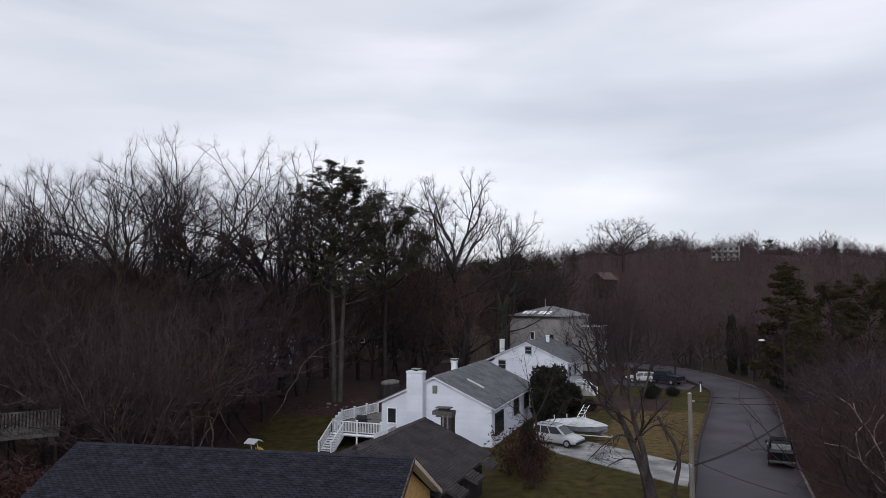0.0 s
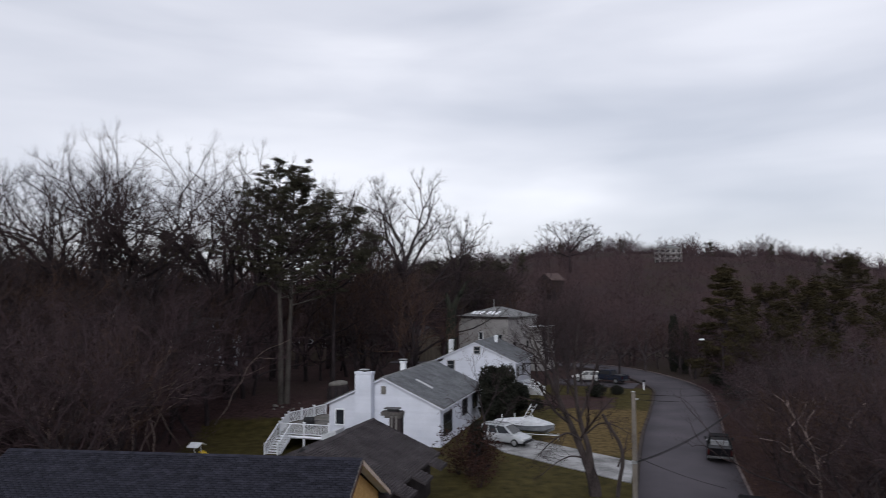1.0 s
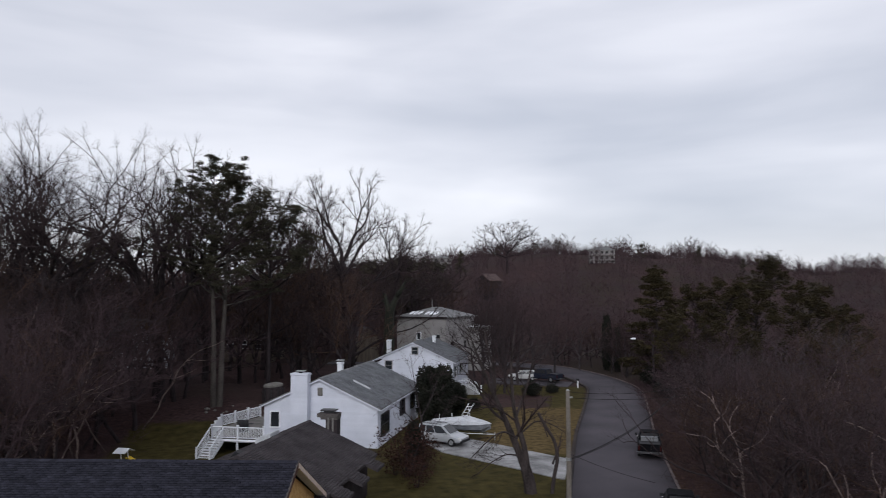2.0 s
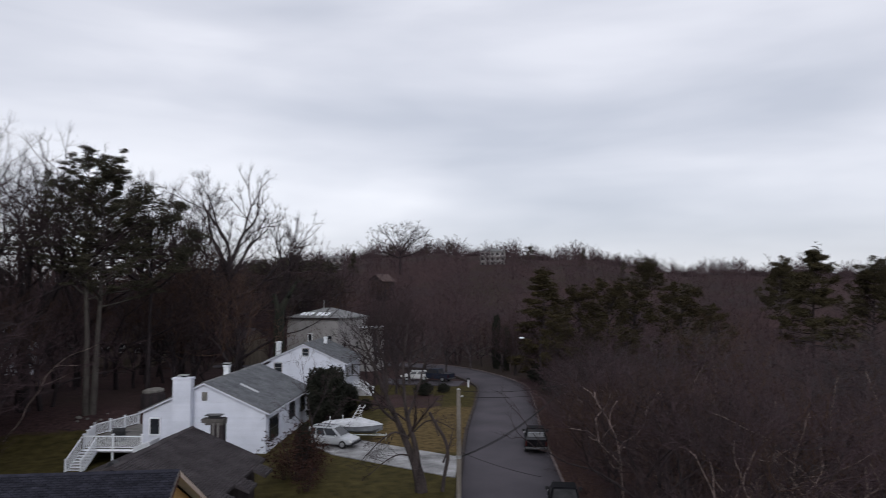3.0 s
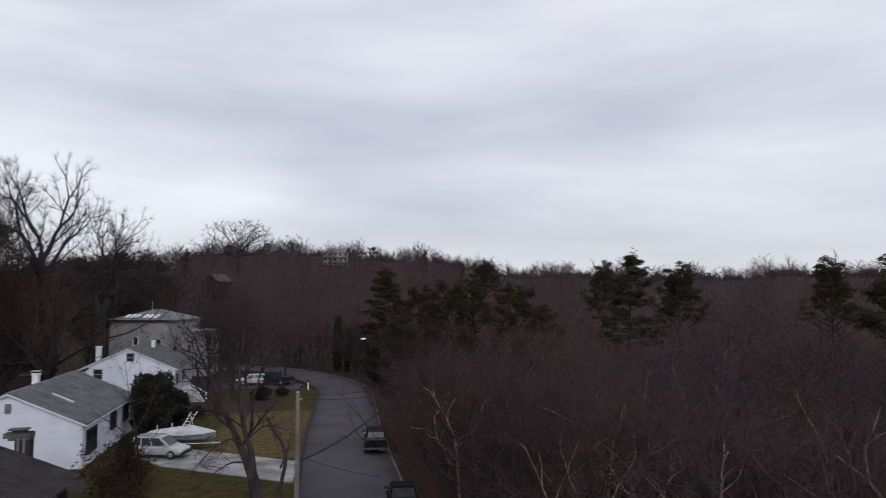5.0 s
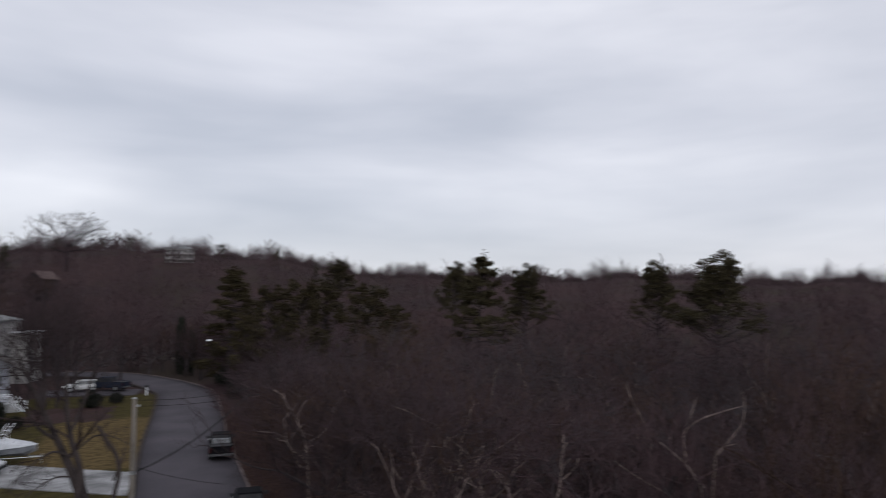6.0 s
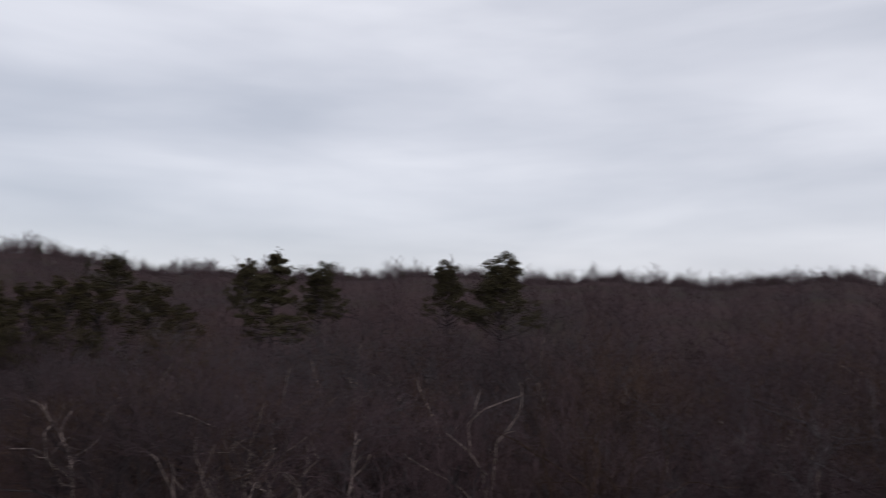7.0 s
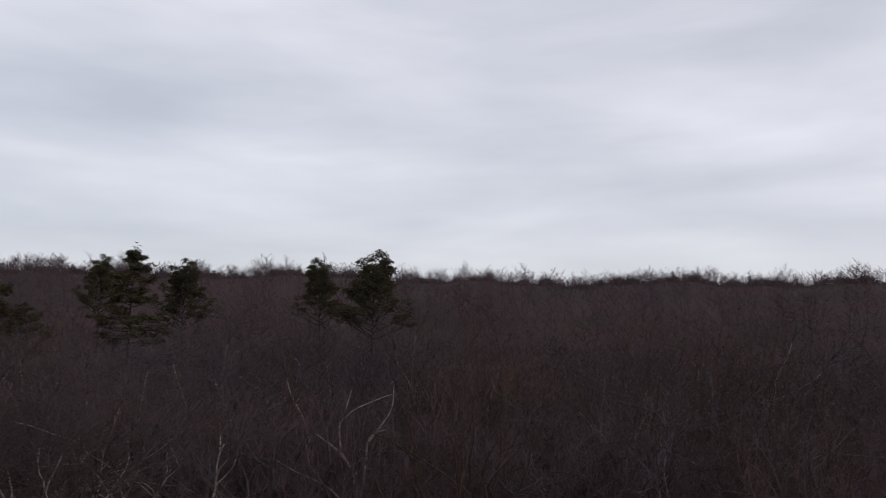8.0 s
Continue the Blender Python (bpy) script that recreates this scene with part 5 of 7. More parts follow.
# right woods, one by one near the road
for az in np.arange(22, 112, 2.8):
    for r0 in (35, 43, 50, 58, 67, 78, 90):
        a, r = az + rng.uniform(-1.5, 1.5), r0 + rng.uniform(-5, 5)
        x, y = polar(a, r)
        s = (x - 18.5) * 0.932 - (y - 41.6) * 0.363
        if s < 6.4 or a > 108:
            continue
        pale = rng.random() < 0.27
        clump = noise.noise(Vector((x / 13, y / 13, 3.0)))
        lim = np.interp(r, [30, 45, 60, 100], [-9.5, -6.5, -4.4, -1.8])
        if s < 16:
            lim = max(lim, -5.0)
        h = top_at(x, y, lim + rng.uniform(-4.0, 0.4) + 3.0 * clump + (2.0 if pale else 0.0))
        if h < 4:
            continue
        # beside the road only dark kinds: their colour deepens the shade among the trees
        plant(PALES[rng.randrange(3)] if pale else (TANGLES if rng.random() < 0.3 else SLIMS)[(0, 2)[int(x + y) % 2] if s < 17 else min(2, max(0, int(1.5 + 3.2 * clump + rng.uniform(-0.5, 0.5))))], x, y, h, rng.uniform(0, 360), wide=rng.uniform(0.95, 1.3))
for az, r, el, kind, w in [(26.5, 106, 2.4, 1, 1.15), (29.4, 124, 1.0, 2, 1.1), (31.6, 112, 1.5, 2, 1.1), (33.6, 135, 1.2, 2, 1.1), (37.4, 112, 1.1, 2, 1.1), (39.4, 124, -0.6, 2, 1.0), (34.8, 230, 3.1, 4, 1.3), (44.3, 190, 3.0, 4, 0.9), (46.4, 165, 3.5, 3, 1.0), (50.2, 170, 2.8, 4, 1.0), (60.9, 170, 3.0, 4, 0.95), (64.9, 140, 3.7, 4, 1.15), (27.6, 92, -1.2, 2, 1.0), (30.4, 96, -2.0, 2, 1.0), (33.2, 100, -2.4, 2, 1.0), (38.0, 100, -2.6, 2, 1.0)]:
    x, y = polar(az, r)
    plant((ROUND_PINE, CONE_PINE, OLIVE_PINE, TIER_PINE, DARK_PINE)[kind], x, y, top_at(x, y, el), wide=w)

# the far woods: many small bare trees, too far to tell apart
FAR = [bare_tree_meshes(200 + i, 14, [(8, 48, 0.55, 0.06), (6, 44, 0.62, 0.05)], 0.055, fork=0.62, stem=0.012, first=0.1, sides=(3, 3, 3, 3), segs=(3, 2, 1)) for i in range(5)]
CREST = [bare_tree_meshes(220 + i, 14, [(7, 42, 0.5, 0.08), (6, 36, 0.55, 0.06)], 0.055, fork=0.66, stem=0.012, first=0.12, sides=(3, 3, 3, 3), segs=(1, 1, 1)) for i in range(4)]
BUSH = [bare_tree_meshes(240 + i, 14, [(7, 60, 0.8, 0.02), (6, 50, 0.7, 0.02)], 0.28, fork=0.5, stem=0.02, first=0.0, sides=(3, 3, 3, 3), segs=(1, 1, 1)) for i in range(3)]


def far_woods(name, spots, material, label):
    vs, fs, base = [], [], 0
    for k, (x, y, h, a) in enumerate(spots):
        c, s = math.cos(a), math.sin(a)
        for v, f in BUSH[k % 3] if h < 4 else FAR[k % 5] if math.hypot(x, y) < 150 else CREST[k % 4]:
            q = v * (h / 11.5) * np.array([1.15, 1.15, 1.0])
            q = np.stack([q[:, 0] * c - q[:, 1] * s + x, q[:, 0] * s + q[:, 1] * c + y, q[:, 2] + float(height(x, y))], 1)
            vs.append(q)
            fs.append(f + base)
            base += len(q)
    me = arrays(name, np.concatenate(vs), np.concatenate(fs), material)
    return tagged(new(name, me), label, "woods", kind="stuff")


spots = {0: [], 1: []}


def scatter(n, a0, a1, r0, r1, h0, h1):
    for _ in range(n):
        a, r = rng.uniform(a0, a1), math.sqrt(rng.uniform(r0 * r0, r1 * r1))
        x, y = polar(a, r)
        s = (x - 18.5) * 0.932 - (y - 41.6) * 0.363
        if r < 145 and (off_road(x, y) < 6.5 or (s < 6.4 and off_road(x, y) < 26 and y < 126)):
            continue
        h = rng.uniform(h0, h1) * (1 + 0.22 * math.sin(a * 1.9 + 2.0) * math.sin(a * 0.7))
        if r < 240 and a > 24:
            h = min(h, top_at(x, y, np.interp(r, [85, 150, 200, 240], [-2.2, -0.4, 0.9, 2.2])))
        if h > 4 or r > 380:
            spots[rng.randrange(2)].append((x, y, h, rng.uniform(0, 6.28)))


scatter(420, -38, -3, 120, 160, 14, 20)
scatter(90, -3, 8, 122, 165, 9, 13)
scatter(160, -38, -2, 160, 420, 10, 17)
scatter(300, 8, 42, 100, 150, 9, 13)
scatter(420, 0, 42, 150, 240, 8, 13)
scatter(480, -2, 42, 240, 340, 7, 13)
scatter(420, -4, 42, 340, 396, 6, 11)
scatter(520, -4, 42, 388, 440, 4, 9)
scatter(520, 42, 108, 90, 150, 9, 14)
scatter(520, 42, 108, 150, 240, 8, 14)
scatter(560, 42, 108, 240, 350, 7, 13)
scatter(420, 42, 108, 350, 398, 6, 10)
scatter(640, 42, 108, 388, 440, 4, 7)
scatter(60, -20, 108, 420, 470, 7, 10)
far_woods("far_woods", spots[0], TWIG, "grey-brown leafless woods on distant slopes")
far_woods("far_woods", spots[1], TWIG_RED, "reddish-brown leafless woods on distant slopes")
# the crests' fringe: a dense haze of fine twigs, too far to tell apart
crng = np.random.default_rng(29)


def fringe(name, n, material, label, tall):
    a, r = crng.uniform(-8, 109, n), crng.uniform(384, 440, n)
    x, y = r * np.sin(np.radians(a)), r * np.cos(np.radians(a))
    swell = 0.75 + 0.45 * np.sin(a * 1.7 + 0.6) * np.sin(a * 0.53) + 0.3 * np.sin(a * 4.3)
    foot = np.stack([x, y, height(x, y) + crng.uniform(-0.5, 0.35, n) * tall], 1)
    D = unit(crng.normal(size=(n, 3)) * np.array([0.42, 0.42, 0.15]) + np.array([0, 0, 1.0]))
    L = tall * np.clip(swell, 0.35, 1.5) * crng.uniform(0.5, 1.1, n)
    across = unit(np.cross(D, crng.normal(size=(n, 3)))) * crng.uniform(0.06, 0.13, n)[:, None]
    v = np.stack([foot - across, foot + across, foot + D * L[:, None]], 1).reshape(-1, 3)
    return tagged(new(name, arrays(name, v, np.arange(len(v)).reshape(-1, 3), material)), label, "woods", kind="stuff")


fringe("far_woods", 42000, TWIG, "grey haze of leafless twigs along the far crests", 4.6)
fringe("far_woods", 42000, OAK_TWIG, "dark leafless thicket along the far crests", 3.4)
# scattered evergreens on the hills
for az, r, el, kind in [(10.8, 300, 3.9, 1), (17.0, 350, 4.5, 0), (18.8, 345, 4.6, 0), (29.8, 330, 4.0, 1), (33.0, 300, 2.9, 1), (14.0, 320, 4.3, 0), (25.5, 340, 4.3, 0), (52.5, 360, 2.0, 0), (57.0, 330, 1.7, 0), (86.0, 380, 1.7, 1), (95.0, 380, 1.5, 0)]:
    x, y = polar(az, r)
    plant((HILL_PINE, HILL_CONE)[kind], x, y, max(6.0, top_at(x, y, el)))
# brush: low bare twigs on the wooded banks
brng = np.random.default_rng(17)


def brush(name, xs, ys, label, low=0.5, high=1.7):
    n = len(xs)
    foot = np.stack([xs, ys, height(xs, ys) - 0.05], 1)
    D = unit(brng.normal(size=(n, 3)) * np.array([0.7, 0.7, 0.3]) + np.array([0, 0, 0.75]))
    P, R = grow(brng, foot, D, brng.uniform(low, high, n), brng.uniform(0.008, 0.02, n), 2, 0.3, 0.0, 0.3)
    v, f = tubes(P, R, 3)
    return tagged(new(name, arrays(name, v, f, TWIG_RED)), label, "undergrowth", kind="stuff")


u, s = brng.uniform(-12, 62, 6500), 4.1 + 9 * brng.random(6500) ** 1.5
brush("undergrowth", 18.5 + u * 0.363 + s * 0.932, 41.6 + u * 0.932 - s * 0.363, "reddish-brown brush on the bank beside the road")
az, r = np.radians(brng.uniform(-37, -8, 7000)), np.sqrt(brng.uniform(44**2, 92**2, 7000))
keep = (r * np.sin(az) < -17.5)
brush("undergrowth", (r * np.sin(az))[keep], (r * np.cos(az))[keep], "tangled brown brush under the bare trees", 0.8, 3.0)

# ---- the deck of the white house ----
deck = thing("deck", WH, "raised deck with white railings and a stair", "deck")
DZ = 0.32


def local(x, y):
    v = WH.inverted() @ Vector((x, y, 0))
    return v.x, v.y


D0, D1, D2, D3 = (-10.42, 0.0), local(-10.3, 65.2), local(-10.3, 70.7), local(-7.1, 76.0)
D4 = (-10.42, D3[1])
poly = [D0, D1, D2, D3, D4] if D3[0] < -10.5 else [D0, D1, D2, (-10.6, D3[1]), D4]
D3 = poly[3]
# boards run across the deck
y = 0.02
k = 0
while y < D3[1]:
    # the outer edge at this depth
    def outer(v):
        for a, b in ((D1, D2), (D2, D3)):
            lo, hi = sorted((a[1], b[1]))
            if lo <= v <= hi and hi - lo > 1e-6:
                return a[0] + (b[0] - a[0]) * (v - a[1]) / (b[1] - a[1])
        return D1[0]

    part("deck_board", box(outer(y), -10.44, y, y + 0.17, DZ - 0.04, DZ), DECK_WOOD, deck)
    y += 0.18
for a, b in ((D0, D1), (D1, D2), (D2, D3)):
    p, q = Vector((*a, 0)), Vector((*b, 0))
    d = (q - p).normalized()
    n = max(1, round((q - p).length / 2.0))
    rail = part("railing", tube([p + Vector((0, 0, DZ + 1.03)), q + Vector((0, 0, DZ + 1.03))], 0.055, 6), TRIM, deck, "white railing with square balusters")
    part("bottom_rail", tube([p + Vector((0, 0, DZ + 0.12)), q + Vector((0, 0, DZ + 0.12))], 0.04, 4), TRIM, rail)
    part("fascia", tube([p + Vector((0, 0, DZ - 0.16)), q + Vector((0, 0, DZ - 0.16))], [0.13, 0.13], 4), TRIM, rail)
    for i in range(n + 1):
        c = p + d * (q - p).length * i / n
        post = part("post", box(c.x - 0.065, c.x + 0.065, c.y - 0.065, c.y + 0.065, -2.2, DZ + 1.14), TRIM, rail)
        part("post_cap", box(c.x - 0.1, c.x + 0.1, c.y - 0.1, c.y + 0.1, DZ + 1.14, DZ + 1.24, 0.03), TRIM, rail)
    m = round((q - p).length / 0.16)
    for i in range(1, m):
        c = p + d * (q - p).length * i / m
        part("baluster", box(c.x - 0.022, c.x + 0.022, c.y - 0.022, c.y + 0.022, DZ + 0.12, DZ + 1.02), TRIM, rail)
# stair from the outer corner down to the yard, towards the road
sx0, sx1 = D1[0] - 0.1, D1[0] + 1.1
stair = part("stair", box(sx0 - 0.05, sx0, -2.35, 0, -1.35, -1.0), TRIM, deck, "white stair with sloping rails")
for i in range(8):
    zz = DZ - 0.17 * (i + 1)
    part("tread", box(sx0, sx1, -0.28 * (i + 1), -0.28 * i + 0.02, zz - 0.04, zz, 0.008), DECK_WOOD, stair)
    part("riser", box(sx0, sx1, -0.28 * i - 0.01, -0.28 * i + 0.01, zz, zz + 0.13), TRIM, stair)
for x in (sx0 - 0.03, sx1 + 0.03):
    part("stringer", prism([(0.0, DZ - 0.35), (0.0, DZ - 0.02), (-2.4, DZ - 1.42), (-2.4, DZ - 1.75)], 0.05, "x", x - 0.025), TRIM, stair)
    part("hand_rail", tube([(x, 0, DZ + 1.0), (x, -2.35, DZ - 0.42)], 0.05, 6), TRIM, stair)
    part("newel", box(x - 0.06, x + 0.06, -2.42, -2.3, -1.6, DZ - 0.3), TRIM, stair)
    for i in range(1, 14):
        yy = -2.35 * i / 14
        zt = DZ + 1.0 - 1.42 * i / 14
        part("baluster", box(x - 0.02, x + 0.02, yy - 0.02, yy + 0.02, zt - 0.95, zt), TRIM, stair)


def patio_chair(m):
    ch = thing("patio_chair", m, "dark patio chair on the deck", "chair", "patio chairs")
    part("seat", box(-0.27, 0.27, -0.27, 0.27, 0.4, 0.46, 0.02), DARK_PAINT, ch)
    part("backrest", prism([(-0.27, 0.44), (-0.22, 0.44), (-0.36, 1.0), (-0.41, 1.0)], 0.54, "x", -0.27), DARK_PAINT, ch)
    for x in (-0.24, 0.24):
        for yy in (-0.24, 0.24):
            part("leg", tube([(x, yy, 0.4), (x * 1.1, yy * 1.1, 0)], 0.02, 6), DARK_PAINT, ch)
    for x in (-0.28, 0.28):
        part("arm", box(x - 0.03, x + 0.03, -0.3, 0.25, 0.62, 0.66, 0.01), DARK_PAINT, ch)
    return ch


def on_deck(x, y, turn=0):
    return WH @ pose(x, y, DZ, 0, 0, turn)


first = patio_chair(on_deck(-12.0, 6.2, 60))
copy_thing(first, on_deck(-12.9, 7.4, -30))
copy_thing(first, on_deck(-11.6, 8.4, 170))
table = thing("patio_table", on_deck(-11.8, 7.3), "dark round patio table on the deck", "table")
part("tabletop", tube([(0, 0, 0.7), (0, 0, 0.74)], 0.6, 20), DARK_PAINT, table)
part("leg", tube([(0, 0, 0.0), (0, 0, 0.7)], 0.05, 8), DARK_PAINT, table)
part("foot", tube([(0, 0, 0.0), (0, 0, 0.04)], 0.3, 14), DARK_PAINT, table)
grill = thing("grill", on_deck(-14.0, 3.2, 20), "black covered barbecue grill on the deck", "grill")
part("cart", box(-0.55, 0.55, -0.3, 0.3, 0.0, 0.75, 0.03), DARK_PAINT, grill)
bm = tube([(-0.5, 0, 0.8), (0.5, 0, 0.8)], 0.32, 14)
part("lid", bm, DARK_PAINT, grill)
part("side_shelf", box(0.55, 0.95, -0.25, 0.25, 0.72, 0.76, 0.01), DARK_PAINT, grill)

# ---- vehicles ----


def wheel(vehicle, x, y, r, w=0.24):
    s = 1 if x > 0 else -1
    tyre = part("wheel", tube([(x - s * w, y, r), (x - s * w * 0.85, y, r), (x - s * w * 0.15, y, r), (x, y, r)], [r * 0.9, r, r, r * 0.9], 20), RUBBER, vehicle, "black tyre with a metal rim")
    part("rim", tube([(x - s * 0.02, y, r), (x + s * 0.012, y, r)], [r * 0.62, r * 0.58], 16), METAL, tyre)
    part("hub", tube([(x, y, r), (x + s * 0.03, y, r)], r * 0.16, 8), METAL, tyre)


def loft(sections, bm=None):
    """Closed loops of equal length, skinned one to the next."""
    bm = bm or bmesh.new()
    loops = [[bm.verts.new(c) for c in s] for s in sections]
    n = len(loops[0])
    for a, b in zip(loops, loops[1:]):
        for i in range(n):
            bm.faces.new((a[i], a[(i + 1) % n], b[(i + 1) % n], b[i]))
    bm.faces.new(loops[0][::-1])
    bm.faces.new(loops[-1])
    return bm


def car_section(y, w, z0, z1, round_top=0.12):
    """A body's cross-section at y: floor z0, top z1, half width w."""
    m = (z0 + z1) / 2
    return [(-w * 0.92, y, z0), (-w, y, z0 + 0.12), (-w, y, m), (-w + 0.03, y, z1 - round_top), (-w + 0.16, y, z1), (w - 0.16, y, z1), (w - 0.03, y, z1 - round_top), (w, y, m), (w, y, z0 + 0.12), (w * 0.92, y, z0)]


def cabin(y0, y1, y2, y3, w, wt, z0, z1):
    """A greenhouse: foot from y0 to y3, roof from y1 to y2."""
    bm = bmesh.new()
    lo = [bm.verts.new(c) for c in ((-w, y0, z0), (w, y0, z0), (w, y3, z0), (-w, y3, z0))]
    hi = [bm.verts.new(c) for c in ((-wt, y1, z1), (wt, y1, z1), (wt, y2, z1), (-wt, y2, z1))]
    bm.faces.new(hi)
    bm.faces.new(lo[::-1])
    for i in range(4):
        bm.faces.new((lo[i], lo[(i + 1) % 4], hi[(i + 1) % 4], hi[i]))
    bmesh.ops.bevel(bm, geom=list(bm.edges), offset=0.05, segments=2, affect="EDGES")
    return bm


def pane_quad(cs, out=0.012):
    """A thin pane from four corners, a little proud."""
    bm = bmesh.new()
    c = [Vector(q) for q in cs]
    n = (c[1] - c[0]).cross(c[3] - c[0]).normalized() * out
    a = [bm.verts.new(q + n * 0.2) for q in c]
    b = [bm.verts.new(q + n) for q in c]
    bm.faces.new(b)
    bm.faces.new(a[::-1])
    for i in range(4):
        bm.faces.new((a[i], a[(i + 1) % 4], b[(i + 1) % 4], b[i]))
    return bm


def lerp3(a, b, t):
    return [a[i] + (b[i] - a[i]) * t for i in range(3)]


def glaze(vehicle, y0, y1, y2, y3, w, wt, z0, z1, split, mat=None):
    """Windscreen, rear and side windows on a cabin."""
    g = mat or GLASS

    def at(y_lo, y_hi, t, s, u):
        # side point at height share t, length share u
        lo, hi = (s * w, y0 + (y3 - y0) * u, z0), (s * wt, y1 + (y2 - y1) * u, z1)
        return lerp3(lo, hi, t)

    for s in (-1, 1):
        cuts = [0.06, *split, 0.94]
        for a, b in zip(cuts, cuts[1:]):
            q = [at(0, 0, 0.12, s, a + 0.015), at(0, 0, 0.12, s, b - 0.015), at(0, 0, 0.86, s, b - 0.015), at(0, 0, 0.86, s, a + 0.015)]
            part("side_window", pane_quad(q if s > 0 else q[::-1], 0.02), g, vehicle, "dark side window")
    for nm, u, order in (("rear_window", 0.0, 1), ("windscreen", 1.0, -1)):
        q = []
        for sx, t in ((-0.86, 0.12), (0.86, 0.12), (0.86, 0.88), (-0.86, 0.88)):
            lo, hi = (sx * w, y0 if u == 0 else y3, z0), (sx * wt, y1 if u == 0 else y2, z1)
            q.append(lerp3(lo, hi, t))
        part(nm, pane_quad(q if order > 0 else q[::-1], 0.025), g, vehicle, "dark glass")


def pickup(m, paint, label, cover=None):
    """A crew-cab pickup with its nose along +y, 5.6 m long."""
    v = thing("pickup_truck", m, label, "truck")
    lower = loft([car_section(y, w, z0, z1) for y, w, z0, z1 in ((-2.8, 0.93, 0.5, 1.05), (-2.7, 0.98, 0.42, 1.18), (-0.9, 0.99, 0.42, 1.2), (-0.75, 0.99, 0.42, 1.2), (1.3, 0.99, 0.42, 1.18), (2.4, 0.98, 0.42, 1.12), (2.75, 0.93, 0.45, 1.02), (2.85, 0.85, 0.5, 0.9))])
    body = part("body", lower, paint, v)
    part("cab", cabin(-0.95, -0.7, 0.75, 1.55, 0.93, 0.76, 1.15, 1.86), paint, v)
    glaze(v, -0.95, -0.7, 0.75, 1.55, 0.93, 0.76, 1.15, 1.86, [0.48], DARK_PAINT)
    part("bed_cover", box(-0.84, 0.84, -2.62, -0.98, 1.17, 1.235, 0.02), DARK_PAINT, v, "dark bed cover")
    # cover colours an added box that stands for sky glare in the rear window
    if cover:
        part("tool_chest", box(-0.7, 0.7, -1.5, -1.02, 1.24, 1.6, 0.03), cover, v, "pale grey box standing for sky reflected in the rear window")
    for x in (-0.92, 0.92):
        part("bed_rail", box(x - 0.06, x + 0.06, -2.7, -0.95, 1.17, 1.27, 0.02), paint, v)
    part("tailgate", box(-0.78, 0.78, -2.84, -2.74, 0.68, 1.24, 0.03), paint, v)
    part("bumper", box(-0.95, 0.95, -2.98, -2.78, 0.46, 0.64, 0.04), DARK_METAL, v, "dark steel bumper")
    part("number_plate", box(-0.16, 0.16, -3.0, -2.97, 0.5, 0.62), GLARE_AND_PLATE, v, "plain pale number plate")
    part("front_bumper", box(-0.95, 0.95, 2.72, 2.95, 0.42, 0.66, 0.05), METAL, v)
    part("grille", box(-0.6, 0.6, 2.82, 2.9, 0.68, 0.92, 0.02), DARK_PAINT, v)
    for x in (-0.88, 0.88):
        part("tail_light", box(x - 0.07, x + 0.07, -2.86, -2.74, 0.72, 1.12, 0.02), RED_LENS, v)
        part("headlight", box(x - 0.14, x + 0.1, 2.72, 2.84, 0.7, 0.9, 0.02), CLEAR_LENS, v)
        s = 1 if x > 0 else -1
        part("wing_mirror", box(min(s * 0.98, s * 1.2), max(s * 0.98, s * 1.2), 0.95, 1.07, 1.25, 1.48, 0.03), DARK_PAINT, v, "black wing mirror")
        for y in (-1.75, 1.85):
            wheel(v, s * 1.0, y, 0.4)
            part("wheel_arch", tube([(s * 0.995, y + 0.5 * math.cos(a), 0.42 + 0.5 * math.sin(a)) for a in np.linspace(0.15, 3.0, 9)], 0.035, 5), DARK_PAINT, v)
    return v


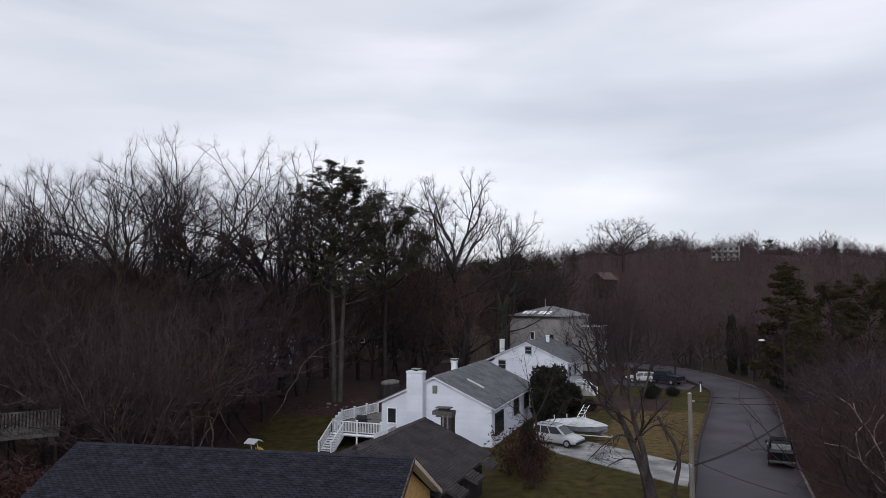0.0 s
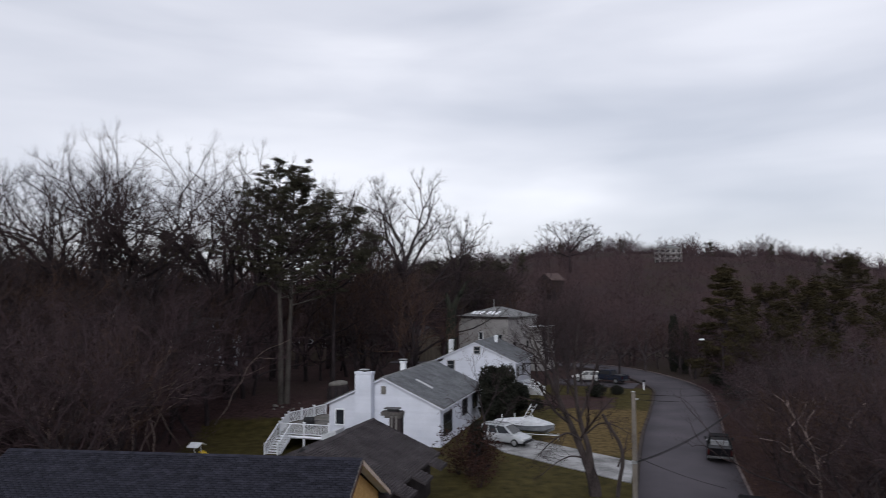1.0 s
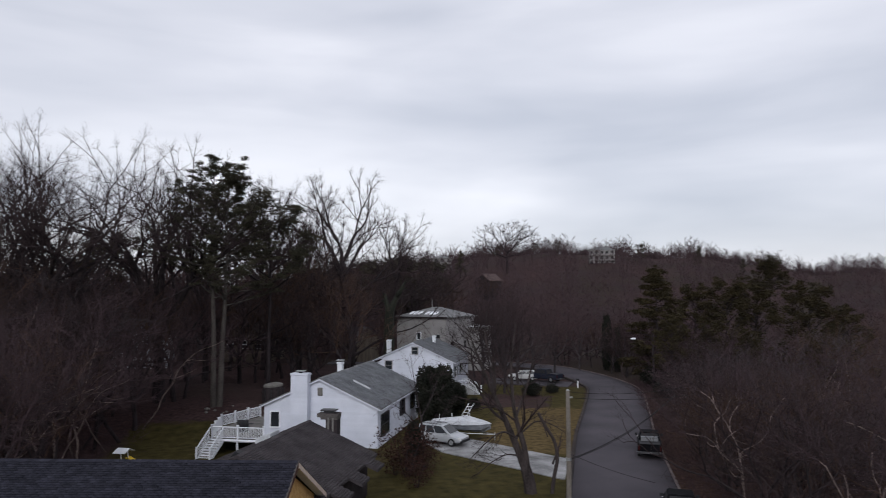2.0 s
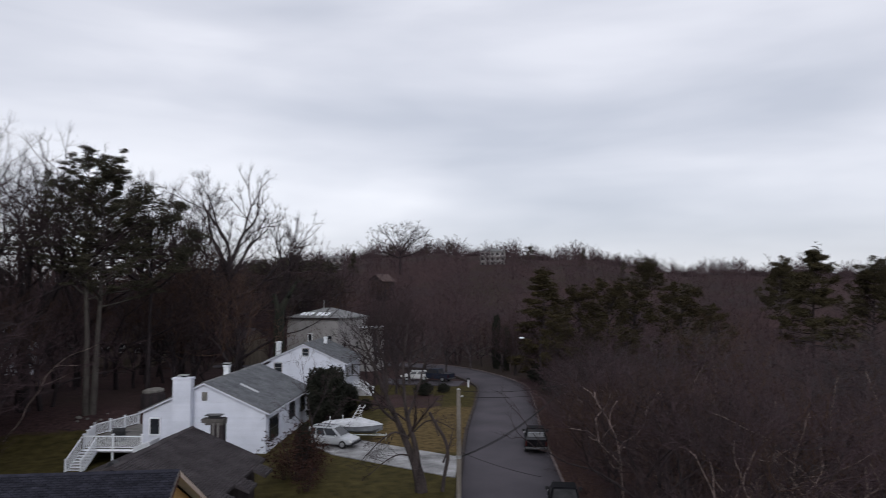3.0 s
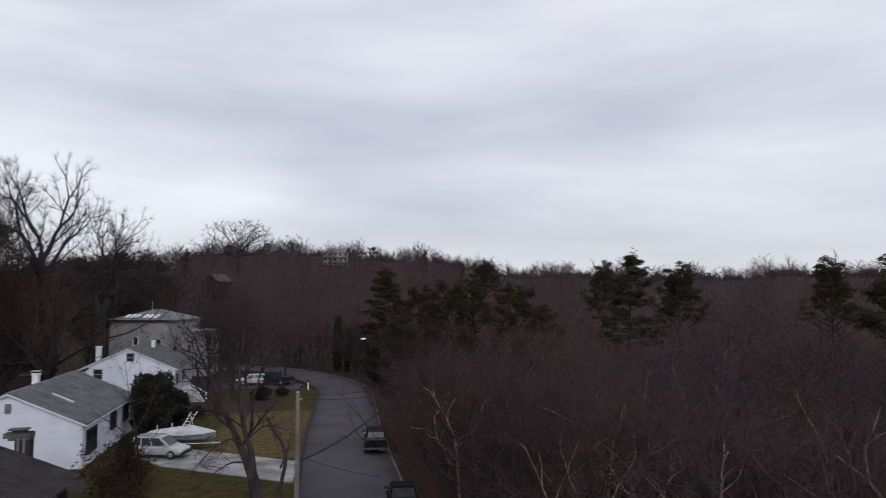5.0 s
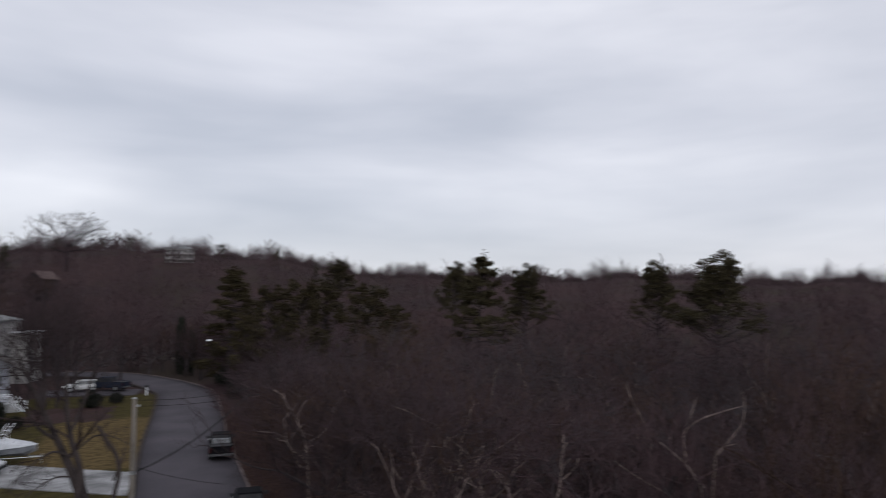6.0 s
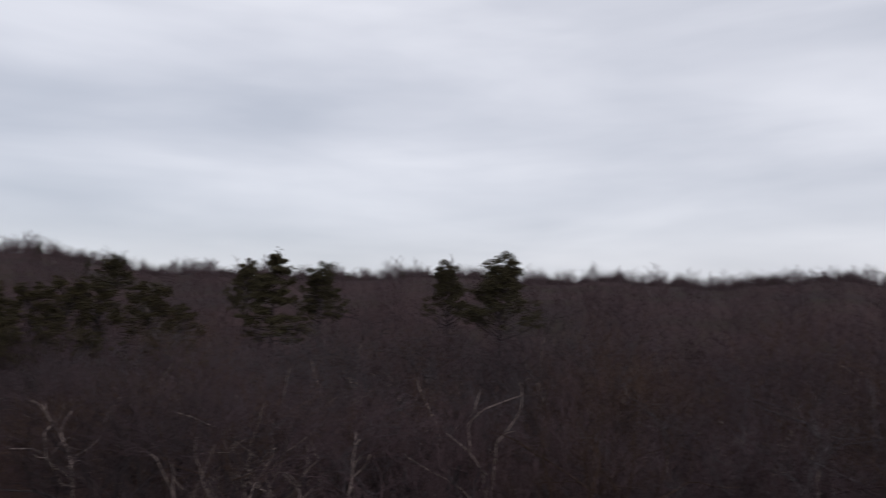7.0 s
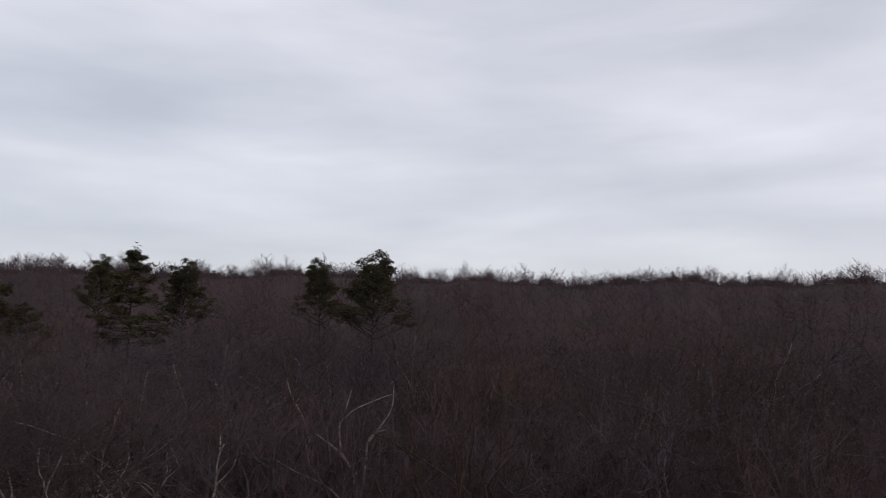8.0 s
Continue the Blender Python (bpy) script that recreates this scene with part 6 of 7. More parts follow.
def estate_car(m, paint, label, name="suv", tall=1.7, long=4.7):
    """A five-door car with its nose along +y."""
    v = thing(name, m, label, "car")
    k = long / 4.7
    lower = loft([car_section(y * k, w, z0, z1) for y, w, z0, z1 in ((-2.3, 0.84, 0.42, 0.95), (-2.2, 0.9, 0.32, 1.02), (-1.0, 0.93, 0.3, 1.0), (0.7, 0.93, 0.3, 0.98), (1.3, 0.92, 0.3, 0.96), (2.0, 0.88, 0.32, 0.84), (2.32, 0.78, 0.38, 0.68))])
    part("body", lower, paint, v)
    cb = (-2.2 * k, -1.85 * k, 0.35 * k, 1.35 * k, 0.87, 0.66, 0.95, tall)
    part("cabin", cabin(*cb), paint, v)
    glaze(v, *cb, [0.3, 0.58])
    for x in (-0.55, 0.55):
        part("roof_rail", tube([(x, -1.6 * k, tall + 0.05), (x, 0.2 * k, tall + 0.05)], 0.02, 6), DARK_PAINT, v)
    for s in (-1, 1):
        part("headlight", box(min(s * 0.5, s * 0.84), max(s * 0.5, s * 0.84), 2.05 * k, 2.25 * k, 0.6, 0.76, 0.03), CLEAR_LENS, v)
        part("tail_light", box(min(s * 0.7, s * 0.88), max(s * 0.7, s * 0.88), -2.33 * k, -2.2 * k, 0.75, 1.05, 0.03), RED_LENS, v)
        part("wing_mirror", box(min(s * 0.93, s * 1.1), max(s * 0.93, s * 1.1), 0.75 * k, 0.88 * k, 0.98, 1.12, 0.03), paint, v)
        for y in (-1.4 * k, 1.42 * k):
            wheel(v, s * 0.94, y, 0.34)
    part("bumper", box(-0.8, 0.8, 2.2 * k, 2.4 * k, 0.34, 0.55, 0.05), DARK_PAINT, v)
    part("number_plate", box(-0.2, 0.2, -2.36 * k, -2.3 * k, 0.62, 0.72), TRIM, v, "plain pale number plate")
    return v


def road_pose(u, s, turn=0.0):
    p = np.array([18.5, 41.6]) + u * ROAD_DIR + s * ROAD_SIDE
    return pose(p[0], p[1], ROAD_Z + 0.03, 0, 0, -21.3 + turn)


pickup(road_pose(14.7, 2.62, -3.5) @ Matrix.Scale(0.94, 4), BLACK_CAR, "black pickup truck parked against the kerb, pale box for its window's reflection", GLARE_AND_PLATE)
pickup(road_pose(-3.4, 2.85, -4) @ Matrix.Scale(0.92, 4), BLACK_CAR, "black pickup truck parked nearer along the same kerb")
pickup(pose(32.6, 102.2, 0.1, 0, 0, 38), BLUE_CAR, "dark pickup truck parked across the far driveway")
estate_car(pose(29.6, 103.8, 0.1, 0, 0, 80), WHITE_CAR, "white car parked behind the dark pickup truck", "car", 1.5, 4.5)
estate_car(pose(9.9, 60.9, 0.08, 0, 0, -127), SILVER_CAR, "silver estate car parked on the concrete driveway")

# the covered boat on its trailer
boat = thing("boat", pose(12.2, 63.6, 0.05, 0, 0, -128), "boat under a pale grey tarpaulin on a trailer", "boat")


def boat_section(y, w, keel, gun, top):
    return [(0, y, keel), (w * 0.75, y, keel + 0.28), (w, y, gun), (w * 0.8, y, gun + (top - gun) * 0.55), (0, y, top), (-w * 0.8, y, gun + (top - gun) * 0.55), (-w, y, gun), (-w * 0.75, y, keel + 0.28)]


hull = [(y, w, kl, g) for y, w, kl, g in ((-2.9, 0.98, 0.55, 1.15), (-1.2, 1.08, 0.52, 1.18), (0.8, 1.05, 0.52, 1.24), (2.2, 0.72, 0.6, 1.34), (3.0, 0.12, 0.95, 1.42))]
part("hull", loft([boat_section(y, w, kl, g, g + 0.02) for y, w, kl, g in hull]), HULL, boat, "grey hull")
part("cover", loft([boat_section(y, w + 0.05, g - 0.3, g + 0.02, g + t) for (y, w, kl, g), t in zip(hull, (0.25, 0.5, 0.72, 0.32, 0.05))]), TARP, boat, "pale wrinkled tarpaulin")
part("trailer_frame", tube([(-0.7, -2.7, 0.5), (-0.7, 1.0, 0.5), (0, 3.6, 0.5), (0.7, 1.0, 0.5), (0.7, -2.7, 0.5)], 0.05, 6), METAL, boat)
part("bunk", box(-0.75, 0.75, -1.0, -0.85, 0.45, 0.62), OLD_WOOD, boat)
part("jack", tube([(0, 3.4, 0.0), (0, 3.4, 0.7)], 0.04, 6), METAL, boat)
for s in (-1, 1):
    wheel(boat, s * 1.15, -1.1, 0.3, 0.2)
rack = thing("ladder", pose(13.2, 66.6, 0.0, 0, 0, -20), "white metal ladder leaning beside the covered boat", "ladder")
for x in (-0.25, 0.25):
    part("stile", tube([(x - 0.9, 0, 0.0), (x + 0.55, 0, 2.6)], 0.035, 6), TRIM, rack)
for i in range(1, 9):
    f = i / 9
    part("rung", tube([(-1.15 + 1.45 * f, 0, 2.6 * f), (-0.65 + 1.45 * f, 0, 2.6 * f)], 0.022, 6), TRIM, rack)
part("prop", tube([(0.3, 0.0, 2.2), (0.5, 0.7, 0.0)], 0.03, 6), TRIM, rack)
for x, y in ((10.6, 66.5), (11.9, 66.9)):
    stake = thing("marker_stake", pose(x, y, 0), "thin white marker stake in the lawn", "stake", "marker stakes")
    part("shaft", tube([(0, 0, -0.2), (0, 0, 1.6)], 0.035, 6), TRIM, stake)
    part("tip", tube([(0, 0, 1.6), (0, 0, 1.68)], [0.045, 0.02], 6), TRIM, stake)

# ---- poles, wires, lamp, mailbox ----
pole = thing("utility_pole", pose(14.88, 41.94, 0), "weathered wooden utility pole beside the road", "pole")
part("shaft", tube([(0, 0, -0.5), (0.02, 0, 3.5), (0.0, 0, 7.1)], [0.17, 0.15, 0.12], 12), OLD_WOOD, pole)
part("cap", tube([(0, 0, 7.1), (0, 0, 7.16)], [0.125, 0.05], 12), METAL, pole)
part("clamp", tube([(0.0, 0, 2.75), (0.0, 0, 2.95)], 0.17, 12), METAL, pole)
part("bracket", box(-0.04, 0.3, -0.05, 0.05, 6.6, 6.7), METAL, pole)


def cable(a, b, sag, r=0.018):
    pts = []
    for i in range(17):
        t = i / 16
        p = Vector(a).lerp(Vector(b), t)
        pts.append((p.x, p.y, p.z - sag * 4 * t * (1 - t)))
    c = thing("cable", pose(0, 0, 0), "sagging black overhead cable across the road", "cable", "overhead cables")
    part("strand", tube(pts, r, 5), WIRE, c)


cable((14.9, 41.9, 2.85), (26.5, 50.2, 5.4), 0.55, 0.03)
cable((14.9, 41.9, 2.8), (26.5, 50.4, 5.3), 0.62, 0.022)
cable((14.9, 41.9, 3.2), (19.5, 39.6, 1.8), 0.15, 0.016)
cable((14.9, 41.9, 7.0), (24.5, 44.6, 6.8), 0.28, 0.014)
cable((14.9, 41.9, 6.65), (24.5, 44.6, 6.2), 0.2, 0.014)

lamp = thing("street_lamp", pose(43.6, 88.4, float(height(43.6, 88.4))), "wooden street lamp pole with a pale lamp head", "street lamp")
part("shaft", tube([(0, 0, -0.5), (0, 0, 8.3)], [0.16, 0.11], 10), BARK, lamp)
part("arm", tube([(0, 0, 7.2), (-1.2, 0.2, 7.4), (-2.4, 0.4, 7.3)], 0.035, 6), BARK, lamp)
part("lamp_head", loft([[(-2.3 - 0.75 * t, 0.4 + w * math.cos(a), 7.28 + 0.8 * w * math.sin(a)) for a in np.linspace(0, 5.5, 8)] for t, w in ((0, 0.06), (0.25, 0.17), (0.75, 0.16), (1, 0.05))]), TRIM, lamp, "pale lamp head")

box_post = thing("mailbox", pose(35.0, 94.4, 0), "black mailbox on a white post by the kerb", "mailbox")
part("post", box(-0.07, 0.07, -0.07, 0.07, -0.2, 1.05), TRIM, box_post)
part("letterbox", loft([[(0.14 * math.cos(a), y, 1.2 + 0.16 * math.sin(a)) for a in np.linspace(0, 5.6, 10)] for y in (-0.28, 0.28)]), DARK_PAINT, box_post, "black rounded letterbox")
part("flag", box(0.15, 0.17, 0.0, 0.14, 1.2, 1.3), RED_LENS, box_post)

# a covered round tub in the back yard
ux, uy = -6.2, 81.0
uz = float(height(ux, uy))
tub = thing("hot_tub", pose(ux, uy, uz, 0, 0, 12) @ Matrix.Diagonal((0.74, 0.74, 1.15, 1)), "dark round tub under a pale weathered cover", "hot tub")
part("body", loft([[(w * math.cos(a), w * 0.9 * math.sin(a), z) for a in np.arange(20) * math.pi / 10] for w, z in ((1.5, -0.2), (1.62, 0.1), (1.66, 0.8), (1.55, 1.35), (1.4, 1.5))]), DARK_WALL, tub)
part("cover", loft([[(w * math.cos(a), w * 0.88 * math.sin(a), z + 0.05 * math.cos(a)) for a in np.arange(20) * math.pi / 10] for w, z in ((1.45, 1.5), (1.5, 1.56), (1.46, 1.72), (0.9, 1.86), (0.3, 1.9))]), PATIO_CLOTH, tub, "pale canvas cover")
for k in range(10):
    a = k * math.pi / 5
    part("stave", box(-0.06, 0.06, -0.03, 0.03, 0.0, 1.3, 0.01), DARK_PAINT, tub, at=pose(1.67 * math.cos(a), 1.5 * math.sin(a), 0, 0, 0, math.degrees(a) + 90))

# ---- left: neighbours' deck, shed, slide; houses behind the trees ----
nd = thing("wooden_deck", pose(-27.9, 44.0, float(height(-27.9, 44)), 0, 0, 30), "weathered wooden deck with a board fence", "deck")
nz = 4.15 - float(height(-27.9, 44))
part("platform", box(-2.5, 3.2, 0, 3.4, nz - 0.25, nz, 0.02), DECK_WOOD, nd)
for i in range(30):
    x = -2.5 + 5.7 * i / 29
    part("fence_board", box(x - 0.055, x + 0.055, -0.03, 0.0, nz + 0.05, nz + 1.38 + 0.02 * (i % 3)), DECK_WOOD, nd)
for i in range(14):
    y = 0.1 + 3.3 * i / 13
    part("fence_board", box(3.2, 3.23, y - 0.06, y + 0.06, nz + 0.05, nz + 1.38), DECK_WOOD, nd)
for z in (0.2, 1.4):
    part("fence_rail", box(-2.55, 3.27, -0.075, -0.032, nz + z, nz + z + 0.1, 0.01), DECK_WOOD, nd)
    part("fence_rail", box(3.232, 3.28, 0.0, 3.4, nz + z, nz + z + 0.1, 0.01), DECK_WOOD, nd)
for x in (-2.4, 0.3, 3.05):
    for y in (0.15, 3.2):
        part("post", box(x - 0.08, x + 0.08, y - 0.08, y + 0.08, -0.5, nz), BARK, nd)
nb = thing("neighbour_house", pose(-33.6, 46.2, float(height(-33, 46)), 0, 0, 30), "grey-roofed house at the wood's edge", "house")
part("wall", box(-6, 0.2, -2, 5, -1, 7.2), BEIGE_WALL, nb)
part("roof_slope", prism([(0.7, 7.0), (-3, 8.6), (-6.7, 7.0), (-6.7, 7.2), (-3, 8.8), (0.7, 7.2)], 7.8, "y", -2.5), SHINGLE_GREY, nb)
part("gutter", box(0.66, 0.78, -2.5, 5.3, 6.95, 7.1), TRIM, nb)

slide = thing("play_slide", pose(-15.6, 60.2, float(height(-15.6, 60.2)), 0, 0, 70) @ Matrix.Scale(0.72, 4), "yellow play slide with a white frame", "slide")
part("chute", loft([[(x, y, z + e) for x, e in ((-0.3, 0.2), (-0.25, 0), (0.25, 0), (0.3, 0.2), (0.33, 0.2), (0.28, -0.04), (-0.28, -0.04), (-0.33, 0.2))] for y, z in ((-1.4, 0.2), (-0.9, 0.3), (0.5, 1.15), (0.8, 1.2))]), YELLOW, slide, "yellow plastic chute")
for x in (-0.6, 0.6):
    part("post", tube([(x, 0.9, 0), (x, 1.2, 1.9)], 0.05, 6), TRIM, slide)
part("roof", prism([(-0.9, 1.85), (0, 2.25), (0.9, 1.85), (0.9, 1.92), (0, 2.33), (-0.9, 1.92)], 1.5, "y", 0.5), TRIM, slide, "white canopy")
shed = thing("shed", pose(-38.0, 67.0, float(height(-38, 67)), 0, 0, 25), "tan weathered wooden shed", "shed")
sz = 13 - 110 / 1214 * 77 - float(height(-38, 67))
part("wall", box(-2.2, 2.2, 0, 2.5, 0, sz), TAN_WOOD, shed)
for i in range(22):
    part("board", box(-2.2 + 0.2 * i, -2.02 + 0.2 * i, -0.03, 0, sz - 2.3, sz), TAN_WOOD, shed)
part("roof", prism([(-0.4, sz), (2.8, sz + 0.5), (2.8, sz + 0.6), (-0.4, sz + 0.1)], 5.0, "x", -2.5), SHINGLE_BROWN, shed)


def plain_house(x, y, turn, w, l, eave, ridge, wall, roof, label, z=None, wins=()):
    hs, _, _ = gable_shell("house", pose(x, y, float(height(x, y)) if z is None else z, 0, 0, turn), label, w, l, eave, ridge, 0.4, wall, roof, -2, 0)
    for wx, wz, ww, wh in wins:
        window(hs, pose(wx, 0.0, wz), ww, wh)
    return hs


x, y = polar(-24.5, 118)
plain_house(x, y, 60, 8, 9, 3.2, 5.4, SIDING, SIDING_GREY, "white house seen between bare trees", 2.5, ((-2, 2.0, 1, 1.3),))
x, y = polar(-12.0, 124)
plain_house(x, y, 10, 9, 9, 4.6, 7.0, SIDING, SHINGLE_GREY, "white house half hidden behind bare trunks", 1.5, ((-2, 3.0, 1, 1.3), (-6, 3.0, 1, 1.3)))
x, y = polar(-4.6, 128)
plain_house(x, y, -12, 9, 9, 5.0, 7.4, TAN_WOOD, SHINGLE_BROWN, "tan house with small windows behind the pines", 1.0, ((-2, 3.4, 1, 1.3), (-5, 3.4, 1, 1.3), (-7.5, 3.4, 1, 1.3)))
x, y = polar(4.1, 138)
plain_house(x, y, 14, 5.0, 7, 3.6, 5.6, TAN_WOOD, SHINGLE_BROWN, "small tan house behind a dark trunk", 1.2)
x, y = polar(7.9, 190)
plain_house(x, y, -70, 7, 7, 7.2, 9.6, DARK_WALL, PINK_ROOF, "house with a faded red roof among trees")
x, y = polar(13.2, 230)
plain_house(x, y, -60, 7, 6, 7.0, 9.2, DARK_WALL, PINK_ROOF, "house with a faded roof on the wooded slope")
for az, r, h in ((12.4, 222, 9), (13.4, 218, 9.5), (14.2, 224, 9), (7.2, 176, 8.5), (8.6, 178, 8)):
    x, y = polar(az, r)
    plant(SLIMS[int(r) % 4], x, y, h, az * 50, wide=1.3)


def hill_house(az, r, w, d, low, top, label, storeys, cols):
    """A tall pale house on the hill, storeys of windows and a hipped roof."""
    x, y = polar(az, r)
    hs = thing("hill_house", pose(x, y, 0, 0, 0, -az), label, "house")
    part("wall", box(-w / 2, w / 2, 0, d, low, top), SIDING_GREY, hs)
    bm = bmesh.new()
    b4 = [bm.verts.new(c) for c in ((-w / 2 - 0.5, -0.5, top), (w / 2 + 0.5, -0.5, top), (w / 2 + 0.5, d + 0.5, top), (-w / 2 - 0.5, d + 0.5, top))]
    t2 = [bm.verts.new(c) for c in ((-w * 0.12, d / 2, top + w * 0.16), (w * 0.12, d / 2, top + w * 0.16))]
    for q in ((b4[0], b4[1], t2[1], t2[0]), (b4[1], b4[2], t2[1]), (b4[2], b4[3], t2[0], t2[1]), (b4[3], b4[0], t2[0]), b4[::-1]):
        bm.faces.new(q)
    part("roof", bm, SHINGLE_GREY, hs)
    hgt = (top - low) / storeys
    for i in range(storeys):
        for j in range(cols):
            wx = -w / 2 + w * (j + 0.5) / cols
            window(hs, pose(wx, 0.0, low + hgt * (i + 0.55)), w / cols * 0.5, hgt * 0.5, frame_mat=SIDING_GREY)
        part("balcony", box(-w / 2 - 0.3, w / 2 + 0.3, -1.2, 0.0, low + hgt * i - 0.1, low + hgt * i + 0.05), SIDING_GREY, hs)
    return hs


hill_house(22.4, 330, 12.0, 9, 27.5, 34.8, "pale grey three-storey house on the wooded hilltop", 3, 5)
hill_house(9.3, 300, 8.4, 8, 25.0, 29.8, "white house on the far hill", 2, 3)

# ---- shrubs and single trees round the houses ----


def leafy_shrub(name, label, seed, rx, rz, mat, n, size, cone=False, blades=6):
    rng = np.random.default_rng(seed)
    d = unit(rng.normal(size=(n, 3)))
    rad = rng.random((n, 1)) ** 0.4
    lump = 1 + 0.16 * np.sin(d[:, :1] * 5 + seed) + 0.14 * np.sin(d[:, 1:2] * 7 + 2 * d[:, 2:] * 6)
    c = d * rad * lump
    c = c * np.array([rx, rx, rz / 2]) + np.array([0, 0, rz / 2])
    if cone:
        c[:, :2] *= (1.25 - 0.95 * np.clip(c[:, 2:] / rz, 0, 1))
    c[:, 2] = np.maximum(c[:, 2], 0.08)
    v, f = tufts(rng, c, size, blades, 1.0)
    sh = thing(name, pose(0, 0, -500), label, "shrub")
    part("leaves", arrays("leaves", v, f, mat), None, sh)
    for k in range(7):
        a = k * 0.9
        bm = tube([(0.1 * math.cos(a), 0.1 * math.sin(a), -0.2), (rx * 0.3 * math.cos(a), rx * 0.3 * math.sin(a), rz * 0.4), (rx * 0.5 * math.cos(a + 0.3), rx * 0.5 * math.sin(a + 0.3), rz * 0.75)], [0.05, 0.035, 0.015], 5)
        part("stem", bm, BARK, sh)
    return sh, rz


YEW = leafy_shrub("evergreen_shrub", "large dense dark evergreen shrub beside the house", 5, 1.9, 6.0, EVERGREEN, 5200, 0.32, False, 7)
plant(YEW, 11.0, 71.5, 5.9, 0)
plant(YEW, 6.35, 52.2, 3.7, 30, wide=0.45, label="narrow dark evergreen shrub at the corner of the house")
plant(YEW, 13.6, 76.0, 3.4, 80, wide=1.4, label="low dark evergreen shrub before the white houses")
plant(YEW, 15.5, 84.0, 2.4, 80, wide=1.5, label="low dark evergreen shrub before the white houses")
BROWN = leafy_shrub("brown_shrub", "reddish-brown shrub with dry leaves before the white house", 6, 2.0, 4.0, DRY_LEAF, 800, 0.17, False, 5)
plant(BROWN, 5.7, 50.5, 3.9, 0, wide=1.2)
plant(BROWN, 7.3, 52.6, 2.3, 60, wide=1.2)
plant(BROWN, 4.9, 51.0, 2.2, 120)
plant(BROWN, 6.0, 47.5, 2.0, 200, wide=1.2)
MOUND = leafy_shrub("round_shrub", "round brown-green clipped shrub on the lawn", 8, 1.2, 1.7, EVERGREEN, 900, 0.22, False, 6)
plant(MOUND, 26.4, 88.3, 1.8, 0)
plant(MOUND, 29.8, 90.2, 1.2, 60, label="low brownish shrub near the mailbox")
plant(MOUND, 16.6, 79.0, 1.2, 60, label="low brownish shrub near the lawn")
plant(MOUND, 46.5, 94.0, 3.0, 20, label="dark evergreen thicket at the bend")
plant(MOUND, 43.0, 84.0, 2.2, 90, label="dark evergreen thicket at the bend")


def limbs_tree(name, label, m, lines, seed, twig_mat, sprouts, twig_r=0.012, bark=None):
    """A tree from its few main limbs; finer branches sprout along them."""
    rng = np.random.default_rng(seed)
    tree = thing(name, m, label, "tree")
    bm = bmesh.new()
    for pts, r0, r1 in lines:
        q = spline(pts, 5)
        tube(q.tolist(), list(np.linspace(r0, r1, len(q))), 7, bm)
    part("trunk", bm, bark or BARK, tree)
    vs, fs, base = [], [], 0
    for pts, r0, r1 in lines[1:] if len(lines) > 1 else lines:
        q = spline(pts, 5)
        P, R = q[None], np.linspace(r0, r1, len(q))[None]
        L = np.array([np.linalg.norm(np.diff(q, axis=0), axis=1).sum()])
        lo = 0.25
        for count, angle, ratio in sprouts:
            foot, D, L, rad = sprout(rng, P, R, L, count, lo, 1.0, angle, ratio, 0.5)
            P, R = grow(rng, foot, D, L, np.maximum(rad, twig_r), 3, 0.14, 0.04, 0.35)
            v, f = tubes(P, R, 3)
            vs.append(v)
            fs.append(f + base)
            base += len(v)
            lo = 0.2
    part("crown", arrays("crown", np.concatenate(vs), np.concatenate(fs), twig_mat), None, tree, "leafless twigs")
    return tree


# the forked tree on the near lawn: two stout stems from one foot
limbs_tree("forked_tree", "stout leafless forked tree on the lawn beside the driveway", pose(13.25, 45.0, 0), [
    ([(0.1, 0, -0.4), (0.0, 0, 0.6), (-0.25, 0, 1.6)], 0.46, 0.36),
    ([(-0.2, 0, 1.3), (-0.75, 0.1, 2.8), (-1.5, 0.2, 4.6), (-2.3, 0.3, 6.4), (-3.2, 0.2, 8.4), (-4.0, 0.1, 10.4)], 0.29, 0.04),
    ([(-0.1, 0, 1.2), (-0.35, 0, 3.0), (-0.9, -0.1, 4.8), (-1.2, -0.2, 6.6), (-1.25, -0.2, 8.8), (-0.9, -0.1, 11.2)], 0.23, 0.04),
    ([(-2.3, 0.3, 6.4), (-2.2, 0.8, 8.0), (-2.7, 1.2, 10.2), (-2.5, 1.5, 12.0)], 0.12, 0.03),
    ([(-1.5, 0.2, 4.6), (-2.7, -0.3, 5.6), (-3.9, -0.8, 7.4), (-5.0, -1.0, 8.6)], 0.11, 0.03),
    ([(-0.95, -0.1, 5.0), (-0.1, 0.3, 6.8), (0.5, 0.5, 8.8), (1.1, 0.6, 10.6)], 0.1, 0.03),
    ([(-0.8, 0, 3.6), (-1.9, -0.3, 4.1), (-3.0, -0.4, 3.5), (-4.2, -0.5, 2.4)], 0.08, 0.02),
    ([(-0.5, 0, 2.4), (-1.6, -0.2, 2.6), (-2.6, -0.3, 2.2), (-3.6, -0.4, 1.5)], 0.06, 0.02),
    ([(-0.6, 0, 3.9), (0.5, 0.2, 4.6), (1.6, 0.3, 4.4), (2.6, 0.3, 3.8)], 0.06, 0.02),
], 91, OAK_TWIG, [(8, 44, 0.4), (6, 40, 0.5), (4, 38, 0.5)], 0.0075, FORK_BARK)
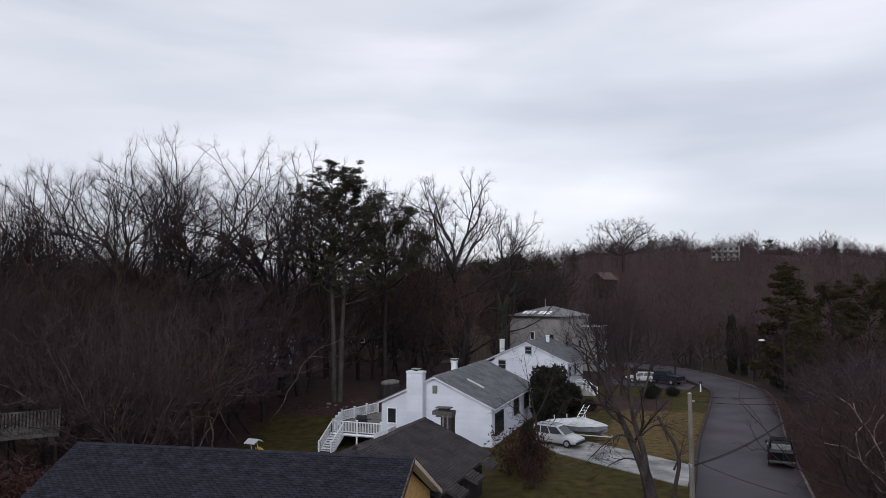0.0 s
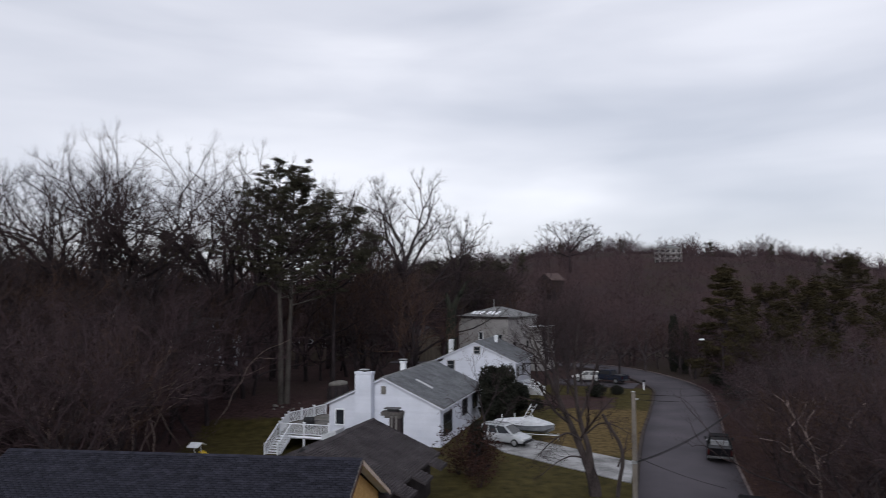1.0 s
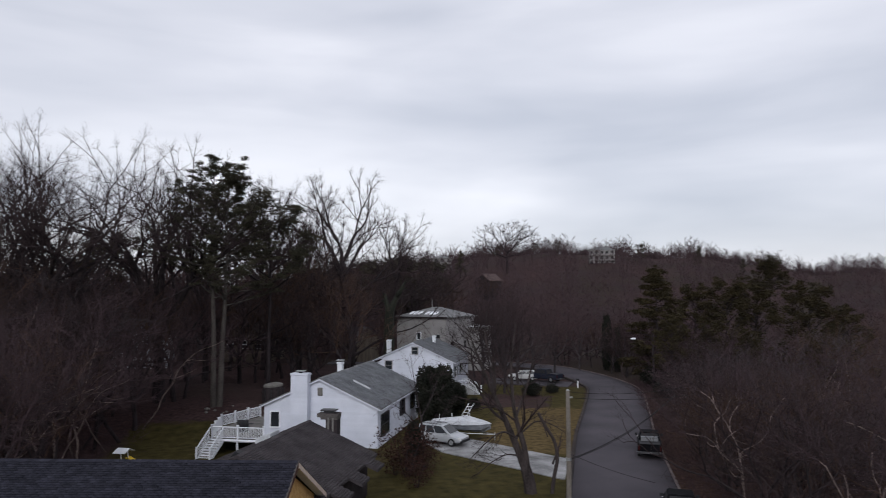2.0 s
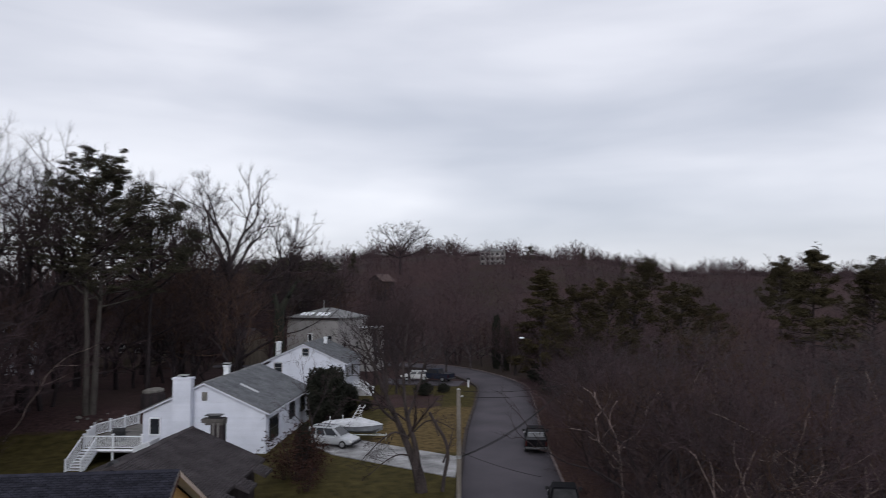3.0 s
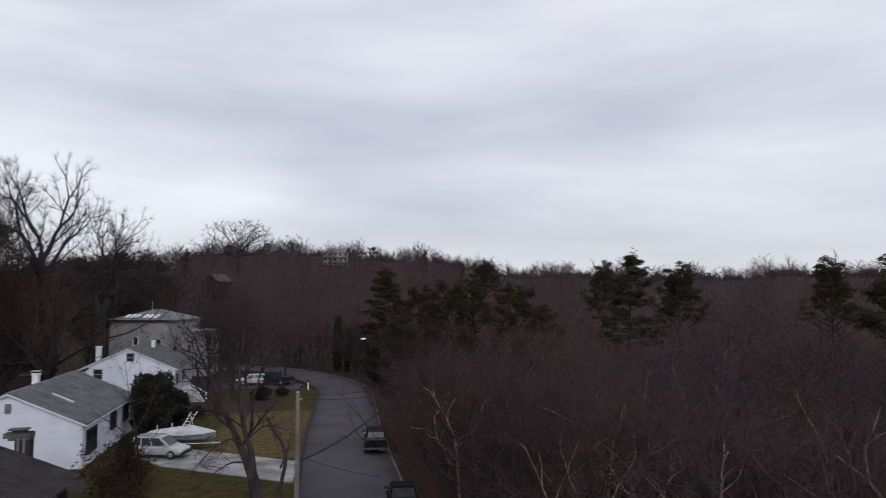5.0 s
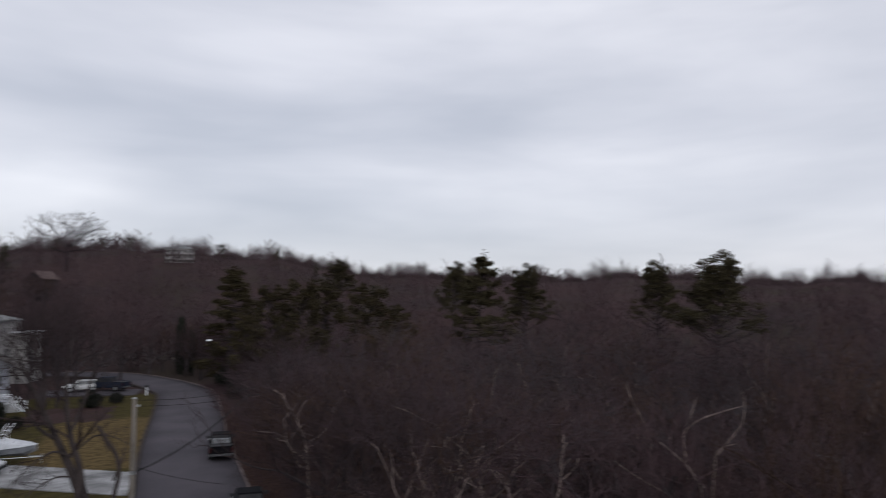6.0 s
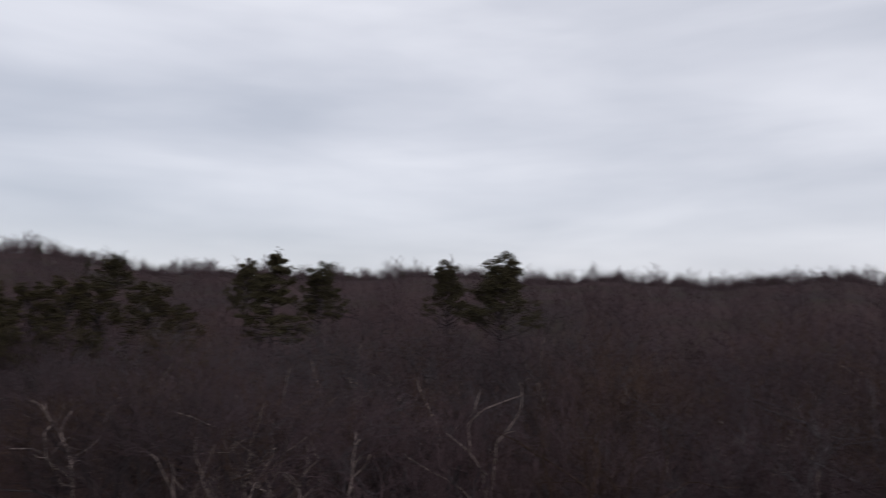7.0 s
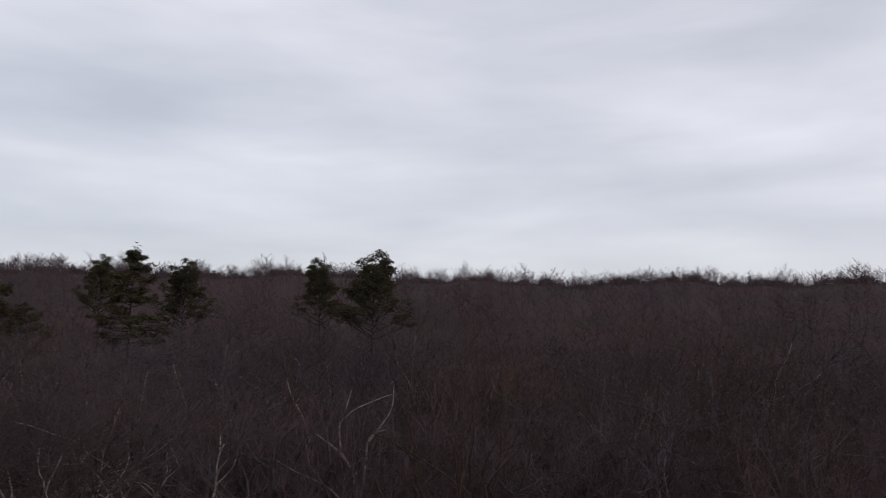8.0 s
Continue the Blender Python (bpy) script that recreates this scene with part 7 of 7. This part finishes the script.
limbs_tree("broken_tree", "dead broken trunk standing beside the utility pole", pose(14.7, 44.6, 0), [
    ([(-0.1, 0, -0.4), (0.1, 0, 1.0), (0.35, 0, 2.3), (0.15, 0, 3.4), (-0.45, 0, 4.4), (-0.95, 0, 5.3)], 0.14, 0.1),
    ([(0.0, 0, 1.9), (0.45, 0, 3.0), (0.7, 0, 4.0)], 0.07, 0.02),
    ([(-0.3, 0, 3.7), (-0.5, 0, 4.3), (-0.45, 0, 4.9)], 0.05, 0.02),
], 92, TWIG, [(6, 45, 0.5), (5, 40, 0.5)], 0.01, FORK_BARK)
x, y = polar(4.9, 100)
ivy = limbs_tree("dead_forked_trunk", "dark broken forked trunk wrapped in ivy behind the houses", pose(x, y, float(height(x, y)), 0, 0, -4.9), [
    ([(0, 0, -0.4), (0.05, 0, 4), (-0.05, 0, 8), (0.05, 0, 11)], 0.95, 0.7),
    ([(0, 0, 10.4), (-0.4, 0, 12), (-0.7, 0, 13.4)], 0.5, 0.22),
    ([(0, 0, 10.0), (0.7, 0, 12.2), (1.7, 0, 14.0), (2.3, 0, 15.2)], 0.55, 0.14),
], 96, BARK, [(8, 60, 0.25), (3, 40, 0.6)], 0.02)
for child in ivy.children:
    child.data.materials[0] = EVERGREEN
limbs_tree("thin_tree", "thin leafless tree before the white house", pose(7.0, 52.0, 0), [
    ([(0, 0, -0.3), (0.1, 0, 2.0), (-0.1, 0, 4.0)], 0.09, 0.06),
    ([(-0.1, 0, 3.9), (-0.5, 0.2, 6.0), (-0.9, 0.3, 8.6)], 0.05, 0.012),
    ([(-0.1, 0, 3.9), (0.8, 0.1, 5.6), (1.5, 0.2, 8.0)], 0.05, 0.012),
    ([(0.05, 0, 2.6), (-1.2, 0.1, 4.2), (-2.6, 0.2, 5.2)], 0.04, 0.01),
    ([(0.05, 0, 2.4), (1.2, -0.1, 3.6), (2.2, -0.2, 5.4)], 0.04, 0.01),
], 93, TWIG, [(6, 40, 0.45), (5, 40, 0.5), (3, 40, 0.5)], 0.008)
for az, r, h in ((-34.0, 41, 4.2), (-32.5, 40, 4.0), (-31.0, 41, 3.8), (-29.6, 40, 3.9), (-33.2, 43, 4.4), (-28.3, 42, 3.8), (-30.2, 43.5, 4.2)):
    x, y = polar(az, r)
    plant(BROWN, x, y, h, az * 33, wide=1.5, label="brown leafy brush at the wood's edge")
# a big pale-barked tree in the hollow
x, y = polar(63.9, 40)
limbs_tree("pale_barked_tree", "stout leafless tree with a pale forked trunk in the hollow", pose(x, y, -7.5, 0, 0, -63.9), [
    ([(0.4, 0, 1.9), (0.3, 0, 4.0), (0.15, 0, 8.0), (-0.1, 0, 10.4)], 0.25, 0.15),
    ([(-0.1, 0, 10.4), (-0.8, 0.1, 11.4), (-1.6, 0.2, 12.1), (-2.3, 0.3, 12.6)], 0.1, 0.03),
    ([(-0.9, 0.1, 11.5), (-1.0, -0.1, 13.1), (-0.6, -0.2, 14.2), (-0.3, -0.2, 15.2)], 0.085, 0.02),
    ([(-0.95, -0.1, 13.3), (-0.2, -0.3, 14.0), (0.9, -0.4, 14.5), (2.0, -0.4, 14.9)], 0.055, 0.015),
    ([(0.25, 0, 8.6), (0.5, -0.2, 11.0), (0.7, -0.2, 12.4), (1.6, -0.3, 12.9)], 0.09, 0.025),
    ([(0.65, -0.2, 12.2), (1.9, -0.1, 13.9), (2.1, 0.0, 15.4)], 0.07, 0.02),
    ([(0.3, 0, 7.4), (-1.4, -0.3, 9.6), (-3.4, -0.6, 10.8), (-4.6, -0.8, 11.6)], 0.07, 0.02),
], 97, GREY_BARK, [(7, 42, 0.42), (6, 38, 0.5), (4, 36, 0.5)], 0.008, PALE_BARK)
# trees between the grey house and the bend
for az, r, h in ((13.5, 98, 12), (15.5, 104, 13), (16.8, 112, 12), (18.5, 118, 13), (12.0, 112, 12), (20.5, 124, 12), (9.0, 140, 13), (14.2, 128, 14)):
    x, y = polar(az, r)
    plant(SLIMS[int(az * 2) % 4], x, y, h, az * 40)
for az, r, h, w in ((14.4, 94, 14.5, 0.7), (12.6, 103, 13.5, 0.7)):
    x, y = polar(az, r)
    plant(OAKS[int(az) % 3], x, y, h, az * 40, wide=w, label="slender bare oak with fine twigs near the bend")
# crooked pale-barked trees at the wood's edge beside the road
er = random.Random(21)
for k in range(22):
    u, s = -8 + 2.6 * k + er.uniform(-1, 1), er.uniform(6.5, 15)
    x, y = 18.5 + u * 0.363 + s * 0.932, 41.6 + u * 0.932 - s * 0.363
    plant(PALES[k % 3], x, y, er.uniform(4.5, 7.5) + 0.35 * (s - 6.5), er.uniform(0, 360), wide=er.uniform(0.9, 1.3))
for k in range(20):
    u, s = -10 + 2.2 * k + er.uniform(-1, 1), er.uniform(6.8, 10.5)
    x, y = 18.5 + u * 0.363 + s * 0.932, 41.6 + u * 0.932 - s * 0.363
    plant(TANGLES[(0, 2, 0)[k % 3]], x, y, er.uniform(4.5, 7.0), er.uniform(0, 360), wide=er.uniform(1.1, 1.5))
for k in range(16):
    u, s = -9 + 3.4 * k + er.uniform(-1.2, 1.2), er.uniform(9.0, 12.0)
    x, y = 18.5 + u * 0.363 + s * 0.932, 41.6 + u * 0.932 - s * 0.363
    plant(REACHER, x, y, er.uniform(4.5, 7.0), -21 + er.uniform(-50, 40), wide=er.uniform(0.8, 1.05))
for k in range(26):
    x, y = 47.5 + er.uniform(0, 7), 84 + 1.9 * k + er.uniform(-1, 1)
    x -= max(0.0, y - 116) ** 1.25 * 0.42
    if off_road(x, y) > 5.4:
        plant((TANGLES[k % 3], SLIMS[k % 6])[k % 2], x, y, er.uniform(6, 10), er.uniform(0, 360), wide=1.1)
for az, r, h in ((22.7, 128, 10), (23.5, 126, 8)):
    x, y = polar(az, r)
    plant(YEW, x, y, h, az * 60, wide=0.26, label="dark ivy-covered trunk beyond the bend")
for az, r, el, turn in ((-26.4, 56, -2.2, 60), (-24.2, 55, -3.8, 200), (-22.4, 58, -1.6, 20), (-20.6, 60, -3.4, 170), (-18.4, 68, -2.0, 90), (-16.2, 70, -2.8, 0), (-14.2, 76, -1.4, 190)):
    x, y = polar(az, r)
    plant(REACHER, x, y, top_at(x, y, el), turn, wide=1.0, label="leafless tree with crooked pale limbs in the thicket")
# stones by the pine's foot
rs = random.Random(9)
STONE_MESH = []
for k in range(3):
    bm = bmesh.new()
    bmesh.ops.create_icosphere(bm, subdivisions=2, radius=1)
    for v in bm.verts:
        v.co *= 1 + 0.25 * noise.noise(v.co * 1.3 + Vector((k * 7, 0, 0)))
        v.co.z *= 0.6
    STONE_MESH.append(finish("boulder", bm, STONE))
for k in range(14):
    x, y = -11.5 + rs.uniform(-1.5, 8.0), 78.5 + rs.uniform(-1.5, 1.0)
    s = rs.uniform(0.1, 0.26)
    st = tagged(new("boulder", STONE_MESH[k % 3]), "pale field stone in the leaf litter", "stone", "stones in the yard")
    st.matrix_basis = pose(x, y, float(height(x, y)) + s * 0.3, 0, 0, rs.uniform(0, 360)) @ Matrix.Diagonal((s, s * 0.8, s, 1))
# the growing stock from which the trees were copied is not part of the place
for tree, _ in (*OAKS, VASE, LONE, *SLIMS, *TANGLES, *PALES, REACHER, WHITE_PINE, ROUND_PINE, DARK_PINE, TIER_PINE, OLIVE_PINE, CONE_PINE, HILL_PINE, HILL_CONE, YEW, BROWN, MOUND):
    for ob in (*tree.children, tree):
        bpy.data.objects.remove(ob)
